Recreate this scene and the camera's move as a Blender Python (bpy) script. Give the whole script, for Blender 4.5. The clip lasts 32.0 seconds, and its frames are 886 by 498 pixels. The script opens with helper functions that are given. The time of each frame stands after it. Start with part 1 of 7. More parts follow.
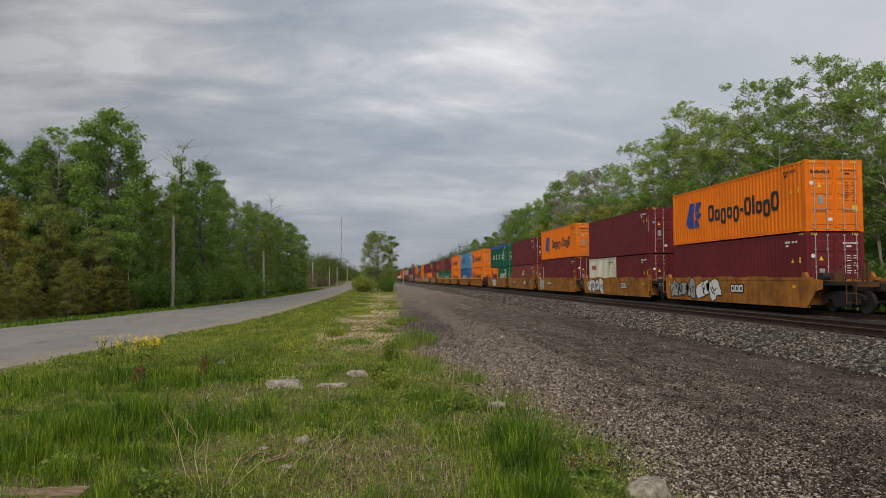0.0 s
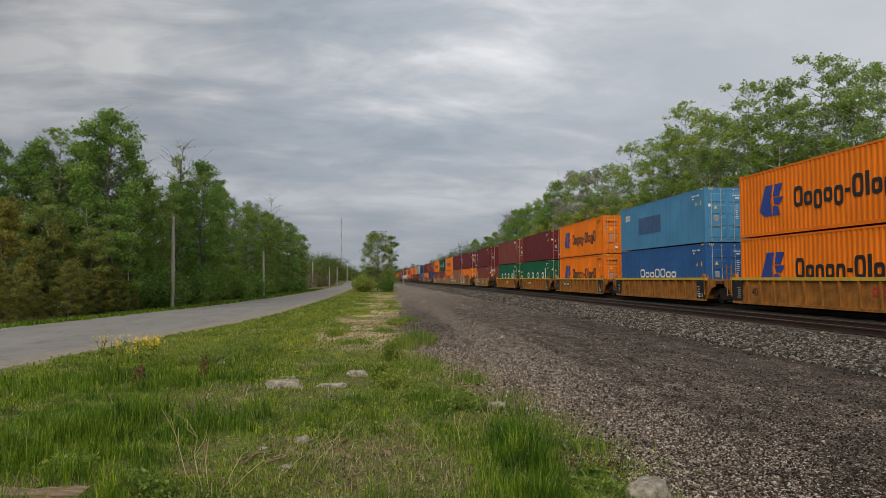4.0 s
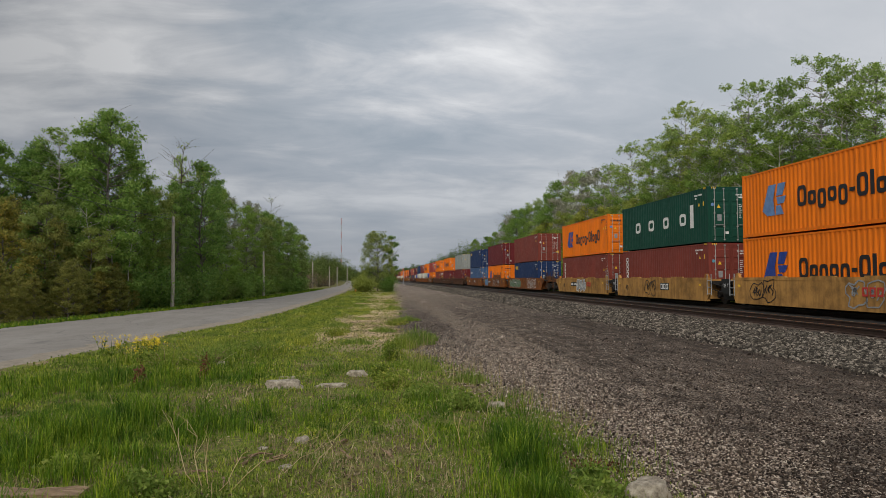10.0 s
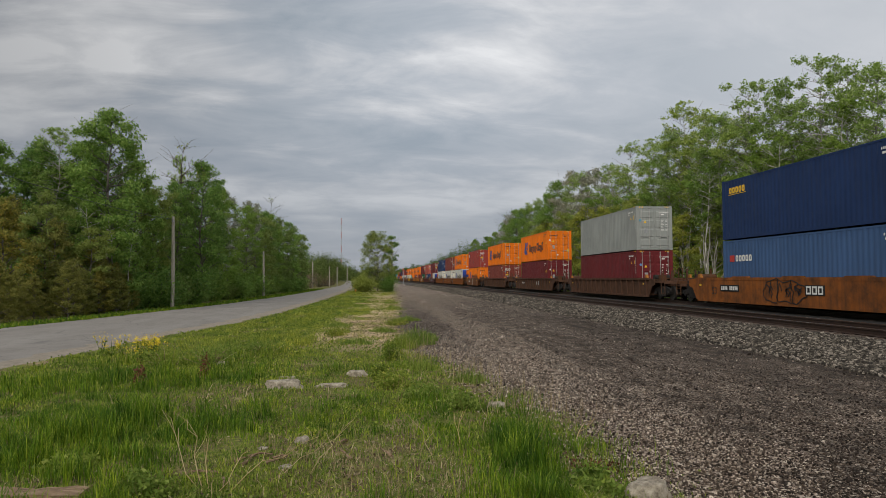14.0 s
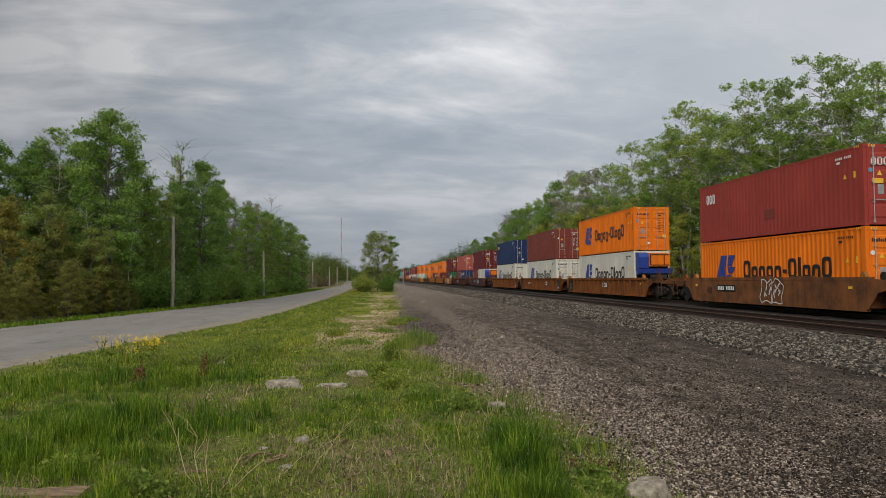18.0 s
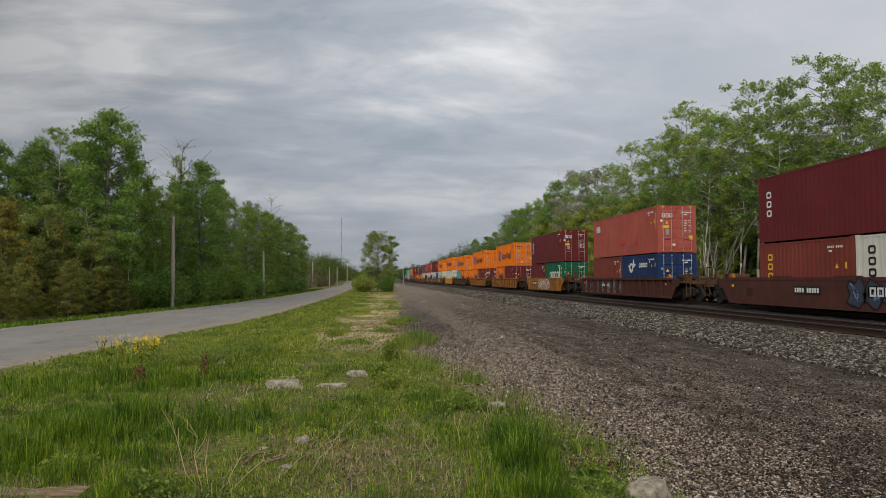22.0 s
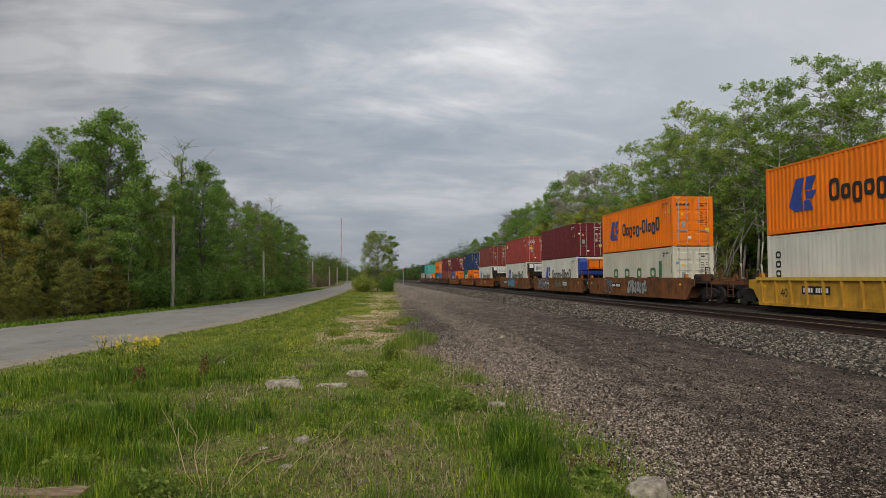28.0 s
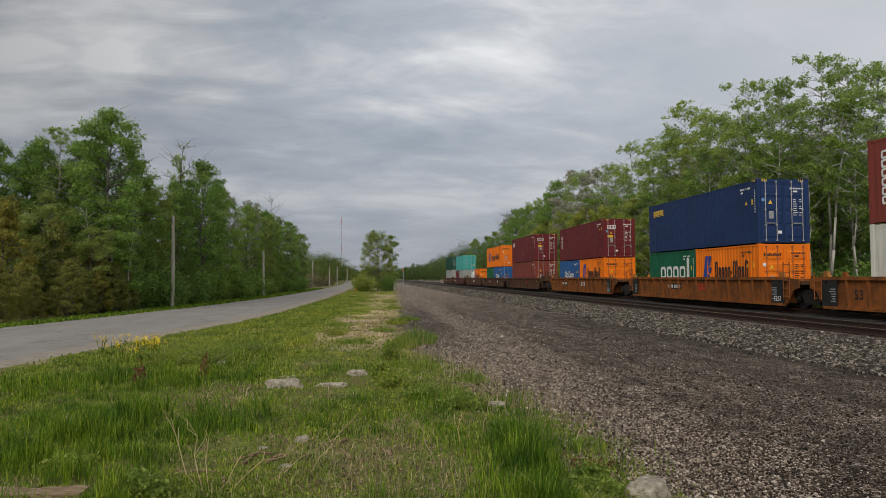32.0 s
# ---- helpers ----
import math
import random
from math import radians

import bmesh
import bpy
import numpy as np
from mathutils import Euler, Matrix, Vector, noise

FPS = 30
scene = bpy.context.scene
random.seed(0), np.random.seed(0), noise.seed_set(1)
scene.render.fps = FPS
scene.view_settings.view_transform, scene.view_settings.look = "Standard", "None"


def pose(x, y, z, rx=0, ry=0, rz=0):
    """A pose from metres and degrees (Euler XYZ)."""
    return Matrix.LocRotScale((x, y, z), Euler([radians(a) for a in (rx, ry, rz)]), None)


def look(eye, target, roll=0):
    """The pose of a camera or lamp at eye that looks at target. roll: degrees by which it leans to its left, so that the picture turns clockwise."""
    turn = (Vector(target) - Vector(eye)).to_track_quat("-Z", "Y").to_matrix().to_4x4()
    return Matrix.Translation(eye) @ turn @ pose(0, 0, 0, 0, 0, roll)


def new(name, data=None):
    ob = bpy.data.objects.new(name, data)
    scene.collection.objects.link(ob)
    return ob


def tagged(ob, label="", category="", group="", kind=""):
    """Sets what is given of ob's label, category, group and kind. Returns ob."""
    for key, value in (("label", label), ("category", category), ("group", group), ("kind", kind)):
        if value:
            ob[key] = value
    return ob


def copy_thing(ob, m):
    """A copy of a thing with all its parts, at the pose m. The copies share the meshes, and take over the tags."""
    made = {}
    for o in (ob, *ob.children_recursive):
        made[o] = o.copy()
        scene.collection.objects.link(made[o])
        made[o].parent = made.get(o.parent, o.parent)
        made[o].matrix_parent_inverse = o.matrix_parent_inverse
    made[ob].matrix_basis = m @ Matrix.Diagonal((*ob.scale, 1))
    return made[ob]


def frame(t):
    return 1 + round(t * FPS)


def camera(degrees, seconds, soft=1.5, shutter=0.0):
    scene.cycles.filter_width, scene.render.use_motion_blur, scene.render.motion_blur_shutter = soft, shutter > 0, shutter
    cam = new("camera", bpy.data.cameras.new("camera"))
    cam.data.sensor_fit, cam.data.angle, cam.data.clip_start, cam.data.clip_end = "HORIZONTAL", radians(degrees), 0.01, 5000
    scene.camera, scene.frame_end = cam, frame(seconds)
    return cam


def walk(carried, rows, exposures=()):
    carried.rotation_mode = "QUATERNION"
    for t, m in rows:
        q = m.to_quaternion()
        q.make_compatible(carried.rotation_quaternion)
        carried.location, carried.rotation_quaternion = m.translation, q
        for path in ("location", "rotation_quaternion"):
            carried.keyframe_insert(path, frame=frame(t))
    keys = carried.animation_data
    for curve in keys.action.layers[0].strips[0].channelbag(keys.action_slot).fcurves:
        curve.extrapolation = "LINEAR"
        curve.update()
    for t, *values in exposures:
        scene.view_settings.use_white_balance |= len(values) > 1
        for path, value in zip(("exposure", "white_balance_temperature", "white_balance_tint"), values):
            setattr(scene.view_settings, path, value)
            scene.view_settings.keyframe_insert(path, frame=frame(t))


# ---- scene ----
# World: +y runs along the railway away from the camera, x to the right, z = 0 at the gravel.
YAW, PITCH, ROLL, EYE_Z = 5.734, 2.455, -0.18, 1.9


def aim(dip):
    a, b = radians(YAW), radians(PITCH - dip)
    eye = Vector((0, 0, EYE_Z))
    return look(eye, eye + Vector((math.sin(a) * math.cos(b), math.cos(a) * math.cos(b), math.sin(b))), ROLL)


cam = camera(65.75, 32.0, soft=0.6)
# held almost still: a slight dip near 24.5 s
walk(cam, [(t, aim(d)) for t, d in ((0, 0), (23.4, 0), (24.0, 0.08), (24.5, 0.14), (25.0, 0.08), (25.5, 0.05), (27.5, 0.01),
                                    (28.5, 0), (30.4, 0), (31.0, 0.04), (32.0, 0.04))])

# ---- sky and sun: a broken overcast, light from high on the left behind ----
world = bpy.data.worlds.new("sky")
scene.world = world
world.use_nodes = True


def build_sky():
    nt = world.node_tree
    nt.nodes.clear()
    n, l = nt.nodes.new, nt.links.new
    out, bg = n("ShaderNodeOutputWorld"), n("ShaderNodeBackground")
    co, sep = n("ShaderNodeTexCoord"), n("ShaderNodeSeparateXYZ")
    l(co.outputs["Generated"], sep.inputs[0])
    sky = n("ShaderNodeTexSky")
    sky.sky_type, sky.sun_disc = "NISHITA", False
    sky.sun_elevation, sky.sun_rotation = radians(39), radians(-148)
    # flat cloud deck: divide by height
    add = n("ShaderNodeMath"); add.operation = "ADD"; add.inputs[1].default_value = 0.22
    mx = n("ShaderNodeMath"); mx.operation = "MAXIMUM"; mx.inputs[1].default_value = 0.0
    l(sep.outputs[2], mx.inputs[0]); l(mx.outputs[0], add.inputs[0])
    cx = n("ShaderNodeMath"); cx.operation = "DIVIDE"; l(sep.outputs[0], cx.inputs[0]); l(add.outputs[0], cx.inputs[1])
    cy = n("ShaderNodeMath"); cy.operation = "DIVIDE"; l(sep.outputs[1], cy.inputs[0]); l(add.outputs[0], cy.inputs[1])
    com = n("ShaderNodeCombineXYZ"); l(cx.outputs[0], com.inputs[0]); l(cy.outputs[0], com.inputs[1])
    def clouds(scale, stretch, turn, shift, detail, rough, dist):
        t = n("ShaderNodeTexNoise")
        t.inputs["Scale"].default_value, t.inputs["Detail"].default_value = scale, detail
        t.inputs["Roughness"].default_value, t.inputs["Distortion"].default_value = rough, dist * 0.5
        m = n("ShaderNodeMapping")
        m.inputs["Scale"].default_value, m.inputs["Rotation"].default_value, m.inputs["Location"].default_value = stretch, (0, 0, radians(turn)), shift
        l(com.outputs[0], m.inputs[0]); l(m.outputs[0], t.inputs["Vector"])
        return t.outputs[0]
    big = clouds(1.5, (0.8, 1.0, 1), -20, (2.3, 0.9, 0), 4, 0.5, 0.4)
    small = clouds(4.6, (0.55, 1.0, 1), -16, (0.4, 5.1, 0), 8, 0.62, 0.9)
    add2 = n("ShaderNodeMath"); add2.operation = "MULTIPLY_ADD"; add2.inputs[1].default_value = 0.52
    l(small, add2.inputs[0]); l(big, add2.inputs[2])
    ramp = n("ShaderNodeValToRGB")
    e = ramp.color_ramp.elements
    e[0].position, e[0].color = 0.58, (0.275, 0.318, 0.365, 1)
    e[1].position, e[1].color = 0.95, (0.69, 0.695, 0.705, 1)
    k = e.new(0.73); k.color = (0.375, 0.405, 0.445, 1)
    k = e.new(0.82); k.color = (0.49, 0.505, 0.53, 1)
    l(add2.outputs[0], ramp.inputs[0])
    # paler and flatter towards the right, where the deck thins
    side = n("ShaderNodeMapRange"); side.interpolation_type = "SMOOTHSTEP"
    side.inputs[1].default_value, side.inputs[2].default_value, side.inputs[3].default_value, side.inputs[4].default_value = 0.05, 0.75, 0.0, 0.75
    l(sep.outputs[0], side.inputs[0])
    mixs = n("ShaderNodeMixRGB"); mixs.inputs[2].default_value = (0.535, 0.54, 0.56, 1)
    l(side.outputs[0], mixs.inputs[0]); l(ramp.outputs[0], mixs.inputs[1])
    # heavier cloud on the left
    dk = n("ShaderNodeMapRange"); dk.interpolation_type = "SMOOTHSTEP"
    dk.inputs[1].default_value, dk.inputs[2].default_value, dk.inputs[3].default_value, dk.inputs[4].default_value = -0.60, 0.12, 0.49, 1.0
    l(sep.outputs[0], dk.inputs[0])
    mixd = n("ShaderNodeMixRGB"); mixd.blend_type = "MULTIPLY"; mixd.inputs[0].default_value = 1
    l(mixs.outputs[0], mixd.inputs[1]); l(dk.outputs[0], mixd.inputs[2])
    # haze low down
    hz = n("ShaderNodeMapRange"); hz.interpolation_type = "SMOOTHSTEP"
    hz.inputs[1].default_value, hz.inputs[2].default_value, hz.inputs[3].default_value, hz.inputs[4].default_value = 0.0, 0.30, 0.85, 0.0
    l(sep.outputs[2], hz.inputs[0])
    mixh = n("ShaderNodeMixRGB"); mixh.inputs[2].default_value = (0.225, 0.246, 0.284, 1)
    l(hz.outputs[0], mixh.inputs[0]); l(mixd.outputs[0], mixh.inputs[1])
    dim = n("ShaderNodeMixRGB"); dim.blend_type = "MULTIPLY"; dim.inputs[0].default_value = 1; dim.inputs[2].default_value = (0.05, 0.05, 0.05, 1)
    l(sky.outputs[0], dim.inputs[1])
    mixn = n("ShaderNodeMixRGB"); mixn.inputs[0].default_value = 0.93
    l(dim.outputs[0], mixn.inputs[1]); l(mixh.outputs[0], mixn.inputs[2])
    l(mixn.outputs[0], bg.inputs[0]); bg.inputs[1].default_value = 1.0
    l(bg.outputs[0], out.inputs[0])


build_sky()
sun = new("sun", bpy.data.lights.new("sun", "SUN"))
sun.data.energy, sun.data.angle, sun.data.color = 1.7, radians(45), (1.0, 0.93, 0.82)
sun.matrix_world = look((-26, -42, 40), (0, 0, 0))
scene.view_settings.exposure = 0.36


# ---- materials ----
def material(name):
    m = bpy.data.materials.new(name)
    m.use_nodes = True
    nt = m.node_tree
    return m, nt, nt.nodes["Principled BSDF"], nt.nodes.new, nt.links.new


def noise_node(nt, scale, detail=4, rough=0.55, coord="Object", stretch=None):
    co = nt.nodes.new("ShaderNodeTexCoord")
    t = nt.nodes.new("ShaderNodeTexNoise")
    t.inputs["Scale"].default_value, t.inputs["Detail"].default_value, t.inputs["Roughness"].default_value = scale, detail, rough
    src = co.outputs[coord]
    if stretch:
        mp = nt.nodes.new("ShaderNodeMapping")
        mp.inputs["Scale"].default_value = stretch
        nt.links.new(src, mp.inputs[0])
        src = mp.outputs[0]
    nt.links.new(src, t.inputs["Vector"])
    return t.outputs[0]


def ramp_node(nt, fac, *stops):
    r = nt.nodes.new("ShaderNodeValToRGB")
    el = r.color_ramp.elements
    while len(el) < len(stops):
        el.new(0.5)
    for e, (p, c) in zip(el, stops):
        e.position, e.color = p, (*c, 1) if len(c) == 3 else c
    nt.links.new(fac, r.inputs[0])
    return r.outputs[0]


def mix_node(nt, fac, a, b, how="MIX"):
    m = nt.nodes.new("ShaderNodeMixRGB")
    m.blend_type = how
    for sock, v in ((m.inputs[0], fac), (m.inputs[1], a), (m.inputs[2], b)):
        if isinstance(v, (int, float)):
            sock.default_value = v
        elif isinstance(v, tuple):
            sock.default_value = (*v, 1)
        else:
            nt.links.new(v, sock)
    return m.outputs[0]


def bump_node(nt, height, strength, distance, bsdf):
    b = nt.nodes.new("ShaderNodeBump")
    b.inputs["Strength"].default_value, b.inputs["Distance"].default_value = strength, distance
    nt.links.new(height, b.inputs["Height"])
    nt.links.new(b.outputs[0], bsdf.inputs["Normal"])


def shade(c, k):
    return tuple(min(1, v * k) for v in c)


def paint(name, c, dirt=0.35, rough=0.5, rust=(0.10, 0.045, 0.02), wear=0.5, soil=0.0):
    """Weathered paint on steel: patchy fading, rain streaks, rust specks."""
    m, nt, p, n, l = material(name)
    fade = ramp_node(nt, noise_node(nt, 0.5, 5), (0.3, shade(c, 0.86)), (0.7, shade(c, 1.1)))
    streak = ramp_node(nt, noise_node(nt, 1.0, 4, 0.6, stretch=(5, 5, 0.35)), (0.45, (0, 0, 0)), (0.75, (1, 1, 1)))
    grime = mix_node(nt, streak, fade, tuple(0.6 * v + 0.4 * g for v, g in zip(shade(c, 0.65), (0.05, 0.045, 0.04))))
    base = mix_node(nt, dirt, fade, grime)
    if soil:
        blot = ramp_node(nt, noise_node(nt, 1.4, 7, 0.68), (0.42, (0, 0, 0)), (0.66, (soil,) * 3))
        base = mix_node(nt, blot, base, (0.060, 0.036, 0.024))
    spots = ramp_node(nt, noise_node(nt, 6.0, 6, 0.7), (0.70 - 0.06 * wear, (0, 0, 0)), (0.78, (1, 1, 1)))
    l(mix_node(nt, mix_node(nt, 1.0, spots, (wear, wear, wear), "MULTIPLY"), base, rust), p.inputs["Base Color"])
    rr = ramp_node(nt, noise_node(nt, 2.5, 3), (0.3, (rough - 0.1,) * 3), (0.7, (rough + 0.15,) * 3))
    l(rr, p.inputs["Roughness"])
    p.inputs["Specular IOR Level"].default_value = 0.08
    bump_node(nt, noise_node(nt, 14, 3), 0.08, 0.01, p)
    return m


def plain(name, c, rough=0.6, metal=0.0, var=0.15, scale=6.0):
    m, nt, p, n, l = material(name)
    l(ramp_node(nt, noise_node(nt, scale, 5, 0.6), (0.3, shade(c, 1 - var)), (0.7, shade(c, 1 + var))), p.inputs["Base Color"])
    p.inputs["Roughness"].default_value, p.inputs["Metallic"].default_value = rough, metal
    return m


PAINTS = {
    "orange": (0.86, 0.205, 0.016), "maroon": (0.155, 0.026, 0.030), "brown": (0.225, 0.055, 0.042), "red": (0.36, 0.060, 0.048),
    "pink": (0.44, 0.105, 0.080), "rust": (0.34, 0.125, 0.060), "green": (0.016, 0.115, 0.060), "dkgreen": (0.014, 0.070, 0.048),
    "navy": (0.022, 0.045, 0.125), "slate": (0.065, 0.125, 0.26), "blue": (0.085, 0.27, 0.47), "dkblue": (0.035, 0.12, 0.32),
    "white": (0.70, 0.69, 0.62), "cream": (0.62, 0.60, 0.49), "grey": (0.33, 0.35, 0.335), "teal": (0.075, 0.40, 0.37),
    "paleyellow": (0.66, 0.60, 0.40)}
PAINT = {k: paint("paint_" + k, c) for k, c in PAINTS.items()}
WAGON = {"yellow": paint("wagon_yellow", (0.43, 0.175, 0.037), 0.8, 0.6, wear=0.9, soil=0.6), "tan": paint("wagon_tan", (0.49, 0.265, 0.082), 0.75, 0.6, wear=0.8, soil=0.55),
         "orange": paint("wagon_orange", (0.29, 0.098, 0.026), 0.85, 0.62, wear=1.0, soil=0.75), "umber": paint("wagon_umber", (0.235, 0.095, 0.038), 0.85, 0.65, wear=1.0, soil=0.75),
         "dark": paint("wagon_dark", (0.115, 0.060, 0.040), 0.7, 0.7, wear=1.0, soil=0.75), "wine": paint("wagon_wine", (0.105, 0.040, 0.035), 0.7, 0.65, wear=0.8, soil=0.55),
         "bright": paint("wagon_bright", (0.60, 0.33, 0.045), 0.5, 0.55, wear=0.6, soil=0.4)}
M_RUSTY = paint("rusty_end_gear", (0.130, 0.058, 0.028), 0.8, 0.7, wear=1.0, soil=0.8)
M_CHORD = paint("chord_yellow", (0.62, 0.40, 0.06), 0.5, 0.55, wear=0.8)
M_BLACK = plain("black_steel", (0.010, 0.010, 0.009), 0.7, 0.0, 0.3)
M_GRIME = plain("grimy_steel", (0.015, 0.012, 0.010), 0.75, 0.0, 0.35)
M_BARS = plain("galvanised_steel", (0.42, 0.42, 0.41), 0.45, 0.5, 0.15)
M_WHEEL = plain("worn_wheel_steel", (0.10, 0.095, 0.09), 0.4, 0.8, 0.3)
M_INK = plain("black_paint", (0.012, 0.012, 0.014), 0.5, 0, 0.2)
M_WHITE = plain("white_paint", (0.74, 0.74, 0.72), 0.5, 0, 0.12)
M_BLUE = plain("blue_paint", (0.020, 0.055, 0.30), 0.5, 0, 0.2)
M_PALEBLUE = plain("faded_blue_paint", (0.13, 0.25, 0.50), 0.5, 0, 0.2)
M_YELLOW = plain("yellow_paint", (0.80, 0.50, 0.03), 0.5, 0, 0.1)
M_RED = plain("red_paint", (0.50, 0.04, 0.03), 0.5, 0, 0.15)
M_GREYP = plain("grey_paint", (0.28, 0.29, 0.30), 0.5, 0, 0.3)
M_TARP = plain("blue_tarpaulin", (0.03, 0.07, 0.42), 0.6, 0, 0.25, 3)
M_GREENP = plain("green_paint", (0.05, 0.16, 0.06), 0.5, 0, 0.3)
M_TEALP = plain("teal_paint", (0.10, 0.28, 0.38), 0.5, 0, 0.3)
M_PINKP = plain("faded_pink_paint", (0.42, 0.22, 0.18), 0.6, 0, 0.3)
M_SILVER = plain("silver_paint", (0.40, 0.40, 0.39), 0.45, 0.2, 0.25)


# ---- mesh helpers ----
class Shape:
    """Collects vertices and faces of one mesh."""

    def __init__(self):
        self.v, self.f = [], []

    def add(self, vs, fs):
        k = len(self.v)
        self.v += [tuple(q) for q in vs]
        self.f += [tuple(i + k for i in f) for f in fs]
        return self

    def box(self, x0, y0, z0, x1, y1, z1):
        x0, x1, y0, y1, z0, z1 = min(x0, x1), max(x0, x1), min(y0, y1), max(y0, y1), min(z0, z1), max(z0, z1)
        vs = [(x0, y0, z0), (x1, y0, z0), (x1, y1, z0), (x0, y1, z0), (x0, y0, z1), (x1, y0, z1), (x1, y1, z1), (x0, y1, z1)]
        return self.add(vs, [(0, 3, 2, 1), (4, 5, 6, 7), (0, 1, 5, 4), (1, 2, 6, 5), (2, 3, 7, 6), (3, 0, 4, 7)])

    def tube(self, p0, p1, r0, r1=None, n=6):
        r1 = r0 if r1 is None else r1
        p0, p1 = Vector(p0), Vector(p1)
        d = (p1 - p0).normalized()
        a = d.cross(Vector((0, 0, 1)) if abs(d.z) < 0.9 else Vector((1, 0, 0))).normalized()
        b = d.cross(a)
        ring = [(a * math.cos(2 * math.pi * i / n) + b * math.sin(2 * math.pi * i / n)) for i in range(n)]
        vs = [p0 + q * r0 for q in ring] + [p1 + q * r1 for q in ring]
        fs = [(i, (i + 1) % n, n + (i + 1) % n, n + i) for i in range(n)] + [tuple(range(n))[::-1], tuple(range(n, 2 * n))]
        return self.add(vs, fs)

    def prism_x(self, outline, x0, x1):
        """A (y, z) outline pushed along x."""
        n = len(outline)
        vs = [(x0, y, z) for y, z in outline] + [(x1, y, z) for y, z in outline]
        fs = [tuple(range(n)), tuple(range(n, 2 * n))[::-1]] + [(i, n + i, n + (i + 1) % n, (i + 1) % n) for i in range(n)]
        return self.add(vs, fs)

    def prism_y(self, outline, y0, y1):
        """An (x, z) outline pushed along y."""
        n = len(outline)
        vs = [(x, y0, z) for x, z in outline] + [(x, y1, z) for x, z in outline]
        fs = [tuple(range(n)), tuple(range(n, 2 * n))[::-1]] + [(i, n + i, n + (i + 1) % n, (i + 1) % n) for i in range(n)]
        return self.add(vs, fs)

    def mesh(self, name):
        me = bpy.data.meshes.new(name)
        me.from_pydata(self.v, [], self.f)
        bm = bmesh.new()
        bm.from_mesh(me)
        bmesh.ops.recalc_face_normals(bm, faces=bm.faces)
        bm.to_mesh(me)
        bm.free()
        return me


def part(name, shape, mat, parent, label="", smooth=False):
    me = shape.mesh(name) if isinstance(shape, Shape) else shape
    if not me.materials:
        me.materials.append(mat)
    if smooth:
        me.shade_smooth()
    ob = new(name, me)
    ob.parent = parent
    if label:
        ob["label"] = label
    if name in ("door_writing", "height_stripes", "number_bars", "door_mark", "vent", "lettering", "sprayed_outline", "owner_mark", "reflector", "stencil", "number_marking"):
        ob["kind"] = "stuff"
    return ob


def mesh_from(name, verts, faces, mat, smooth=False):
    """A big mesh straight from arrays; faces all of one size."""
    verts, faces = np.asarray(verts, np.float32), np.asarray(faces, np.int32)
    me = bpy.data.meshes.new(name)
    me.vertices.add(len(verts))
    me.vertices.foreach_set("co", verts.ravel())
    k = faces.shape[1]
    me.loops.add(faces.size)
    me.loops.foreach_set("vertex_index", faces.ravel())
    me.polygons.add(len(faces))
    me.polygons.foreach_set("loop_start", np.arange(0, faces.size, k, dtype=np.int32))
    me.polygons.foreach_set("loop_total", np.full(len(faces), k, np.int32))
    me.update(calc_edges=True)
    me.materials.append(mat)
    if smooth:
        me.shade_smooth()
    return me


def empty(name, x=0, y=0, z=0):
    ob = new(name)
    ob.empty_display_size = 0.2
    ob.location = (x, y, z)
    return ob


# ---- ground, road, railway ----
RAIL_TOP, TRAIN_X, NEAR_X, SPEED = 0.57, 18.37, 13.50, 22.3725
rng = np.random.default_rng(7)


def verge_edge(y):
    """x at which the grass gives way to the gravel."""
    y = np.asarray(y, float)
    return np.interp(y, [-40, 5, 7, 8.5, 10, 13, 16, 20, 28, 40, 60, 100, 200, 400], [2.4, 2.2, 2.3, 2.45, 2.2, 1.75, 1.2, 0.8, 0.7, 1.3, 1.9, 3.0, 5.0, 6.0])


ROAD_NEAR = ([-60, 10, 16, 21, 25, 30, 39, 57, 95, 160, 230, 420, 900], [-10.6, -8.6, -8.2, -7.7, -7.2, -6.4, -5.75, -5.15, -4.8, -4.9, -5.6, -12, -40])
ROAD_FAR = ([-60, 10, 28, 36, 43, 53, 75, 110, 142, 202, 230, 420, 900], [-17.0, -15.2, -14.3, -13.2, -12.35, -11.2, -9.9, -9.2, -9.0, -9.4, -10.1, -17, -46])


def ground_z(x, y):
    x, y = np.asarray(x, float), np.asarray(y, float)
    lumps = 0.035 * np.sin(1.7 * x + 0.6 * y + 0.5) * np.sin(0.9 * y - 0.4 * x) + 0.022 * np.sin(3.1 * x - 1.3 * y) * np.sin(2.3 * y + 0.7 * x)
    edge = np.clip((verge_edge(y) - x) / 1.2, 0, 1)
    road = np.clip((x - np.interp(y, *ROAD_NEAR)) / 0.8, 0, 1)
    ruts = 0.012 * np.sin(1.15 * x + 0.3 * np.sin(0.13 * y)) * (1 - edge)
    near = np.clip(1.5 - np.hypot(x, y) / 90, 0, 1)
    return (lumps * edge * road + 0.05 * edge * road + ruts * np.clip((10.0 - x) / 1.0, 0, 1)) * near


def math_node(nt, op, a, b=None):
    m = nt.nodes.new("ShaderNodeMath")
    m.operation = op
    for s, v in zip(m.inputs, (a, b)):
        if v is None:
            continue
        if isinstance(v, (int, float)):
            s.default_value = v
        else:
            nt.links.new(v, s)
    return m.outputs[0]


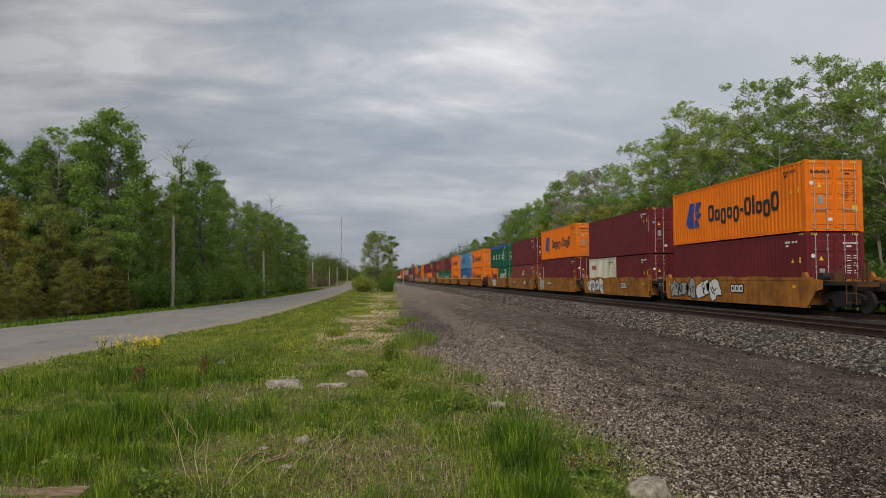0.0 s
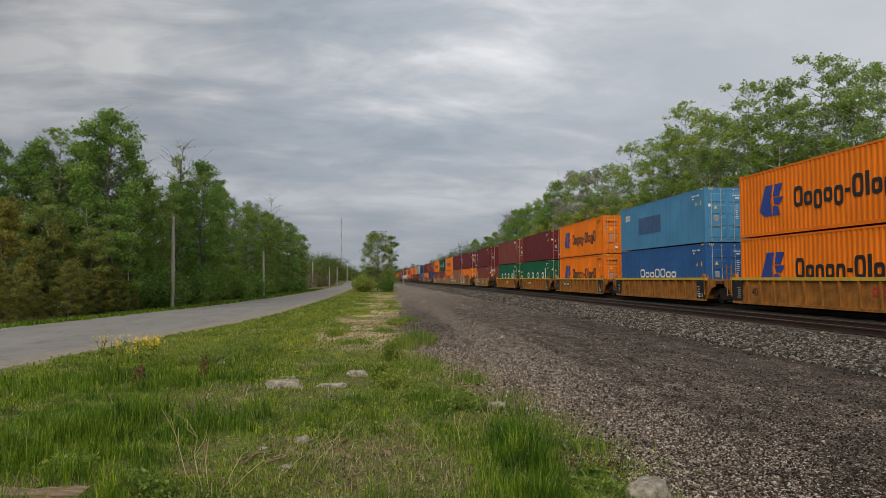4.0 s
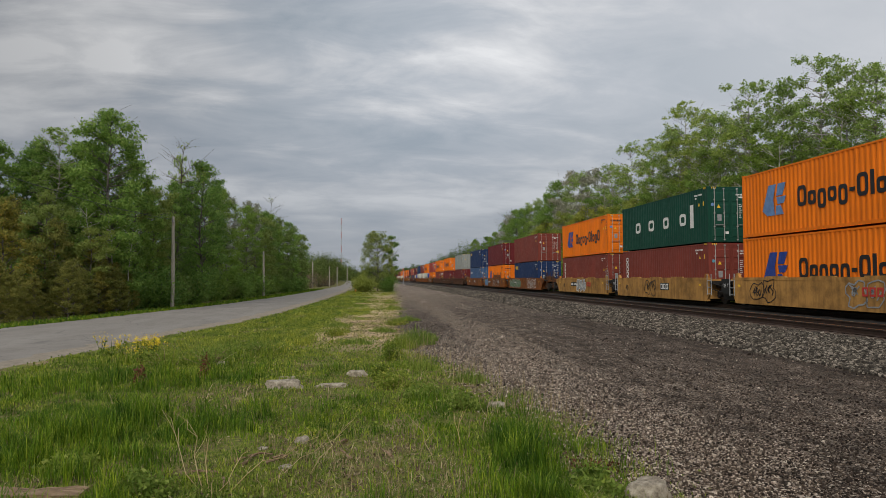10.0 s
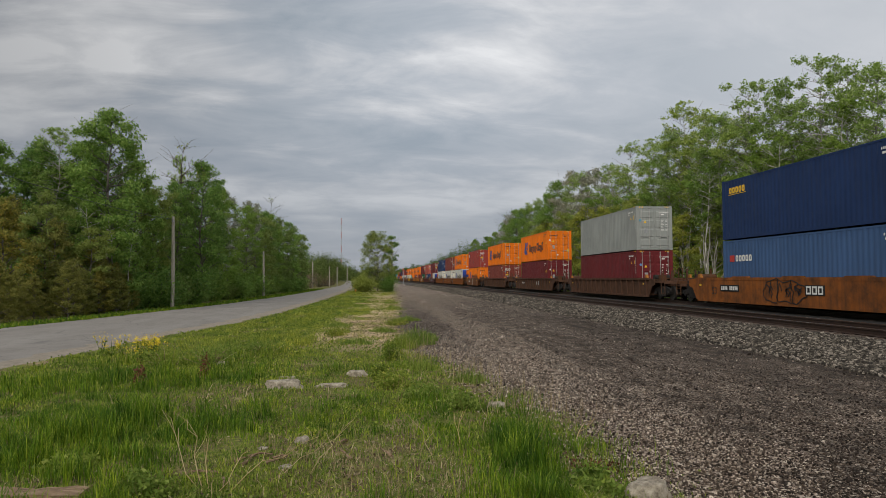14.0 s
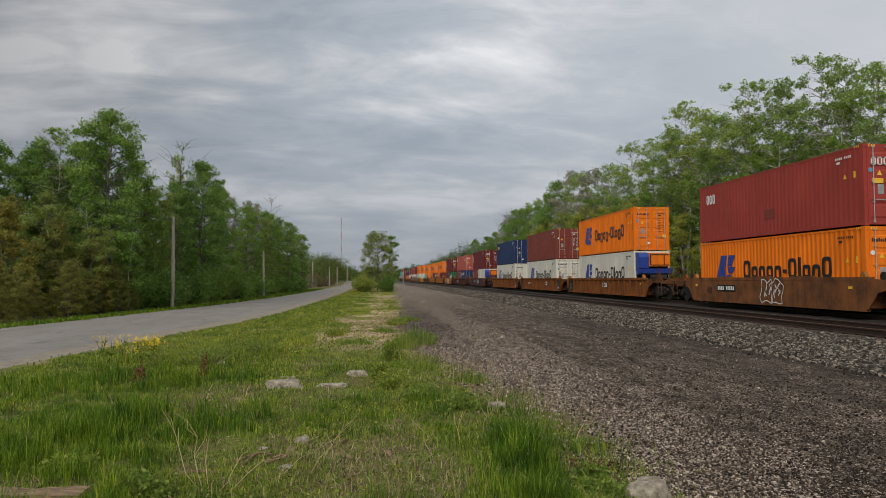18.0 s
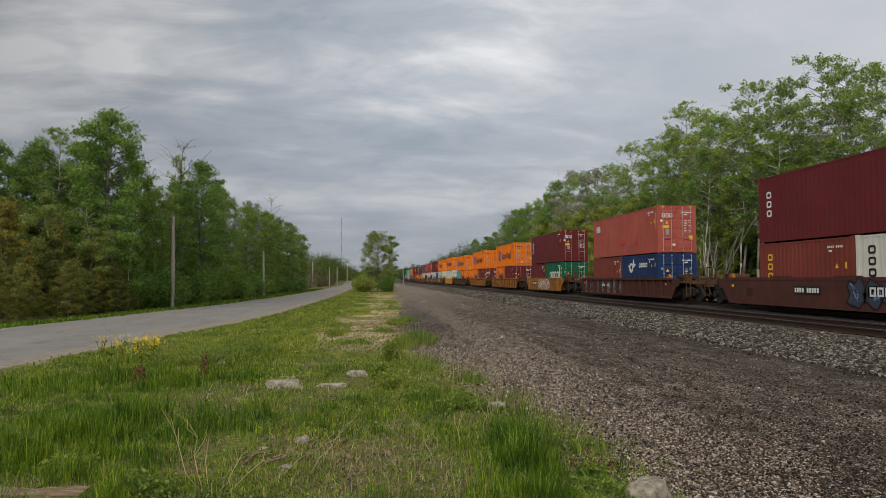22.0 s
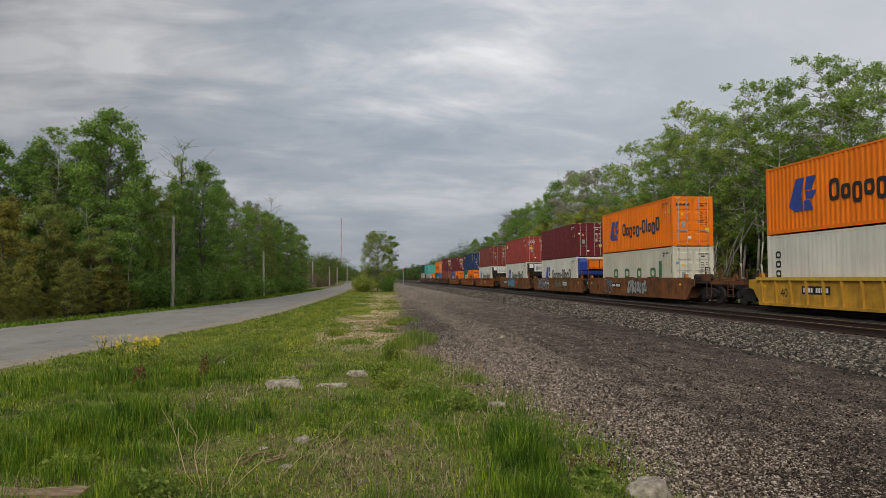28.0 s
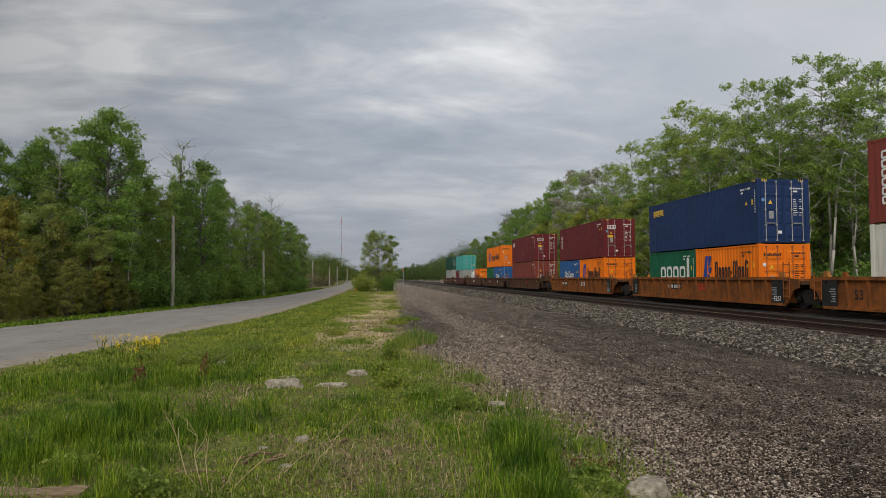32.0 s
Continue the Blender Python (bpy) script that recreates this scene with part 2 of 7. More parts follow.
def voronoi(nt, scale, out="Distance", feature="F1", stretch=None):
    co = nt.nodes.new("ShaderNodeTexCoord")
    v = nt.nodes.new("ShaderNodeTexVoronoi")
    v.feature = feature
    v.inputs["Scale"].default_value = scale
    src = co.outputs["Object"]
    if stretch:
        mp = nt.nodes.new("ShaderNodeMapping")
        mp.inputs["Scale"].default_value = stretch
        nt.links.new(src, mp.inputs[0])
        src = mp.outputs[0]
    nt.links.new(src, v.inputs["Vector"])
    return v.outputs[out]


def ground_material():
    """Grass soil on the verge, trodden dirt, and grey-brown gravel with darker wheel lanes."""
    m, nt, p, n, l = material("ground_gravel_and_soil")
    # gravel: each stone its own grey, darker fines between
    cell = voronoi(nt, 44, "Color")
    stone = ramp_node(nt, cell, (0.22, (0.016, 0.011, 0.008)), (0.46, (0.120, 0.088, 0.065)), (0.66, (0.29, 0.226, 0.175)), (0.86, (0.72, 0.63, 0.53)))
    fine = ramp_node(nt, noise_node(nt, 40, 4, 0.7), (0.35, (0.011, 0.008, 0.006)), (0.7, (0.054, 0.041, 0.032)))
    across = n("ShaderNodeSeparateXYZ")
    l(n("ShaderNodeTexCoord").outputs["Object"], across.inputs[0])
    drift = math_node(nt, "MULTIPLY", math_node(nt, "SUBTRACT", noise_node(nt, 0.35, 4, 0.6, stretch=(1, 0.3, 1)), 0.5), 3.0)
    lane = ramp_node(nt, math_node(nt, "DIVIDE", math_node(nt, "ADD", across.outputs[0], drift), 12.0),
                     (0.15, (1.0,) * 3), (0.31, (0.95,) * 3), (0.41, (0.30,) * 3), (0.53, (0.34,) * 3), (0.63, (0.08,) * 3), (0.80, (0.06,) * 3), (0.86, (0.5,) * 3))
    patch = ramp_node(nt, noise_node(nt, 1.1, 6, 0.65), (0.36, (0, 0, 0)), (0.62, (1, 1, 1)))
    lane = mix_node(nt, 0.30, lane, patch)
    strip = ramp_node(nt, noise_node(nt, 0.8, 4, 0.6, stretch=(1, 0.08, 1)), (0.38, (0, 0, 0)), (0.62, (1, 1, 1)))
    lane = mix_node(nt, 0.22, lane, strip)
    # the lane blends to the pale stone colour further along y
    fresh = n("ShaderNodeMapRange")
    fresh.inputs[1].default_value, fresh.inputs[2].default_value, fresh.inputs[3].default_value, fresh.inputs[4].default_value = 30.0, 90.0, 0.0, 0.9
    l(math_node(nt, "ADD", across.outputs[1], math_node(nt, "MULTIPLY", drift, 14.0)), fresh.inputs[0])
    # dark cinders packed between the grass and the pale strip
    side = ramp_node(nt, math_node(nt, "DIVIDE", math_node(nt, "ADD", across.outputs[0], math_node(nt, "MULTIPLY", drift, 0.25)), 10.0), (0.27, (1, 1, 1)), (0.34, (0, 0, 0)))
    away = ramp_node(nt, math_node(nt, "DIVIDE", across.outputs[1], 100.0), (0.16, (0, 0, 0)), (0.25, (0.6,) * 3), (0.45, (0.5,) * 3), (0.70, (0, 0, 0)))
    lane = mix_node(nt, math_node(nt, "MULTIPLY", side, away), lane, (0.08, 0.08, 0.08))
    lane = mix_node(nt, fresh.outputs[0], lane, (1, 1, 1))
    mott = ramp_node(nt, noise_node(nt, 2.6, 6, 0.75, stretch=(1, 0.35, 1)), (0.36, (0.45,) * 3), (0.50, (0.95,) * 3), (0.64, (1.5,) * 3))
    gravel = mix_node(nt, 1.0, mix_node(nt, lane, fine, stone), mott, "MULTIPLY")
    # soil under the grass
    soil = ramp_node(nt, noise_node(nt, 14, 7, 0.72), (0.32, (0.045, 0.060, 0.012)), (0.50, (0.135, 0.172, 0.030)), (0.62, (0.23, 0.240, 0.056)), (0.74, (0.27, 0.215, 0.10)))
    brown = ramp_node(nt, noise_node(nt, 22, 6, 0.72), (0.32, (0.050, 0.034, 0.018)), (0.52, (0.160, 0.116, 0.062)), (0.72, (0.32, 0.25, 0.15)))
    soil = mix_node(nt, ramp_node(nt, noise_node(nt, 1.7, 6, 0.7), (0.40, (0, 0, 0)), (0.58, (0.85,) * 3)), soil, brown)
    straw = ramp_node(nt, noise_node(nt, 16, 5, 0.7, stretch=(1, 0.4, 1)), (0.32, (0.30, 0.215, 0.115)), (0.5, (0.53, 0.405, 0.245)), (0.7, (0.68, 0.56, 0.38)))
    geo = n("ShaderNodeTexCoord")
    sep = n("ShaderNodeSeparateXYZ")
    l(geo.outputs["Object"], sep.inputs[0])
    curve = n("ShaderNodeFloatCurve")
    cm = curve.mapping
    cm.use_clip = True
    pts = [(0.0, 0.22), (0.042, 0.245), (0.065, 0.175), (0.10, 0.08), (0.14, 0.07), (0.20, 0.13), (0.30, 0.19), (0.5, 0.30), (1.0, 0.50)]
    cv = cm.curves[0]
    cv.points[0].location, cv.points[1].location = pts[0], pts[-1]
    for q in pts[1:-1]:
        cv.points.new(*q)
    cm.update()
    l(math_node(nt, "DIVIDE", sep.outputs[1], 200.0), curve.inputs["Value"])
    edge = math_node(nt, "MULTIPLY", curve.outputs[0], 10.0)
    wob = math_node(nt, "MULTIPLY", math_node(nt, "SUBTRACT", noise_node(nt, 1.3, 5, 0.65), 0.5), 2.6)
    d = math_node(nt, "ADD", math_node(nt, "SUBTRACT", sep.outputs[0], edge), wob)
    isgrav = ramp_node(nt, math_node(nt, "ADD", math_node(nt, "MULTIPLY", d, 0.5), 0.5), (0.40, (0, 0, 0)), (0.62, (1, 1, 1)))
    # dry trodden strip along the verge's crown
    u = math_node(nt, "ABSOLUTE", math_node(nt, "ADD", math_node(nt, "SUBTRACT", d, -1.1), math_node(nt, "MULTIPLY", wob, 0.4)))
    far = n("ShaderNodeMapRange")
    far.inputs[1].default_value, far.inputs[2].default_value = 16.5, 21.0
    l(sep.outputs[1], far.inputs[0])
    dry = math_node(nt, "MULTIPLY", ramp_node(nt, math_node(nt, "MULTIPLY", u, 0.3), (0.30, (1, 1, 1)), (0.62, (0, 0, 0))), far.outputs[0])
    off = n("ShaderNodeMapRange")
    off.inputs[1].default_value, off.inputs[2].default_value, off.inputs[3].default_value, off.inputs[4].default_value = 62.0, 90.0, 1.0, 0.15
    l(sep.outputs[1], off.inputs[0])
    dry = math_node(nt, "MULTIPLY", dry, off.outputs[0])
    dry = math_node(nt, "MULTIPLY", dry, ramp_node(nt, noise_node(nt, 0.8, 5, 0.65), (0.27, (0, 0, 0)), (0.42, (1, 1, 1))))
    dry2 = ramp_node(nt, noise_node(nt, 0.9, 5, 0.65), (0.56, (0, 0, 0)), (0.70, (0.45, 0.45, 0.45)))
    land = mix_node(nt, math_node(nt, "MAXIMUM", dry, dry2), soil, straw)
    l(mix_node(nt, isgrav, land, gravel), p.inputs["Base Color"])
    p.inputs["Roughness"].default_value = 0.95
    p.inputs["Specular IOR Level"].default_value = 0.15
    hgt = math_node(nt, "ADD", math_node(nt, "MULTIPLY", voronoi(nt, 44), 0.6), math_node(nt, "MULTIPLY", noise_node(nt, 45, 3), 0.5))
    bump_node(nt, hgt, 0.75, 0.02, p)
    return m


def build_ground():
    a = np.concatenate([-np.geomspace(3200, 32, 18), np.arange(-30, -12, 1.2), np.arange(-12, 6.5, 0.22), np.arange(6.5, 12, 0.5), np.arange(13, 30, 2.0), np.geomspace(33, 3200, 18)])
    b = np.concatenate([-np.geomspace(3200, 12, 14), np.arange(-8, 4.5, 1.2), np.arange(5, 24, 0.22), np.arange(24.5, 60, 0.7), np.geomspace(62, 3600, 30)])
    gx, gy = np.meshgrid(a, b)
    verts = np.stack([gx, gy, ground_z(gx, gy)], -1).reshape(-1, 3)
    w, h = len(a), len(b)
    i = (np.arange(h - 1)[:, None] * w + np.arange(w - 1)[None, :]).ravel()
    ob = new("ground", mesh_from("ground", verts, np.stack([i, i + 1, i + w + 1, i + w], -1), ground_material(), True))
    tagged(ob, "flat ground of grassy soil and grey gravel", "ground", kind="structure")


build_ground()


def road_material():
    m, nt, p, n, l = material("worn_asphalt")
    base = ramp_node(nt, noise_node(nt, 0.8, 5, 0.6, stretch=(1, 0.35, 1)), (0.3, (0.195, 0.178, 0.160)), (0.7, (0.275, 0.255, 0.232)))
    grain = ramp_node(nt, noise_node(nt, 60, 3, 0.7), (0.35, (0.78,) * 3), (0.65, (1.12,) * 3))
    base = mix_node(nt, 1.0, base, grain, "MULTIPLY")
    crack = ramp_node(nt, voronoi(nt, 0.55, "Distance", "DISTANCE_TO_EDGE"), (0.0, (1, 1, 1)), (0.014, (0, 0, 0)))
    base = mix_node(nt, math_node(nt, "MULTIPLY", crack, 0.55), base, (0.07, 0.07, 0.068))
    tar = ramp_node(nt, noise_node(nt, 0.45, 3, 0.5, stretch=(1.5, 0.7, 1)), (0.66, (0, 0, 0)), (0.70, (1, 1, 1)))
    l(mix_node(nt, math_node(nt, "MULTIPLY", tar, 0.45), base, (0.085, 0.085, 0.085)), p.inputs["Base Color"])
    p.inputs["Roughness"].default_value = 0.9
    bump_node(nt, noise_node(nt, 70, 3), 0.3, 0.01, p)
    return m


def build_road():
    ys = np.concatenate([np.linspace(-60, 8, 12), np.arange(9, 60, 0.35), np.linspace(61, 160, 100), np.linspace(165, 900, 60)])
    jit = 0.10 * np.sin(ys * 2.3) + 0.08 * np.sin(ys * 5.1 + 1) + 0.06 * rng.standard_normal(len(ys))
    xn = np.interp(ys, *ROAD_NEAR) + jit
    xf = np.interp(ys, *ROAD_FAR) + jit[::-1]
    cols = np.linspace(0, 1, 7)
    verts, k = [], len(cols)
    for y, x0, x1 in zip(ys, xf, xn):
        for c in cols:
            verts.append((x0 + (x1 - x0) * c, y, 0.055 - 0.12 * (c - 0.5) ** 2 * 1.2))
    w = k
    i = (np.arange(len(ys) - 1)[:, None] * w + np.arange(w - 1)[None, :]).ravel()
    ob = new("road", mesh_from("road", verts, np.stack([i, i + 1, i + w + 1, i + w], -1), road_material(), True))
    tagged(ob, "worn grey asphalt lane with ragged gravelly edges", "road", kind="structure")
    # pale grit washed along the near edge
    m, nt, p, n, l = material("roadside_grit")
    l(ramp_node(nt, noise_node(nt, 9, 6, 0.7), (0.3, (0.17, 0.145, 0.11)), (0.7, (0.36, 0.31, 0.25))), p.inputs["Base Color"])
    p.inputs["Roughness"].default_value = 0.95
    bump_node(nt, noise_node(nt, 40, 4), 0.6, 0.02, p)
    w0 = 0.32 + 0.22 * np.abs(np.sin(ys * 0.9)) + 0.3 * rng.random(len(ys))
    v = []
    for y, x1, q in zip(ys, xn, w0):
        v += [(x1 - 0.3, y, 0.046), (x1 + q * 0.5, y, 0.06), (x1 + q, y, 0.02)]
    i = (np.arange(len(ys) - 1)[:, None] * 3 + np.arange(2)[None, :]).ravel()
    ob = new("road_shoulder", mesh_from("road_shoulder", v, np.stack([i, i + 1, i + 4, i + 3], -1), m, True))
    tagged(ob, "strip of pale sandy grit beside the asphalt", "road shoulder", kind="structure")


build_road()


def ballast_material(name, lo, hi):
    m, nt, p, n, l = material(name)
    cell = voronoi(nt, 15, "Color")
    c = ramp_node(nt, cell, (0.1, lo), (0.5, tuple((a + b) / 2 for a, b in zip(lo, hi))), (0.9, hi))
    gap = ramp_node(nt, voronoi(nt, 15, "Distance", "DISTANCE_TO_EDGE"), (0.0, (0.25,) * 3), (0.10, (1, 1, 1)))
    l(mix_node(nt, 1.0, c, gap, "MULTIPLY"), p.inputs["Base Color"])
    p.inputs["Roughness"].default_value = 0.9
    bump_node(nt, voronoi(nt, 15, "Distance", "DISTANCE_TO_EDGE"), 0.9, 0.05, p)
    return m


M_BALLAST = ballast_material("crushed_stone", (0.012, 0.010, 0.008), (0.10, 0.088, 0.073))


def build_trackbed():
    prof = [(9.7, -0.02), (10.2, 0.045), (11.0, 0.17), (11.75, 0.315), (12.1, 0.335), (14.9, 0.335), (16.2, 0.34), (17.0, 0.375), (19.8, 0.375), (20.2, 0.35), (22.6, 0.0), (23.2, -0.05)]
    ys = np.concatenate([np.linspace(-1200, 0, 25), np.arange(4, 70, 0.6), np.geomspace(72, 2600, 40)])
    verts = []
    for y in ys:
        for x, z in prof:
            verts.append((x + 0.10 * math.sin(y * 0.7 + x) * (x < 12), y, z + 0.012 * math.sin(3.1 * y + 5 * x)))
    w = len(prof)
    i = (np.arange(len(ys) - 1)[:, None] * w + np.arange(w - 1)[None, :]).ravel()
    ob = new("trackbed", mesh_from("trackbed", verts, np.stack([i, i + 1, i + w + 1, i + w], -1), M_BALLAST, True))
    tagged(ob, "raised bed of pale grey crushed stone", "trackbed", kind="structure")
    # near-black sheet on the bed stands in for the shade beneath the wagons
    shade_mat = plain("oil_stained_ballast", (0.009, 0.008, 0.007), 0.85, 0, 0.6, 18)
    strip = Shape().box(TRAIN_X - 2.05, -400, 0.30, TRAIN_X + 1.75, 900, 0.383)
    ob = new("oily_ballast", strip.mesh("oily_ballast"))
    ob.data.materials.append(shade_mat)
    tagged(ob, "dark strip painted as the shade beneath the train", "trackbed", kind="structure")
    m_rail = plain("rusty_rail_steel", (0.045, 0.026, 0.019), 0.6, 0.3, 0.3, 4)
    m_head = plain("polished_rail_head", (0.52, 0.50, 0.49), 0.25, 0.9, 0.1, 2)
    prof_r = [(-0.076, 0), (0.076, 0), (0.076, 0.014), (0.012, 0.035), (0.012, 0.128), (0.036, 0.138), (0.036, 0.176), (-0.036, 0.176), (-0.036, 0.138), (-0.012, 0.128), (-0.012, 0.035), (-0.076, 0.014)]
    m_tie = plain("creosoted_timber", (0.105, 0.078, 0.062), 0.9, 0, 0.55, 5)
    tie = Shape().box(-1.3, -0.115, -0.16, 1.3, 0.115, 0.0).mesh("tie")
    tie.materials.append(m_tie)
    for cx, name in ((NEAR_X, "near"), (TRAIN_X, "far")):
        track = empty("railway_track", cx, 0, 0)
        tagged(track, "railway track of rusty rails on dark timber ties", "railway track", kind="structure")
        for sx in (-0.753, 0.753):
            s = Shape().prism_y(prof_r, -1200, 2600)
            r = part("rail", s, m_rail, track)
            r.location = (sx, 0, RAIL_TOP - 0.18)
            r2 = part("rail_head", Shape().box(-0.033, -1200, 0.176, 0.033, 2600, 0.180), m_head, r)
        count = 230 if name == "near" else 60
        y = 12.0 if name == "near" else 18.0
        for k in range(count):
            o = new("tie", tie)
            o.parent = track
            o.location = (rng.uniform(-0.04, 0.04), y, RAIL_TOP - 0.182 + rng.uniform(-0.012, 0.006))
            o.rotation_euler = (0, 0, rng.uniform(-0.012, 0.012))
            y += 0.52
        far = Shape()
        while y < 420:
            far.box(-1.3, y - 0.11, RAIL_TOP - 0.34, 1.3, y + 0.11, RAIL_TOP - 0.182)
            y += 0.52
        o = part("distant_ties", far, m_tie, track)
        o["kind"] = "stuff"
    # tie plates of the near track
    plates = Shape()
    for k in range(230):
        for sx in (-0.753, 0.753):
            plates.box(sx - 0.17, 12.0 + 0.52 * k - 0.09, RAIL_TOP - 0.181, sx + 0.17, 12.0 + 0.52 * k + 0.09, RAIL_TOP - 0.166)
    o = new("tie_plates", plates.mesh("tie_plates"))
    o.data.materials.append(m_rail)
    o.parent = bpy.data.objects["railway_track"]
    o["kind"] = "stuff"


build_trackbed()


def stones(name, pos, size, mat, label, flat=0.75, small=False):
    """Loose crushed stones: jittered little blocks."""
    n = len(pos)
    cube = np.array([(-1, -1, -1), (1, -1, -1), (1, 1, -1), (-1, 1, -1), (-1, -1, 1), (1, -1, 1), (1, 1, 1), (-1, 1, 1)], float) * 0.5
    if small:
        cube = np.array([(0.6, -0.1, -0.4), (-0.4, 0.5, -0.4), (-0.3, -0.55, -0.4), (0.5, 0.05, 0.4), (-0.35, 0.4, 0.4), (-0.2, -0.45, 0.4)], float)
    c = len(cube)
    v = cube[None] * (0.55 + 0.7 * rng.random((n, c, 1))) + 0.10 * rng.standard_normal((n, c, 3))
    v *= np.asarray(size)[:, None, None] * np.array([1.0, 0.85, flat])
    a, b = rng.random(n) * 6.28, (rng.random(n) - 0.5) * 1.2
    ca, sa, cb, sb = np.cos(a), np.sin(a), np.cos(b), np.sin(b)
    x, y, z = v[..., 0], v[..., 1], v[..., 2]
    y, z = y * cb[:, None] - z * sb[:, None], y * sb[:, None] + z * cb[:, None]
    x, y = x * ca[:, None] - y * sa[:, None], x * sa[:, None] + y * ca[:, None]
    v = np.stack([x, y, z], -1) + np.asarray(pos)[:, None, :]
    q = np.array([(0, 3, 2, 1), (4, 5, 6, 7), (0, 1, 5, 4), (1, 2, 6, 5), (2, 3, 7, 6), (3, 0, 4, 7)])
    if small:
        q = np.array([(0, 2, 1), (3, 4, 5), (0, 1, 4), (0, 4, 3), (1, 2, 5), (1, 5, 4), (2, 0, 3), (2, 3, 5)])
    f = (q[None] + c * np.arange(n)[:, None, None]).reshape(-1, q.shape[1])
    ob = new(name, mesh_from(name, v.reshape(-1, 3), f, mat))
    return tagged(ob, label, "stones", kind="stuff")


def island_ramp(name, *stops, rough=0.9):
    m, nt, p, n, l = material(name)
    g = n("ShaderNodeNewGeometry")
    c = ramp_node(nt, g.outputs["Random Per Island"], *stops)
    l(mix_node(nt, 1.0, c, ramp_node(nt, noise_node(nt, 25, 4), (0.3, (0.75,) * 3), (0.7, (1.15,) * 3)), "MULTIPLY"), p.inputs["Base Color"])
    p.inputs["Roughness"].default_value = rough
    p.inputs["Specular IOR Level"].default_value = 0.2
    return m


def in_view(x, y, lo=-0.60, hi=0.86):
    """Keeps scatter to the wedge of ground that lies open before the place's verge."""
    k = x / np.maximum(y, 0.1)
    return (k > lo) & (k < hi)


def build_stones():
    m_b = island_ramp("ballast_stones", (0.0, (0.022, 0.019, 0.016)), (0.40, (0.062, 0.054, 0.045)), (0.74, (0.150, 0.132, 0.108)), (1.0, (0.40, 0.352, 0.295)))
    n = 85000
    y = 1 / rng.uniform(1 / 190.0, 1 / 11.5, n)
    x = rng.uniform(9.6, 12.3, n)
    z = np.interp(x, [9.7, 10.2, 11.0, 11.75, 12.1, 15], [0.0, 0.045, 0.17, 0.315, 0.335, 0.335])
    keep = in_view(x, y, 0, 0.95) & (rng.random(n) < np.clip((x - 9.5) / 0.9, 0.12, 1))
    x, y, z = x[keep], y[keep], z[keep]
    stones("ballast", np.stack([x, y, z + 0.02 * rng.random(len(x))], -1), np.exp(rng.normal(math.log(0.046), 0.30, len(x))) * (1 + y / 90), m_b, "pale crushed stone heaped along the track", 0.95, True)
    m_o = island_ramp("oily_stones", (0.0, (0.010, 0.008, 0.007)), (0.6, (0.034, 0.027, 0.022)), (1.0, (0.14, 0.115, 0.095)))
    n = 7000
    y, x = 1 / rng.uniform(1 / 120.0, 1 / 14.0, n), rng.uniform(12.4, 16.0, n)
    stones("ballast", np.stack([x, y, np.full(n, 0.34)], -1), rng.uniform(0.035, 0.06, n), m_o, "dark stone between the rails", 0.8, True)
    m_g = island_ramp("gravel_stones", (0.0, (0.014, 0.010, 0.007)), (0.40, (0.125, 0.092, 0.069)), (0.70, (0.36, 0.285, 0.225)), (1.0, (0.78, 0.68, 0.57)))
    n = 150000
    y = 1 / rng.uniform(1 / 150.0, 1 / 5.2, n)
    x = rng.uniform(1.4, 10.4, n)
    lane = np.interp(x + 0.6 * np.sin(0.21 * y) + 0.3 * np.sin(0.9 * y + x), [1.8, 3.7, 4.9, 6.3, 7.5, 10.3], [1.0, 0.95, 0.36, 0.38, 0.10, 0.12])
    lane *= 1 - 0.85 * np.clip((3.3 - x) / 0.5, 0, 1) * np.interp(y, [17, 25, 45, 75], [0, 0.8, 0.8, 0])
    keep = in_view(x, y) & (x > verge_edge(y) - 0.5 + 0.5 * rng.standard_normal(n)) & (rng.random(n) < np.clip(0.10 + 0.9 * lane, 0.2, 1))
    x, y = x[keep], y[keep]
    s = np.exp(rng.normal(math.log(0.0145), 0.38, len(x))) * (1 + y / 48)
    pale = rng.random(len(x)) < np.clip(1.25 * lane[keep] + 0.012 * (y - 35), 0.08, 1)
    m_c = island_ramp("dark_cinders", (0.0, (0.010, 0.008, 0.006)), (0.6, (0.045, 0.033, 0.026)), (0.9, (0.10, 0.075, 0.058)), (1.0, (0.32, 0.26, 0.21)))
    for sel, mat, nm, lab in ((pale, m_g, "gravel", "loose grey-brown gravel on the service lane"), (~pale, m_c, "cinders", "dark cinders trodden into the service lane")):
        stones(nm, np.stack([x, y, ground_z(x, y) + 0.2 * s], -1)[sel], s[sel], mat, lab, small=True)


build_stones()


# ---- the train: shipping containers two high in well wagons ----
MOVERS, SWAYERS = [], []
CW, CL40, CL20, HC, STD = 2.438, 12.192, 6.058, 2.896, 2.591
SIDE = -CW / 2          # face towards the camera


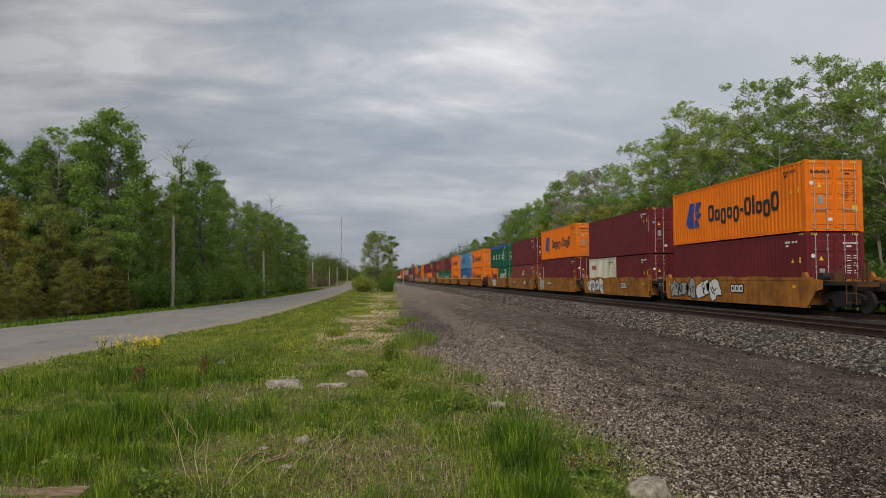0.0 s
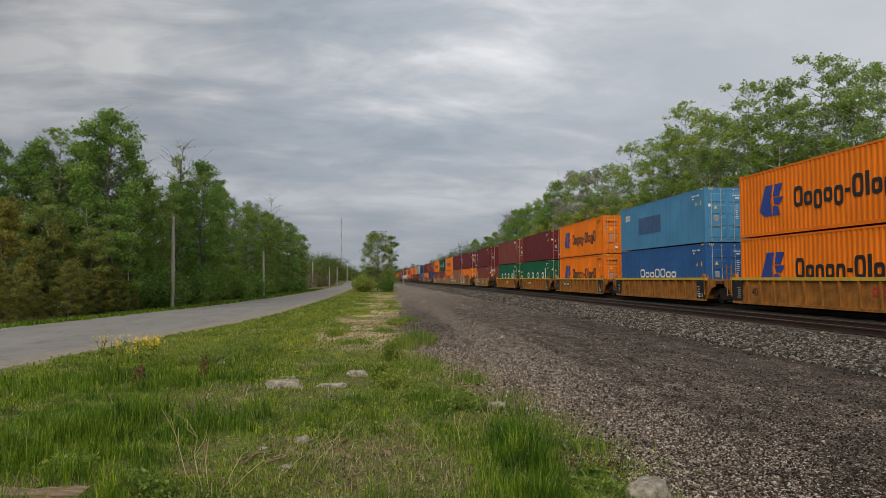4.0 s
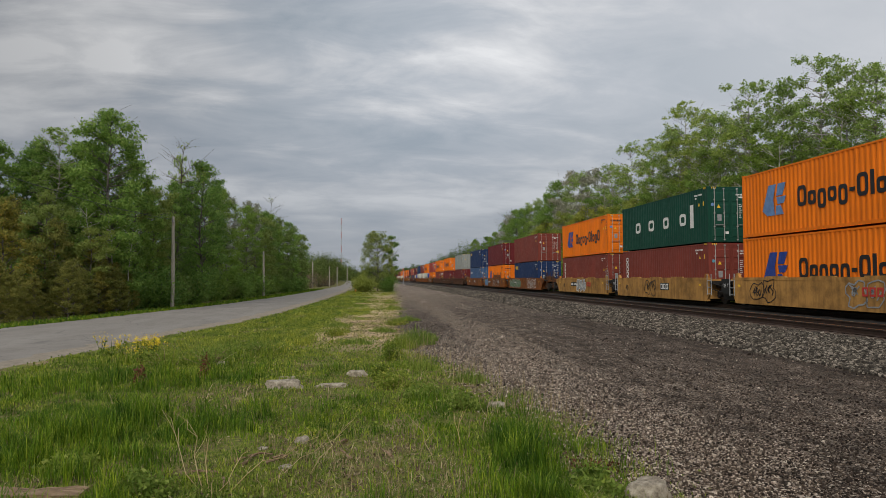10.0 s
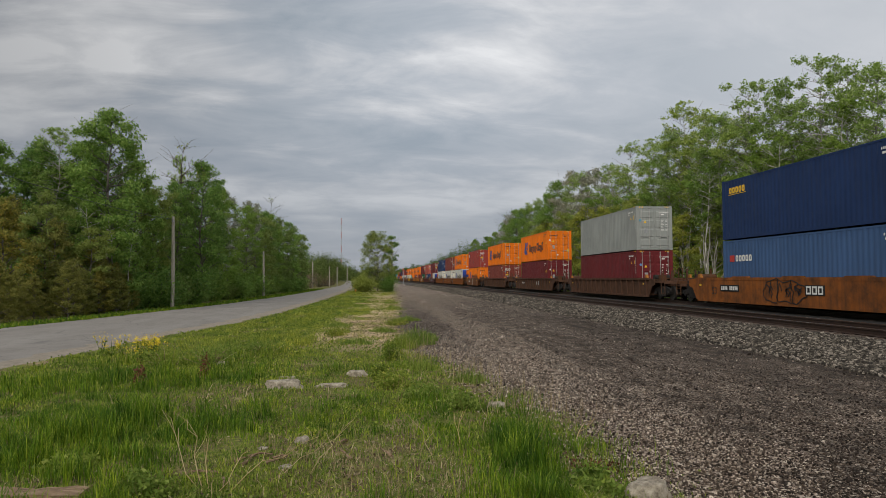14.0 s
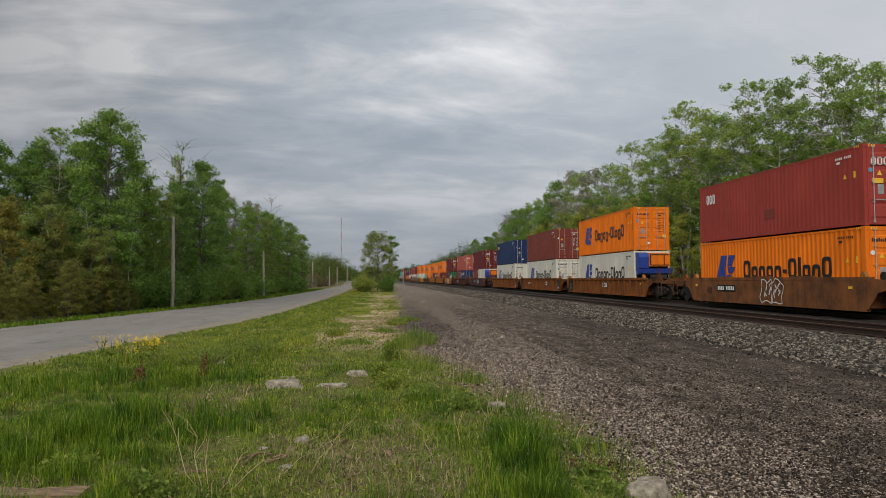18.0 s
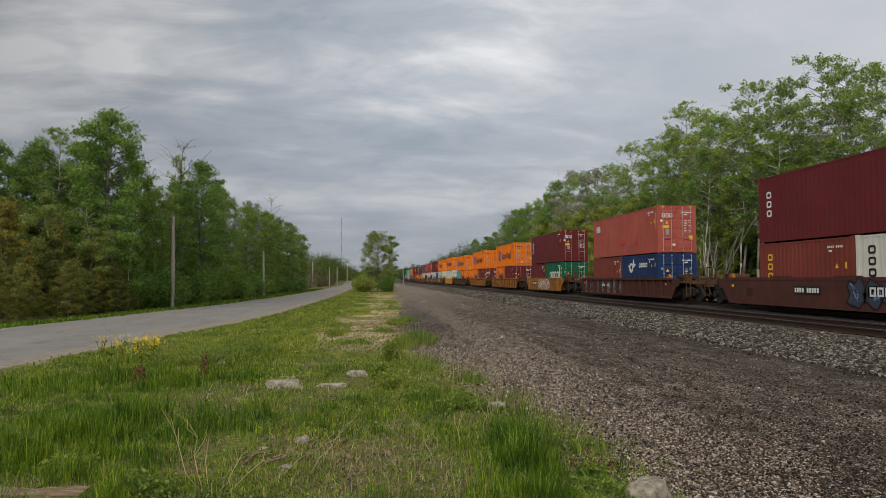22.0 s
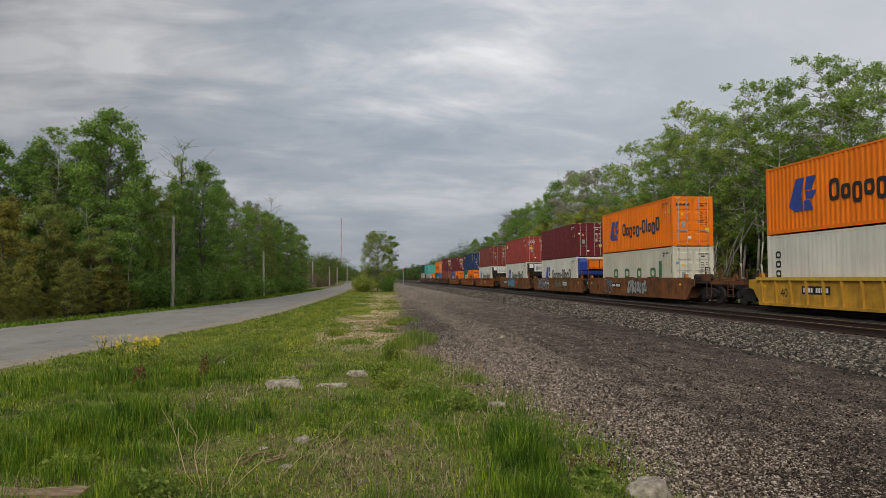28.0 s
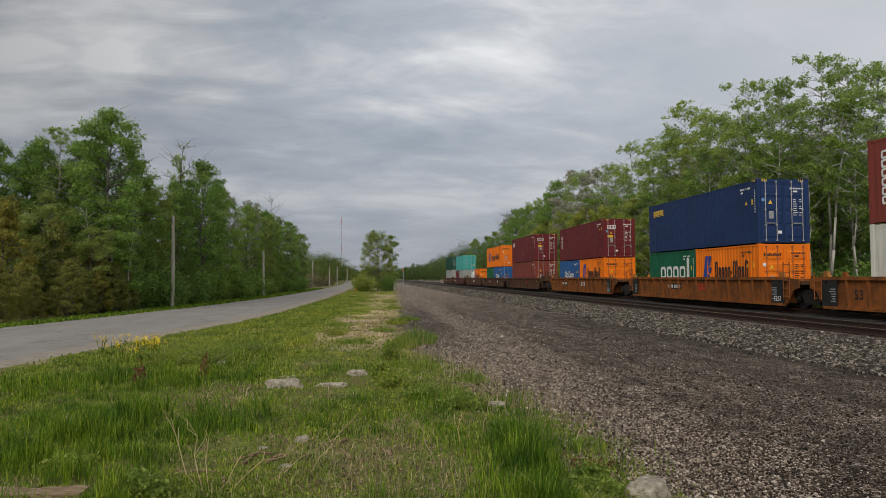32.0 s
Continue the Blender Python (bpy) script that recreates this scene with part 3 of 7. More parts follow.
def corrugated(length_lo, length_hi, z0, z1, face, depth, pitch, along="y"):
    """A sheet with trapezoid ribs; face: the outer plane, depth: signed, inwards."""
    s = Shape()
    n = max(1, round((length_hi - length_lo) / pitch))
    p = (length_hi - length_lo) / n
    line = []
    for i in range(n):
        a = length_lo + i * p
        line += [(a, 0), (a + 0.26 * p, 0), (a + 0.5 * p, depth), (a + 0.76 * p, depth)]
    line.append((length_hi, 0))
    vs, fs = [], []
    for a, d in line:
        q = ((face + d, a), (face + d, a)) if along == "y" else ((a, face + d), (a, face + d))
        vs += [(*q[0], z0), (*q[1], z1)]
    for i in range(len(line) - 1):
        fs.append((2 * i, 2 * i + 2, 2 * i + 3, 2 * i + 1))
    return s.add(vs, fs)


def flat_side(shape, y0, y1, z0, z1, proud=0.006):
    """A painted patch on the side that faces the camera."""
    return shape.box(SIDE - proud, y0, z0, SIDE - 0.001, y1, z1)


def ring(shape, y0, y1, z0, z1, w):
    """A plain rounded loop of paint in the room of one painted character."""
    cy, cz, ry, rz = (y0 + y1) / 2, (z0 + z1) / 2, (y1 - y0) / 2, (z1 - z0) / 2
    w, n = min(w, 0.8 * ry), 16

    def at(i, iy, iz):
        a = 2 * math.pi * (i + 0.5) / n
        c, d = math.cos(a), math.sin(a)
        return cy + iy * math.copysign(abs(c) ** 0.5, c), cz + iz * math.copysign(abs(d) ** 0.5, d)

    for i in range(n):
        slanted(shape, [at(i, ry, rz), at(i + 1, ry, rz), at(i + 1, ry - w, rz - w), at(i, ry - w, rz - w)])


def slanted(shape, pts, proud=0.006):
    return shape.prism_x(pts, SIDE - proud, SIDE - 0.001)


def word_blocks(shape, y_left, y_right, base, pattern, xh, put=flat_side, w=0.13):
    """Letter-sized strokes from y_left down to y_right; t tall, l low, d descending, i thin, - dash."""
    widths = {"t": 1.0, "l": 0.88, "d": 0.88, "i": 0.34, "-": 0.5, " ": 0.5}
    total = sum(widths[c] + 0.18 for c in pattern)
    k = (y_left - y_right) / total
    y = y_left
    for c in pattern:
        a, b = y - widths[c] * k, y
        if c == "t":
            ring(shape, a, b, base, base + 1.5 * xh, w)
        elif c == "l":
            ring(shape, a, b, base, base + xh, w)
        elif c == "d":
            ring(shape, a, b, base - 0.35 * xh, base + xh, w)
        elif c == "i":
            put(shape, a, b, base, base + 1.55 * xh)
        elif c == "-":
            put(shape, a, b, base + 0.42 * xh, base + 0.42 * xh + w)
        y -= (widths[c] + 0.18) * k


def liner_emblem(c, L, mat, ink):
    """The shipping line's mark: a blue winged shape and a row of dark strokes."""
    k = L / CL40
    e = Shape()
    slanted(e, [(10.05 * k, 2.17), (9.50 * k, 2.17), (9.72 * k, 1.55), (9.62 * k, 0.84), (10.18 * k, 0.84), (10.55 * k, 1.09)])
    slanted(e, [(9.36 * k, 2.17), (8.79 * k, 2.17), (9.04 * k, 1.66), (9.50 * k, 1.66)])
    slanted(e, [(9.48 * k, 1.60), (8.79 * k, 1.60), (8.98 * k, 1.30), (9.40 * k, 1.30)])
    slanted(e, [(9.52 * k, 1.24), (9.20 * k, 1.24), (8.98 * k, 0.84), (9.56 * k, 0.84)])
    part("emblem", e, mat, c, "blue winged emblem")
    wd = Shape()
    word_blocks(wd, 8.02 * k, 1.72 * k, 1.04, "tldld-tildt", 0.56, w=0.150 if k > 0.7 else 0.095)
    part("lettering", wd, ink, c, "row of dark painted strokes")


def spaced_letters(c, L, mat):
    k = L / CL40
    s = Shape()
    if k > 0.7:
        for y0, y1 in ((9.0, 9.8), (6.85, 7.7), (4.75, 5.5), (2.5, 3.3)):
            ring(s, y0, y1, 1.05, 1.72, 0.17)
        flat_side(s, 1.6, 2.0, 0.85, 2.1)
    else:
        for y0, y1 in ((3.75, 4.45), (2.9, 3.6), (2.05, 2.75), (1.2, 1.9)):
            ring(s, y0, y1, 0.98, 1.72, 0.16)
        flat_side(s, 0.72, 1.0, 0.85, 2.15)
    part("lettering", s, mat, c, "wide-set painted strokes")


def upright_marks(c, L, mat, n=3, z=2.2, step=0.40):
    s = Shape()
    for i in range(n):
        ring(s, L - 0.98, L - 0.62, z - 0.30 - i * step, z - i * step, 0.075)
    part("lettering", s, mat, c, "upright column of painted strokes")


def small_marks(c, L, H, mat, seed):
    """Number bars, sign triangle and panel near the door end of the side."""
    r = random.Random(seed)
    s = Shape()
    for i in range(8):
        a = 1.40 - 0.10 * i - (0.08 if i > 3 else 0)
        flat_side(s, a, a + 0.055, H - 0.40, H - 0.31)
    flat_side(s, 1.22, 1.40, H - 0.55, H - 0.47)
    part("number_marking", s, mat, c, "short row of small painted bars")
    z = H - r.uniform(0.75, 1.3)
    s = Shape()
    slanted(s, [(1.05, z), (0.86, z), (0.955, z + 0.18)])
    part("warning_mark", s, M_YELLOW, c, "yellow triangle")
    part("yellow_panel", flat_side(Shape(), 0.40, 0.50, z - 0.02, z + 0.22), M_YELLOW, c)
    if seed % 2:
        s = Shape()
        for i in range(9):
            flat_side(s, 0.20, 0.255, H - 0.55 - 0.12 * i, H - 0.48 - 0.12 * i)
        part("number_marking", s, mat, c, "upright row of small painted bars")


def hazard(c, L, H):
    """Yellow and black stripes at the top corners of a tall container."""
    s, b = Shape(), Shape()
    for i in range(6):
        t = s if i % 2 == 0 else b
        t.box(SIDE - 0.012, 0.19 + i * 0.05, H - 0.115, SIDE - 0.009, 0.235 + i * 0.05, H - 0.02)
        for x0 in (-CW / 2 + 0.2, CW / 2 - 0.5):
            t.box(x0 + i * 0.05, -0.012, H - 0.12, x0 + 0.045 + i * 0.05, -0.009, H - 0.03)
    part("height_stripes", s, M_YELLOW, c, "yellow height stripes")


MESH_CACHE = {}


def cached(key, make):
    if key not in MESH_CACHE:
        MESH_CACHE[key] = make()
    return MESH_CACHE[key]


def door_leaf(H, x0, x1):
    """A door leaf with raised rims down both edges, pushed up from its plan."""
    z0, z1 = 0.17, H - 0.17
    plan = [(x0, 0.05), (x1, 0.05), (x1, -0.024), (x1 - 0.05, -0.024), (x1 - 0.05, 0.0), (x0 + 0.05, 0.0), (x0 + 0.05, -0.024), (x0, -0.024)]
    n = len(plan)
    vs = [(x, y, z0) for x, y in plan] + [(x, y, z1) for x, y in plan]
    return Shape().add(vs, [(i, (i + 1) % n, n + (i + 1) % n, n + i) for i in range(n)] + [tuple(range(n)), tuple(range(n, 2 * n))])


def door_panel(H, w):
    """One pressed field of a door leaf."""
    h = (H - 0.44) / 4 - 0.13
    s = Shape()
    vs = [(-w / 2, 0, 0), (w / 2, 0, 0), (w / 2, 0, h), (-w / 2, 0, h), (-w / 2 + 0.05, -0.024, 0.05), (w / 2 - 0.05, -0.024, 0.05), (w / 2 - 0.05, -0.024, h - 0.05), (-w / 2 + 0.05, -0.024, h - 0.05)]
    return s.add(vs, [(0, 1, 2, 3), (4, 5, 6, 7), (0, 1, 5, 4), (1, 2, 6, 5), (2, 3, 7, 6), (3, 0, 4, 7)])


def lock_bar(H, x):
    s = Shape()
    s.tube((x, -0.05, 0.08), (x, -0.05, H - 0.08), 0.017, n=6)
    for z in (0.12, H * 0.28, H * 0.52, H * 0.76, H - 0.13):
        s.box(x - 0.04, -0.062, z - 0.025, x + 0.04, -0.0, z + 0.025)
    return s


def container(color, logo="", L=CL40, H=HC, kind="dry", seed=0):
    """A box container; origin at the middle of its door end, on the floor it stands on."""
    mat = PAINT[color]
    c = empty("shipping_container")
    W = CW
    for sgn in (-1, 1):
        s = corrugated(0.16, L - 0.16, 0.16, H - 0.10, sgn * (W / 2 - 0.006), -sgn * ((0.030 if color in ("orange", "cream", "green") else 0.011) if kind not in ("reefer", "genset", "genset_white") else 0.003), 0.278)
        part("side_panel", s, mat, c)
    part("front_panel", corrugated(-W / 2 + 0.14, W / 2 - 0.14, 0.16, H - 0.1, L - 0.006, -0.04, 0.25, "x"), mat, c)
    roof = Shape()
    n = 22 if L > 8 else 11
    step = (L - 0.3) / n
    if kind == "open":
        top = Shape()
        prof = [(-W / 2 - 0.012, -0.32), (-W / 2 - 0.018, -0.02), (-W / 2 + 0.25, 0.075), (0, 0.12), (W / 2 - 0.25, 0.075), (W / 2 + 0.018, -0.02), (W / 2 + 0.012, -0.32)]
        for i in range(n):
            dz = 0.02 * (i % 2)
            top.prism_y([(x, H + z - dz) for x, z in prof], 0.05 + i * (L - 0.1) / n, 0.05 + (i + 1) * (L - 0.1) / n)
        part("tarpaulin", top, M_TARP, c, "blue tarpaulin roof cover")
    else:
        roof.box(-W / 2 + 0.02, 0.02, H - 0.06, W / 2 - 0.02, L - 0.02, H - 0.03)
        for i in range(n):
            y = 0.15 + i * step
            roof.prism_x([(y, H - 0.03), (y + 0.06, H - 0.008), (y + step * 0.55, H - 0.008), (y + step * 0.55 + 0.06, H - 0.03)], -W / 2 + 0.12, W / 2 - 0.12)
        part("roof_panel", roof, mat, c)
    fr = Shape()
    for sx in (-1, 1):
        x0, x1 = sx * (W / 2), sx * (W / 2 - 0.07)
        fr.box(x0 + sx * 0.002, 0.06, 0.02, x1, L - 0.06, 0.16)
        fr.box(x0 + sx * 0.002, 0.06, H - 0.105, x1, L - 0.06, H - 0.035)
        for y0, y1 in ((0.0, 0.16), (L - 0.16, L)):
            fr.box(x0 + sx * 0.004, y0, 0.1, sx * (W / 2 - 0.13), y1, H - 0.1)
    for y0, y1 in ((0.0, 0.09), (L - 0.09, L)):
        fr.box(-W / 2 + 0.1, y0, 0.02, W / 2 - 0.1, y1, 0.165)
        fr.box(-W / 2 + 0.1, y0, H - 0.165, W / 2 - 0.1, y1, H - 0.02)
    fr.box(-W / 2 + 0.05, 0.05, 0.10, W / 2 - 0.05, L - 0.05, 0.15)
    part("frame", fr, mat, c)
    cast = cached("casting", lambda: Shape().box(-0.085, -0.09, -0.06, 0.085, 0.09, 0.06).mesh("corner_casting"))
    cm = cached(("casting", color), cast.copy)
    for sx in (-1, 1):
        for y in (0.085, L - 0.085):
            for z in (0.06, H - 0.058):
                o = part("corner_casting", cm, mat, c)
                o.location = (sx * (W / 2 - 0.078), y, z)
    if kind == "genset" or kind == "genset_white":
        end_machinery(c, H, kind)
    else:
        for x0, x1, bars in ((-W / 2 + 0.13, -0.006, (-0.88, -0.36)), (0.006, W / 2 - 0.13, (0.36, 0.88))):
            d = part("door", door_leaf(H, x0, x1), mat, c)
            pm = cached(("panel", color, H), lambda: door_panel(H, x1 - x0 - 0.16).mesh("panel"))
            for k in range(4):
                o = part("panel", pm, mat, d)
                o.location = ((x0 + x1) / 2, 0.0, 0.25 + k * (H - 0.44) / 4)
            for bx in bars:
                part("locking_bar", lock_bar(H, bx), M_BARS if color not in ("orange",) or seed % 3 else PAINT["rust"], d, "steel locking bar")
            hs = Shape()
            hs.box(min(bars) + 0.03, -0.10, H * 0.30, min(bars) + 0.50, -0.07, H * 0.30 + 0.035)
            part("handle", hs, M_BARS, d)
        # bars of writing and plates on the doors
        ink = M_INK if color in ("white", "cream", "orange", "teal") else M_WHITE
        s = Shape()
        for i in range(9):
            s.box(0.30 + i * 0.075, -0.03, H - 0.47, 0.345 + i * 0.075, -0.0245, H - 0.40)
        s.box(0.45, -0.03, H - 0.60, 0.66, -0.0245, H - 0.53)
        r = random.Random(seed + 5)
        for i in range(8):
            z = H - 0.95 - i * 0.10
            s.box(0.45, -0.03, z, 0.45 + r.uniform(0.10, 0.22), -0.0245, z + 0.03)
            if i % 3 != 2:
                s.box(0.74, -0.03, z, 0.74 + r.uniform(0.08, 0.16), -0.0245, z + 0.03)
        part("door_writing", s, ink, c, "rows of small painted bars")
        s = Shape()
        s.add([(-0.74, -0.032, H - 1.13), (-0.54, -0.032, H - 1.13), (-0.64, -0.032, H - 0.95)], [(0, 1, 2)])
        part("warning_sign", s, M_YELLOW, c)
        s = Shape().box(-0.72, -0.034, H - 1.80, -0.50, -0.026, H - 1.46)
        part("data_plate", s, M_GREYP, c)
        q = random.Random(seed * 3 + 1)
        if q.random() < 0.6:
            part("round_sticker", Shape().tube((-0.98, -0.026, H - 0.95), (-0.98, -0.032, H - 0.95), 0.085, n=12), q.choice((M_WHITE, M_PALEBLUE, M_TEALP)), c, "round sticker")
        if q.random() < 0.45:
            part("yellow_label", Shape().box(0.74, -0.034, H - 2.1, 0.98, -0.027, H - 1.85), M_YELLOW, c, "yellow label")
        if q.random() < 0.5:
            part("lower_label", Shape().box(-0.3, -0.034, 0.42, -0.12, -0.027, 0.55), M_WHITE, c, "small white label")
        if logo in ("tex", "cai", "tex_yellow"):
            s = Shape()
            for i in range(3):
                ring_end(s, -0.95 + i * 0.24, -0.76 + i * 0.24, H - 0.78, H - 0.48)
            part("door_mark", s, M_INK if color == "white" else M_WHITE, c, "white painted strokes")
            s = Shape().box(-0.92, -0.033, H - 1.42, -0.5, -0.027, H - 1.24)
            part("door_label", s, M_YELLOW, c, "yellow label")
        if logo == "liner":
            s = Shape()
            for i in range(10):
                s.box(-1.0 + i * 0.082, -0.031, H - 0.56, -0.94 + i * 0.082, -0.026, H - (0.46 if i % 3 else 0.42))
            part("door_mark", s, M_INK, c)
    if H == HC:
        hazard(c, L, H)
    small_marks(c, L, H, M_INK if color in ("white", "cream", "orange", "teal") else M_WHITE, seed)
    if logo == "liner":
        liner_emblem(c, L, M_PALEBLUE if seed in (11, 15) else M_BLUE, M_INK)
    elif logo == "spaced":
        spaced_letters(c, L, M_WHITE if color != "cream" else M_GREENP)
    elif logo in ("tex", "upright"):
        upright_marks(c, L, M_INK if color == "white" else M_WHITE, 3)
    elif logo == "tex_yellow":
        upright_marks(c, L, M_YELLOW, 3, 2.1)
    elif logo == "upright6":
        upright_marks(c, L, M_WHITE, 6, 2.45, 0.31)
    elif logo == "cai":
        s = Shape()
        for i in range(3):
            ring(s, L - 0.98 - i * 0.31, L - 0.74 - i * 0.31, 1.9, 2.38, 0.09)
        part("lettering", s, M_WHITE, c, "white painted strokes near the corner")
        part("patch", flat_side(Shape(), 5.4, 6.2, 0.72, 1.15), M_RED if color == "pink" else PAINT["brown"], c, "repainted repair patch")
        if color == "pink":
            part("patch", flat_side(Shape(), 3.2, 3.7, 0.66, 1.05), M_RED, c, "repainted repair patch")
    elif logo == "yellowblock":
        s = Shape()
        for i in range(5):
            ring(s, L - 0.92 - i * 0.29, L - 0.68 - i * 0.29, 2.2, 2.5, 0.09)
        flat_side(s, L - 2.2, L - 0.62, 2.14, 2.17)
        part("lettering", s, M_YELLOW, c, "small yellow painted strokes")
    elif logo == "whiteblock":
        s = Shape()
        for i in range(5):
            ring(s, L - 1.4 - i * 0.29, L - 1.16 - i * 0.29, 1.85, 2.15, 0.08)
        part("lettering", s, M_WHITE, c, "small white painted strokes")
        part("patch", flat_side(Shape(), L - 1.05, L - 0.62, 1.85, 2.15), M_RED, c, "red patch")
    elif logo == "redblock":
        s = Shape()
        for i in range(4):
            ring(s, L - 0.9 - i * 0.26, L - 0.68 - i * 0.26, 1.75, 2.05, 0.075)
        part("lettering", s, M_RED, c, "red painted strokes")
    elif logo == "caru":
        s = Shape()
        for i in range(4):
            ring(s, 1.5 + i * 0.42, 1.85 + i * 0.42, 0.62, 1.05, 0.10)
        part("lettering", s, M_YELLOW, c, "yellow painted strokes")
    elif logo == "square":
        s = Shape()
        flat_side(s, 5.0, 6.5, 1.35, 2.2)
        part("sign_panel", s, M_INK, c, "dark square logo panel")
        s = Shape()
        slanted(s, [(6.4, 1.65), (5.1, 2.15), (5.1, 1.75)], 0.009)
        part("sign_mark", s, M_YELLOW, c)
        s = Shape()
        for i in range(5):
            flat_side(s, 6.1 - i * 0.25, 6.28 - i * 0.25, 1.42, 1.62, 0.009)
        part("sign_mark", s, M_WHITE, c)
    elif logo == "bluebox":
        s = Shape()
        flat_side(s, 5.6, 9.0, 0.95, 2.0)
        part("patch", s, PAINT["slate"], c, "darker blue repainted panel")
        s = Shape()
        for i in range(3):
            ring(s, L - 1.15 - i * 0.3, L - 0.92 - i * 0.3, 1.95, 2.35, 0.08)
        part("lettering", s, M_WHITE, c)
    elif logo == "midwhite":
        s = Shape()
        k = L / CL40
        word_blocks(s, 0.72 * L, 0.28 * L, 1.1, "tllttll" if L > 8 else "tltll", 0.36, w=0.10)
        part("lettering", s, M_WHITE, c, "row of white painted strokes")
    elif logo == "emblem_white":
        s = Shape()
        for k in range(12):
            a, b = 0.5236 * k, 0.5236 * (k + 1)
            slanted(s, [(4.4 + 0.36 * math.cos(a), 1.75 + 0.33 * math.sin(a)), (4.4 + 0.36 * math.cos(b), 1.75 + 0.33 * math.sin(b)), (4.36 + 0.17 * math.cos(b), 1.78 + 0.15 * math.sin(b)), (4.36 + 0.17 * math.cos(a), 1.78 + 0.15 * math.sin(a))])
        slanted(s, [(4.15, 2.0), (3.95, 2.35), (3.85, 2.05), (3.55, 1.95), (3.85, 1.8), (4.05, 1.7)])
        slanted(s, [(4.95, 1.95), (4.7, 1.85), (4.7, 1.65)])
        for i in range(4):
            ring(s, 2.75 - i * 0.36, 3.03 - i * 0.36, 1.75, 2.05, 0.08)
        part("lettering", s, M_WHITE, c, "white emblem and painted strokes")
    return c


def ring_end(s, x0, x1, z0, z1, w=0.05):
    for a, b, e, f in ((x0, x0 + w, z0, z1), (x1 - w, x1, z0, z1), (x0, x1, z1 - w, z1), (x0, x1, z0, z0 + w)):
        s.box(a, -0.034, e, b, -0.026, f)


def end_machinery(c, H, kind):
    """A refrigerated box's machine end with a clip-on generator set."""
    W = CW
    col = M_BLUE if kind == "genset" else M_WHITE
    part("machine_recess", Shape().box(-W / 2 + 0.14, 0.0, 0.16, W / 2 - 0.14, 0.05, H - 0.16), M_BLACK, c, "dark recess of the cooling unit")
    s = Shape()
    s.prism_x([(-0.02, H - 1.35), (-0.62, H - 1.15), (-0.68, H - 0.45), (-0.55, H - 0.18), (-0.02, H - 0.12)], -W / 2 + 0.08, -W / 2 + 0.75)
    part("generator_end", s, col if kind == "genset" else M_BLACK, c, "generator end cover")
    if kind != "genset":
        part("end_panel", Shape().box(-W / 2 + 0.2, -0.70, H - 0.66, -W / 2 + 0.64, -0.60, H - 0.2), M_WHITE, c, "small white service panel")
        part("frame", Shape().box(-W / 2 + 0.72, -0.63, H - 1.18, W / 2 - 0.1, -0.59, H - 1.07).box(W / 2 - 0.25, -0.63, H - 1.3, W / 2 - 0.1, -0.02, H - 0.14).box(-W / 2 + 0.72, -0.63, H - 0.20, W / 2 - 0.1, -0.02, H - 0.12), M_BLACK, c, "black mounting frame")
        part("lower_panel", Shape().box(-W / 2 + 0.8, -0.61, H - 1.36, W / 2 - 0.3, -0.55, H - 1.20), M_WHITE, c, "white lower panel")
    s = Shape().box(-W / 2 + 0.75, -0.60, H - 1.05, W / 2 - 0.25, -0.02, H - 0.20)
    part("generator_case", s, PAINT["orange"] if kind == "genset" else M_WHITE, c, "generator housing")
    g = Shape()
    for i in range(4):
        for j in range(5):
            g.box(-0.25 + j * 0.13, -0.612, H - 0.92 + i * 0.14, -0.17 + j * 0.13, -0.602, H - 0.84 + i * 0.14)
            g.box(0.42 + j * 0.10, -0.612, H - 0.92 + i * 0.14, 0.48 + j * 0.10, -0.602, H - 0.84 + i * 0.14)
    if kind == "genset":
        g = Shape()
        g.box(-0.38, -0.612, H - 1.0, 0.9, -0.602, H - 0.94).box(-0.38, -0.612, H - 0.32, 0.9, -0.602, H - 0.26).box(-0.38, -0.612, H - 1.0, -0.30, -0.602, H - 0.26).box(0.55, -0.612, H - 0.94, 0.61, -0.602, H - 0.32)
    part("vent", g, M_INK, c, "dark vent openings")
    t = Shape()
    t.prism_x([(-0.05, H - 1.50), (-0.35, H - 1.62), (-0.66, H - 1.50), (-0.72, H - 1.20), (-0.05, H - 1.20)], -W / 2 + 0.1, W / 2 - 0.1)
    part("fuel_tank", t, col if kind == "genset" else M_BLACK, c, "fuel tank of the generator")
    f = Shape()
    for x in (-0.7, 0.0, 0.7):
        f.box(x - 0.03, -0.04, 0.3, x + 0.03, 0.0, H - 1.6)
    f.box(-W / 2 + 0.2, -0.06, 0.25, W / 2 - 0.2, 0.0, 0.9)
    part("cooling_unit", f, M_GREYP, c)


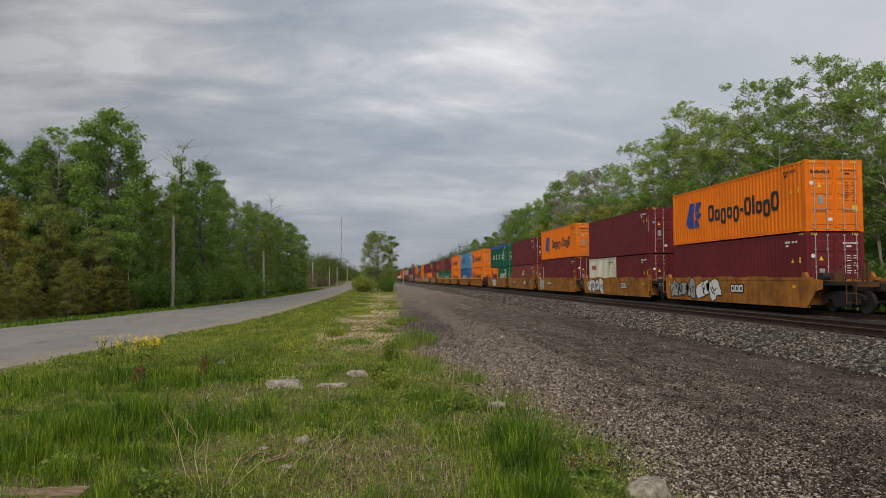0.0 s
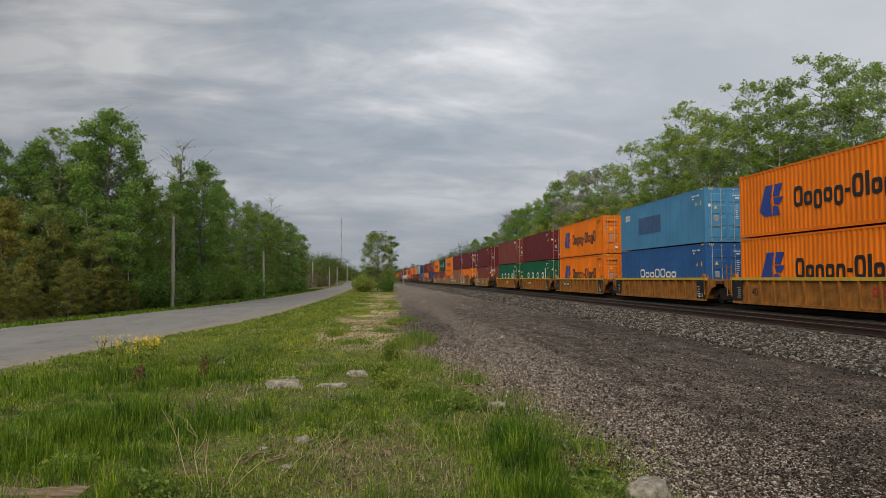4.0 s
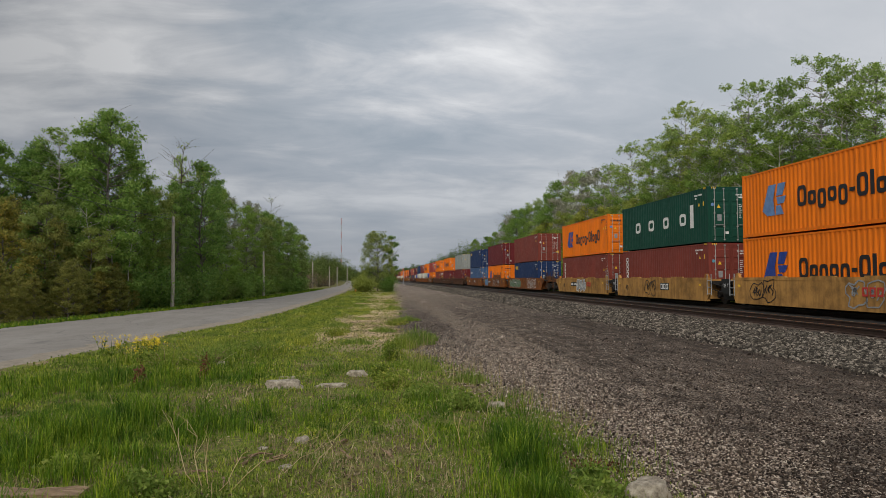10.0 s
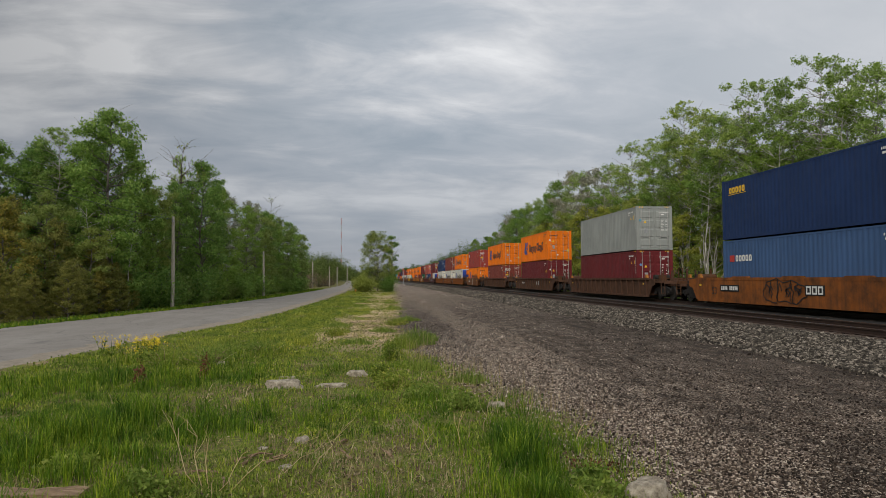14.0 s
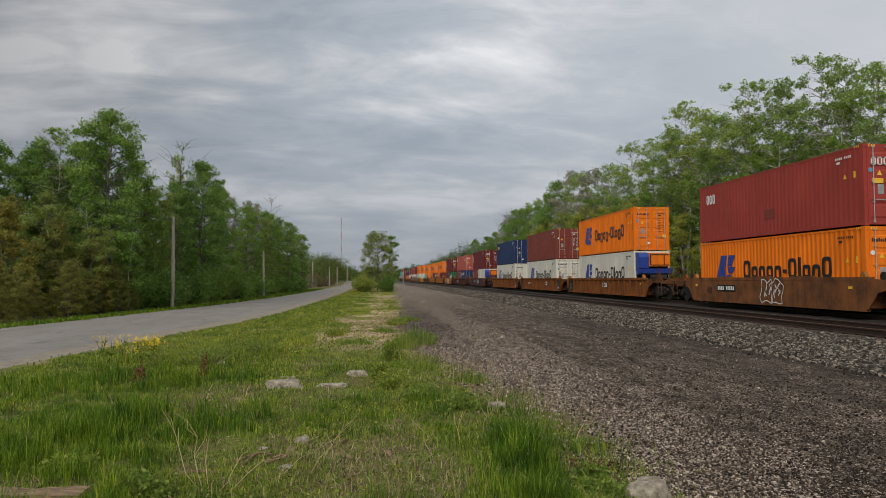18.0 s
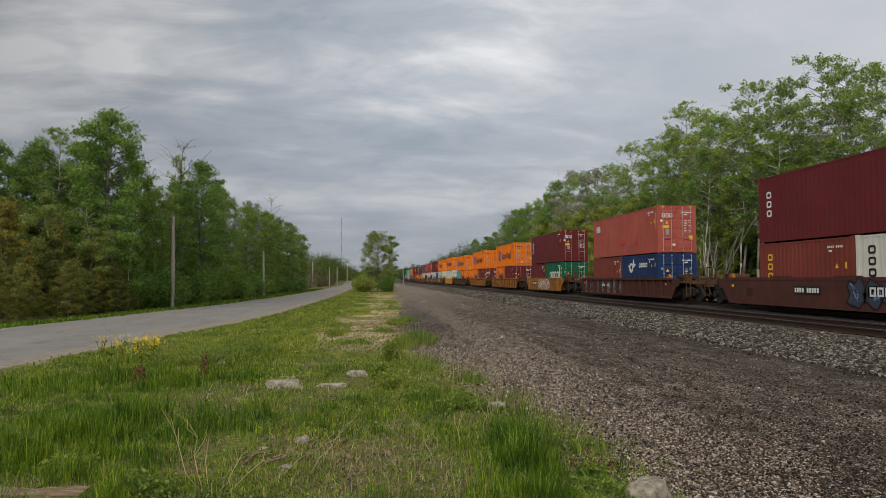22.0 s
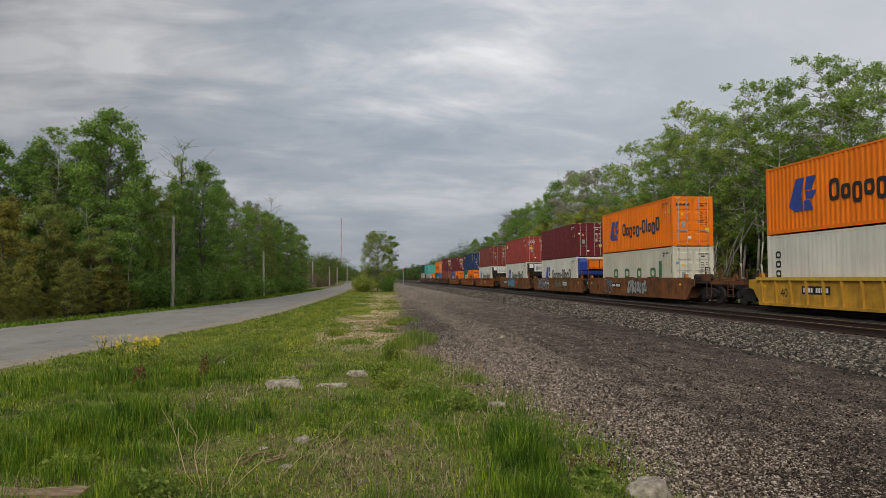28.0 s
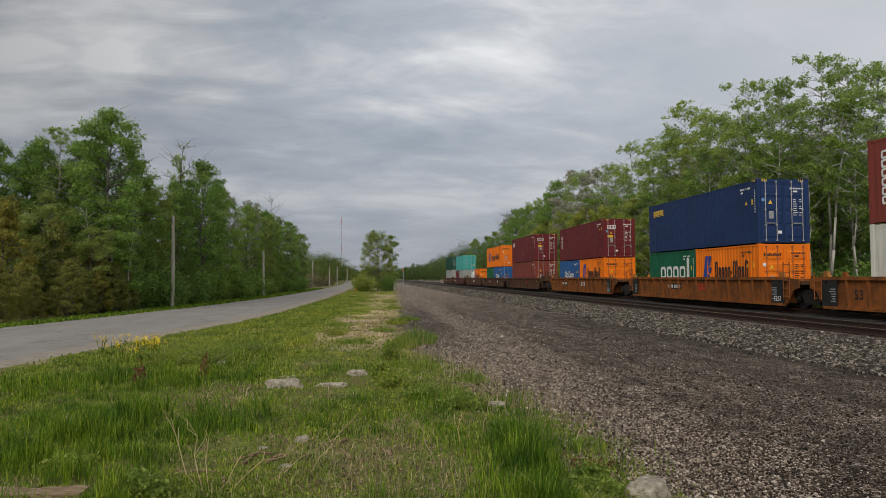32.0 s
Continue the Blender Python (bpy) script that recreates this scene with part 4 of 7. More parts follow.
def tank_container(L=CL20, H=STD):
    c = empty("tank_container")
    s = Shape()
    n, r = 18, 1.12
    ys = [0.25, 0.45, 0.8, L - 0.8, L - 0.45, L - 0.25]
    rs = [0.35, 0.8, r, r, 0.8, 0.35]
    vs, fs = [], []
    for y, q in zip(ys, rs):
        vs += [(q * math.cos(6.2832 * i / n), y, H / 2 + 0.02 + q * math.sin(6.2832 * i / n)) for i in range(n)]
    for k in range(len(ys) - 1):
        fs += [(k * n + i, k * n + (i + 1) % n, (k + 1) * n + (i + 1) % n, (k + 1) * n + i) for i in range(n)]
    fs += [tuple(range(n)), tuple(range(5 * n, 6 * n))]
    s.add(vs, fs)
    part("tank", s, M_WHITE, c, "white cylindrical tank", True)
    f = Shape()
    for y in (0.06, L - 0.06):
        for x in (-CW / 2 + 0.06, CW / 2 - 0.06):
            f.box(x - 0.06, y - 0.06, 0, x + 0.06, y + 0.06, H)
        for z in (0.07, H - 0.07):
            f.box(-CW / 2, y - 0.06, z - 0.07, CW / 2, y + 0.06, z + 0.07)
        f.tube((-CW / 2, y, 0.1), (-0.3, y, H / 2), 0.05), f.tube((CW / 2, y, 0.1), (0.3, y, H / 2), 0.05)
    for x in (-CW / 2 + 0.06, CW / 2 - 0.06):
        f.box(x - 0.05, 0, 0.02, x + 0.05, L, 0.15)
    part("frame", f, PAINT["grey"], c)
    return c


# ---- wagons ----
def bogie(parent, y, dark=M_GRIME, big=0.42):
    """A two-axle truck centred at y under its wagon."""
    b = part("truck", Shape().box(-0.95, y - 0.28, 0.42, 0.95, y + 0.28, 0.70).box(-0.18, y - 0.2, 0.70, 0.18, y + 0.2, 0.86), M_GRIME, parent, "dark cast-steel truck")
    for sx in (-1, 1):
        s = Shape()
        x0, x1 = sx * 0.93, sx * 1.08
        s.prism_x([(y - 1.12, 0.52), (y - 0.62, 0.50), (y - 0.45, 0.22), (y + 0.45, 0.22), (y + 0.62, 0.50), (y + 1.12, 0.52), (y + 1.12, 0.64), (y + 0.5, 0.80), (y - 0.5, 0.80), (y - 1.12, 0.64)], x0, x1)
        for q in (-0.16, 0.0, 0.16):
            s.tube((sx * 1.02, y + q, 0.30), (sx * 1.02, y + q, 0.52), 0.065, n=8)
        part("side_frame", s, M_GRIME, b)
    for q in (-0.89, 0.89):
        s = Shape()
        s.tube((-1.10, y + q, big), (1.10, y + q, big), 0.075, n=8)
        for sx in (-1, 1):
            s.tube((sx * 0.69, y + q, big), (sx * 0.83, y + q, big), big, n=20)
            s.tube((sx * 1.05, y + q, big), (sx * 1.15, y + q, big), 0.11, n=8)
        part("wheelset", s, M_GRIME, b, "steel wheels on an axle")
        for sx in (-1, 1):
            t = cached(("wheel_rim", sx), lambda: Shape().tube((sx * 0.832, 0, 0), (sx * 0.836, 0, 0), big * 0.97, n=20).mesh("wheel_rim"))
            o = part("wheel_rim", t, M_WHEEL, b, "bright worn wheel rim")
            o.location = (0, y + q, big)


TEXTS = {}


def number_mesh(body, mat):
    if (body, mat.name) not in TEXTS:
        cu = bpy.data.curves.new("stencil", "FONT")
        cu.body, cu.align_x, cu.size, cu.extrude, cu.resolution_u = body, "CENTER", 1.0, 0.0, 3
        tmp = new("stencil", cu)
        bpy.context.view_layer.update()
        me = bpy.data.meshes.new_from_object(tmp.evaluated_get(bpy.context.evaluated_depsgraph_get()))
        bpy.data.objects.remove(tmp)
        me.materials.clear()
        me.materials.append(mat)
        TEXTS[(body, mat.name)] = me
    return TEXTS[(body, mat.name)]


def stencil(parent, body, x, y, z, size, mat):
    o = part("stencil", number_mesh(body, mat), mat, parent, "stencilled load figures")
    # reads from the side of the camera: right of the text towards -y
    o.matrix_basis = Matrix.Translation((x, y, z)) @ Euler((radians(90), 0, radians(-90))).to_matrix().to_4x4() @ Matrix.Diagonal((size, size, 1, 1))


def scrawl(parent, x, y0, y1, z0, z1, mats, seed):
    """Sprayed bubble shapes on the wagon side: a ground patch, filled blobs with dark rims, loose strokes."""
    r = random.Random(seed)
    n = 9
    mid, tall = (z0 + z1) / 2, z1 - z0
    if mats[0].name.startswith("wagon"):
        fill = None
    else:
        fill = mats[0]
    k = max(2, int((y1 - y0) / 0.80))
    rim, blobs, inner = Shape(), Shape(), Shape()

    def ribbon(s, pts, wd, off, closed=False):
        ends = pts + pts[:1] if closed else pts
        for (a, b), (c, d) in zip(ends, ends[1:]):
            ln = math.hypot(c - a, d - b) or 1
            ny, nz = -(d - b) / ln * wd, (c - a) / ln * wd
            s.add([(x - off, a + ny, b + nz), (x - off, c + ny, d + nz), (x - off, c - ny, d - nz), (x - off, a - ny, b - nz)], [(0, 1, 2, 3)])

    for i in range(k):
        cy = y0 + (i + 0.5) * (y1 - y0) / k
        ry, rz = 0.62 * (y1 - y0) / k, tall * r.uniform(0.44, 0.56)
        ph, q = r.uniform(0, 6.28), r.choice((2, 3, 4, 5))
        pts = []
        for j in range(14):
            a = 6.2832 * j / 14
            m = 1 + 0.22 * math.sin(q * a + ph) + r.uniform(-0.16, 0.16)
            sq = max(abs(math.cos(a)), abs(math.sin(a)))
            pts.append((cy + ry * math.cos(a) / sq ** 0.6 * m * 0.85, mid + rz * math.sin(a) / sq ** 0.6 * m * 0.82))
        if fill:
            blobs.prism_x(pts, x - 0.004, x - 0.001)
        ribbon(rim, pts, r.uniform(0.018, 0.032), 0.0075, True)
        for t in range(4):
            a, b = r.uniform(-0.4, 0.4) * ry, r.uniform(-0.5, 0.1) * rz
            ribbon(inner, [(cy + a, mid + b), (cy + a + r.uniform(-0.3, 0.3) * ry, mid + b + 0.3 * rz), (cy + a + r.uniform(-0.4, 0.4) * ry, mid + b + 0.6 * rz)], 0.03, 0.0065)
    if fill:
        part("sprayed_lettering", blobs, fill, parent, "filled sprayed shapes")["kind"] = "stuff"
    if len(mats) > 1:
        part("sprayed_outline", rim, mats[1], parent, "looping sprayed outlines")
        part("sprayed_outline", inner, mats[-1], parent, "loose sprayed strokes")


WX = 1.50               # half width over the wagon's sides
TOPZ, BOTZ = 1.33, 0.17


def ladder(parent, x, y, z0, z1, mat, w=0.42):
    s = Shape()
    s.tube((x, y - w / 2, z0), (x, y - w / 2, z1), 0.022), s.tube((x, y + w / 2, z0), (x, y + w / 2, z1), 0.022)
    z = z0 + 0.06
    while z < z1:
        s.tube((x, y - w / 2, z), (x, y + w / 2, z), 0.018)
        z += 0.33
    part("ladder", s, mat, parent, "steel grab ladder")


def rail_hoop(parent, x, y, z0, z1, w, mat):
    s = Shape()
    s.tube((x, y - w / 2, z0), (x, y - w / 2, z1), 0.024), s.tube((x, y + w / 2, z0), (x, y + w / 2, z1), 0.024)
    s.tube((x, y - w / 2, z1), (x, y + w / 2, z1), 0.024)
    part("handrail", s, mat, parent, "steel handrail hoop")


def well_wagon(half, front, back, style, color, length, seed, art=None):
    """A well unit centred at its origin, rail level at z = 0. front / back: distance to the joint towards -y / +y and
    its kind ('A' shared truck, 'C' coupler, '-' none)."""
    r = random.Random(seed)
    w = empty("well_wagon")
    mat = WAGON[color]
    grim = WAGON["dark"] if color in ("dark", "wine") else M_RUSTY
    ribm = WAGON["yellow"] if style == "ribbed" and color == "umber" else mat
    chord = ribm if ribm is not mat else M_CHORD if style == "ribbed" and color in ("yellow", "bright") else mat
    for sx in (-1, 1):
        out = sx * WX
        t = sx * 0.05
        y0, y1 = -half, half
        ends = {}
        for sy, (dist, joint) in ((-1, front), (1, back)):
            e = sy * half
            if joint == "A" and style == "smooth":
                ends[sy] = [(e + sy * 0.05, BOTZ + 0.02), (e + sy * 0.22, 0.45), (e + sy * 0.24, TOPZ - 0.04)]
            else:
                far = sy * min(1.0, dist - half - 0.35)
                ends[sy] = [(e + sy * 0.15, BOTZ + 0.04), (e + 0.62 * far, 0.78), (e + far, 0.88), (e + far, 1.22), (e + sy * 0.2, TOPZ - 0.04)]
        outline = [(y0 + 0.25, BOTZ), (y1 - 0.25, BOTZ)] + ends[1] + ends[-1][::-1]
        inset = 0.10 if style == "ribbed" else 0.0
        s = Shape().prism_x(outline, out - sx * inset, out - sx * inset - t)
        part("side_plate", s, mat, w)
        ch = Shape()
        ch.box(out + sx * 0.012, y0 - 0.25, TOPZ - 0.13, out - sx * 0.19, y1 + 0.25, TOPZ)
        part("top_chord", ch, chord, w, "top chord along the well")
        bs = Shape().box(out + sx * 0.006, y0 - 0.05, BOTZ - 0.04, out - sx * 0.17, y1 + 0.05, BOTZ + 0.07)
        part("bottom_sill", bs, mat, w)
        if style == "ribbed":
            n = round(2 * half / 1.08)
            rib = cached(("rib", color, sx), lambda: Shape().prism_y([(out - sx * 0.10, BOTZ + 0.05), (out - sx * 0.03, BOTZ + 0.05), (out + sx * 0.004, TOPZ - 0.28), (out + sx * 0.004, TOPZ - 0.13), (out - sx * 0.10, TOPZ - 0.13)], -0.045, 0.045).mesh("rib"))
            for i in range(n + 1):
                o = part("rib", rib, ribm, w)
                o.location = (0, -half + 0.15 + i * (2 * half - 0.3) / n, 0)
        elif sx < 0:
            # lift pads and guide lugs stand above the smooth side
            for y in (-half * 0.45, 0.1, half * 0.5):
                p = Shape().prism_x([(y - 0.75, TOPZ), (y + 0.75, TOPZ), (y + 0.68, TOPZ + 0.05), (y - 0.68, TOPZ + 0.05)], out, out + 0.1)
                part("guide_pad", p, mat, w)
        for y in (y0 + 0.1, y1 - 0.1):
            g = Shape().prism_x([(y - 0.16, TOPZ), (y + 0.16, TOPZ), (y + 0.08, TOPZ + 0.20), (y - 0.04, TOPZ + 0.20)], out - sx * 0.02, out - sx * 0.16)
            part("corner_guide", g, WAGON["yellow"] if r.random() < 0.7 else mat, w)
    fl = Shape()
    for i in range(9):
        y = -half + 0.4 + i * (2 * half - 0.8) / 8
        fl.box(-1.4, y - 0.14, 0.12, 1.4, y + 0.14, 0.235)
    part("well_floor", fl, M_GRIME, w, "cross members of the well floor")
    for sy, (dist, joint) in ((-1, front), (1, back)):
        e0 = half + 0.12
        e1 = dist - (0.18 if joint == "A" else 0.72)
        b = Shape().box(-1.38, sy * half, 0.25, 1.38, sy * (half + 0.10), 1.25)
        part("bulkhead", b, mat, w)
        pl = Shape()
        pl.box(-1.36, sy * e0, 1.02, 1.36, sy * min(e1, half + 1.5), 1.16)
        pl.box(-0.55, sy * e0, 0.82, 0.55, sy * e1, 1.10)
        part("end_platform", pl, grim if style == "ribbed" else M_GRIME, w, "end platform over the truck")
        if joint == "A":
            if sy > 0:
                bogie(w, dist)
            if style == "smooth":
                # dark well of the joint: black plate, brake gear, pipes
                if sy > 0:
                    part("end_plate", Shape().prism_x([(dist - 0.85, 1.26), (dist - 0.05, 1.26), (dist - 0.05, 0.66), (dist - 0.35, 0.52), (dist - 0.85, 0.52)], -WX + 0.02, -WX + 0.07), M_BLACK, w, "black plate at the joint")
                    stencil(w, "125 T", -WX + 0.012, dist - 0.45, 0.86, 0.24, M_WHITE)
                pipe = Shape().tube((-WX + 0.12, sy * (half + 0.2), 1.05), (-WX + 0.12, sy * (dist - 0.1), 0.92), 0.03)
                pipe.tube((-WX + 0.18, sy * (half + 0.2), 0.75), (-WX + 0.16, sy * (dist - 0.1), 0.6), 0.025)
                part("brake_pipe", pipe, M_GRIME, w)
                part("brake_cylinder", Shape().tube((-1.0, sy * (half + 0.35), 0.95), (-1.0, sy * (half + 0.8), 0.95), 0.17, n=10), M_GRIME, w)
            else:
                b0 = half - 0.75
                part("end_plate", Shape().box(-WX - 0.004, sy * b0, BOTZ + 0.03, -WX + 0.02, sy * (b0 + 0.85), TOPZ - 0.02), M_BLACK, w, "black notice panel")
                s2 = Shape()
                for q in range(6):
                    s2.box(-WX - 0.009, sy * (b0 + 0.22) - 0.14, 0.40 + q * 0.09, -WX - 0.005, sy * (b0 + 0.22) + 0.22 * r.uniform(0.3, 1), 0.44 + q * 0.09)
                part("door_writing", s2, M_GREYP, w)
                if sy < 0:
                    stencil(w, "1251", -WX - 0.012, sy * (b0 + 0.42), 0.32, 0.30, M_WHITE)
            ladder(w, -WX - 0.01, sy * (half + 0.32), 0.45, 1.95 if r.random() < 0.5 else 1.5, M_GREYP if color == "tan" else mat)
        else:
            bogie(w, sy * (dist - 2.05))
            cp = Shape()
            cp.box(-0.16, sy * (dist - 1.0), 0.72, 0.16, sy * (dist - 0.12), 0.98)
            cp.box(-0.25, sy * (dist - 0.30), 0.66, 0.20, sy * (dist + 0.03), 1.02)
            part("coupler", cp, M_GRIME, w, "knuckle coupler")
            bx = Shape().box(-1.42, sy * (dist - 1.0), 0.98, 1.42, sy * (dist - 0.80), 1.14)
            part("end_sill", bx, grim, w)
            ladder(w, -WX + 0.05, sy * (dist - 1.05), 0.35, 1.05, grim, 0.5)
            rail_hoop(w, -WX + 0.08, sy * (dist - 1.25), 1.14, 1.85, 0.5, grim)
            for x in (-0.9, 0.5):
                part("post", Shape().box(x - 0.04, sy * (dist - 0.92) - 0.04, 1.14, x + 0.04, sy * (dist - 0.92) + 0.04, 1.75 + 0.2 * r.random()), grim, w)
            part("air_reservoir", Shape().tube((-1.22, sy * (half + 0.55), 1.34), (-0.25, sy * (half + 0.55), 1.34), 0.17, n=12).box(-1.05, sy * (half + 0.5), 1.15, -0.95, sy * (half + 0.6), 1.25).box(-0.5, sy * (half + 0.5), 1.15, -0.4, sy * (half + 0.6), 1.25), grim if sy > 0 else M_GRIME, w, "grimy air tank on the end platform")
            vb = Shape().box(-1.1, sy * (half + 0.95), 1.16, -0.7, sy * (half + 1.2), 1.5).tube((-0.9, sy * (half + 1.08), 1.5), (-0.9, sy * (half + 1.08), 1.66), 0.05)
            vb.tube((-0.7, sy * (half + 1.05), 1.3), (0.6, sy * (half + 1.05), 1.22), 0.03).tube((-1.3, sy * (half + 0.3), 1.2), (-1.3, sy * (half + 1.4), 1.2), 0.025)
            part("brake_valve", vb, M_RUSTY if sy < 0 else M_GRIME, w, "rusty brake valve and pipes")
            hose = Shape()
            for i in range(6):
                a, b2 = i / 6 * 3.14, (i + 1) / 6 * 3.14
                hose.tube((-0.4, sy * (dist - 0.45 + 0.3 * math.cos(a) * 0.8), 0.65 - 0.28 * math.sin(a)), (-0.4, sy * (dist - 0.45 + 0.3 * math.cos(b2) * 0.8), 0.65 - 0.28 * math.sin(b2)), 0.022)
            part("brake_hose", hose, M_BLACK, w)
            if sy < 0 and r.random() < 0.6:
                hb = Shape()
                for i in range(14):
                    a, b2 = 6.2832 * i / 14, 6.2832 * (i + 1) / 14
                    hb.tube((-0.8 + 0.27 * math.cos(a), sy * (dist - 1.3), 1.72 + 0.27 * math.sin(a)), (-0.8 + 0.27 * math.cos(b2), sy * (dist - 1.3), 1.72 + 0.27 * math.sin(b2)), 0.02)
                hb.tube((-0.8, sy * (dist - 1.3), 1.1), (-0.8, sy * (dist - 1.3), 1.72), 0.03)
                part("brake_wheel", hb, grim, w, "hand brake wheel")
    # reporting plate with bars, load figure, small marks
    fx = -WX - (0.016 if style == "smooth" else -0.092)
    yp = half * r.uniform(0.25, 0.62)
    if r.random() < 0.75:
        s = Shape().box(fx, yp - 0.85, 0.66, fx + 0.012, yp + 0.85, 0.98)
        part("number_plate", s, M_BLACK, w, "black panel with a row of pale bars")
        s = Shape()
        for i in range(10):
            if i != 4:
                a = yp + 0.76 - i * 0.155
                s.box(fx - 0.004, a - 0.11, 0.73, fx - 0.001, a, 0.91)
        part("number_marking", s, M_WHITE, w, "row of pale bars")
    pitch = (2 * half - 0.3) / round(2 * half / 1.08)
    stencil(w, "53" if half > 7.5 else "40", fx - 0.002, half - 0.15 - 1.5 * pitch, 0.52, 0.50, M_INK)
    if r.random() < 0.7:
        s = Shape()
        yq = -half * r.uniform(0.05, 0.55)
        s.box(fx, yq - 0.6, 0.62, fx + 0.01, yq + 0.6, 1.02)
        lm = Shape()
        for i in range(3):
            a = yq + 0.52 - i * 0.36
            [lm.box(fx - 0.006, a - b1, c0, fx - 0.001, a - b0, c1) for b0, b1, c0, c1 in ((0, 0.07, 0.66, 0.98), (0.22, 0.29, 0.66, 0.98), (0.07, 0.22, 0.91, 0.98), (0.07, 0.22, 0.66, 0.73))]
        dark = r.random() < 0.6
        if dark:
            part("owner_panel", s, M_BLACK, w, "black owner's panel")
        part("owner_mark", lm, M_WHITE if dark else M_RED, w, "three plain painted strokes")
    s = Shape()
    for y in (half - 0.3, -half + 0.7):
        s.box(fx, y - 0.10, 0.90, fx + 0.01, y + 0.10, 1.0)
    part("reflector", s, M_YELLOW, w, "yellow reflector strip")
    for j, (a, b, pal) in enumerate(art or ()):
        scrawl(w, fx + 0.004, a * half, b * half, 0.20, 1.27, [m for m in pal if m], seed * 7 + j)
    return w


G1 = (M_GREYP, M_INK, M_WHITE)
G2 = (M_SILVER, M_INK)
G3 = (M_TEALP, M_INK, M_PALEBLUE)
G4 = (M_PINKP, M_WHITE)
G5 = (M_GREENP, M_SILVER)
G6 = (M_WHITE, M_INK)
G7 = (M_TARP, M_SILVER, M_INK)
M_SLATE = plain("dark_slate_paint", (0.045, 0.052, 0.075), 0.55, 0, 0.3)
G8 = (PAINT["maroon"], M_WHITE)
O, MR, BR, RD, GN, NV, WH = "orange", "maroon", "brown", "red", "green", "navy", "white"
LN = (O, "liner")
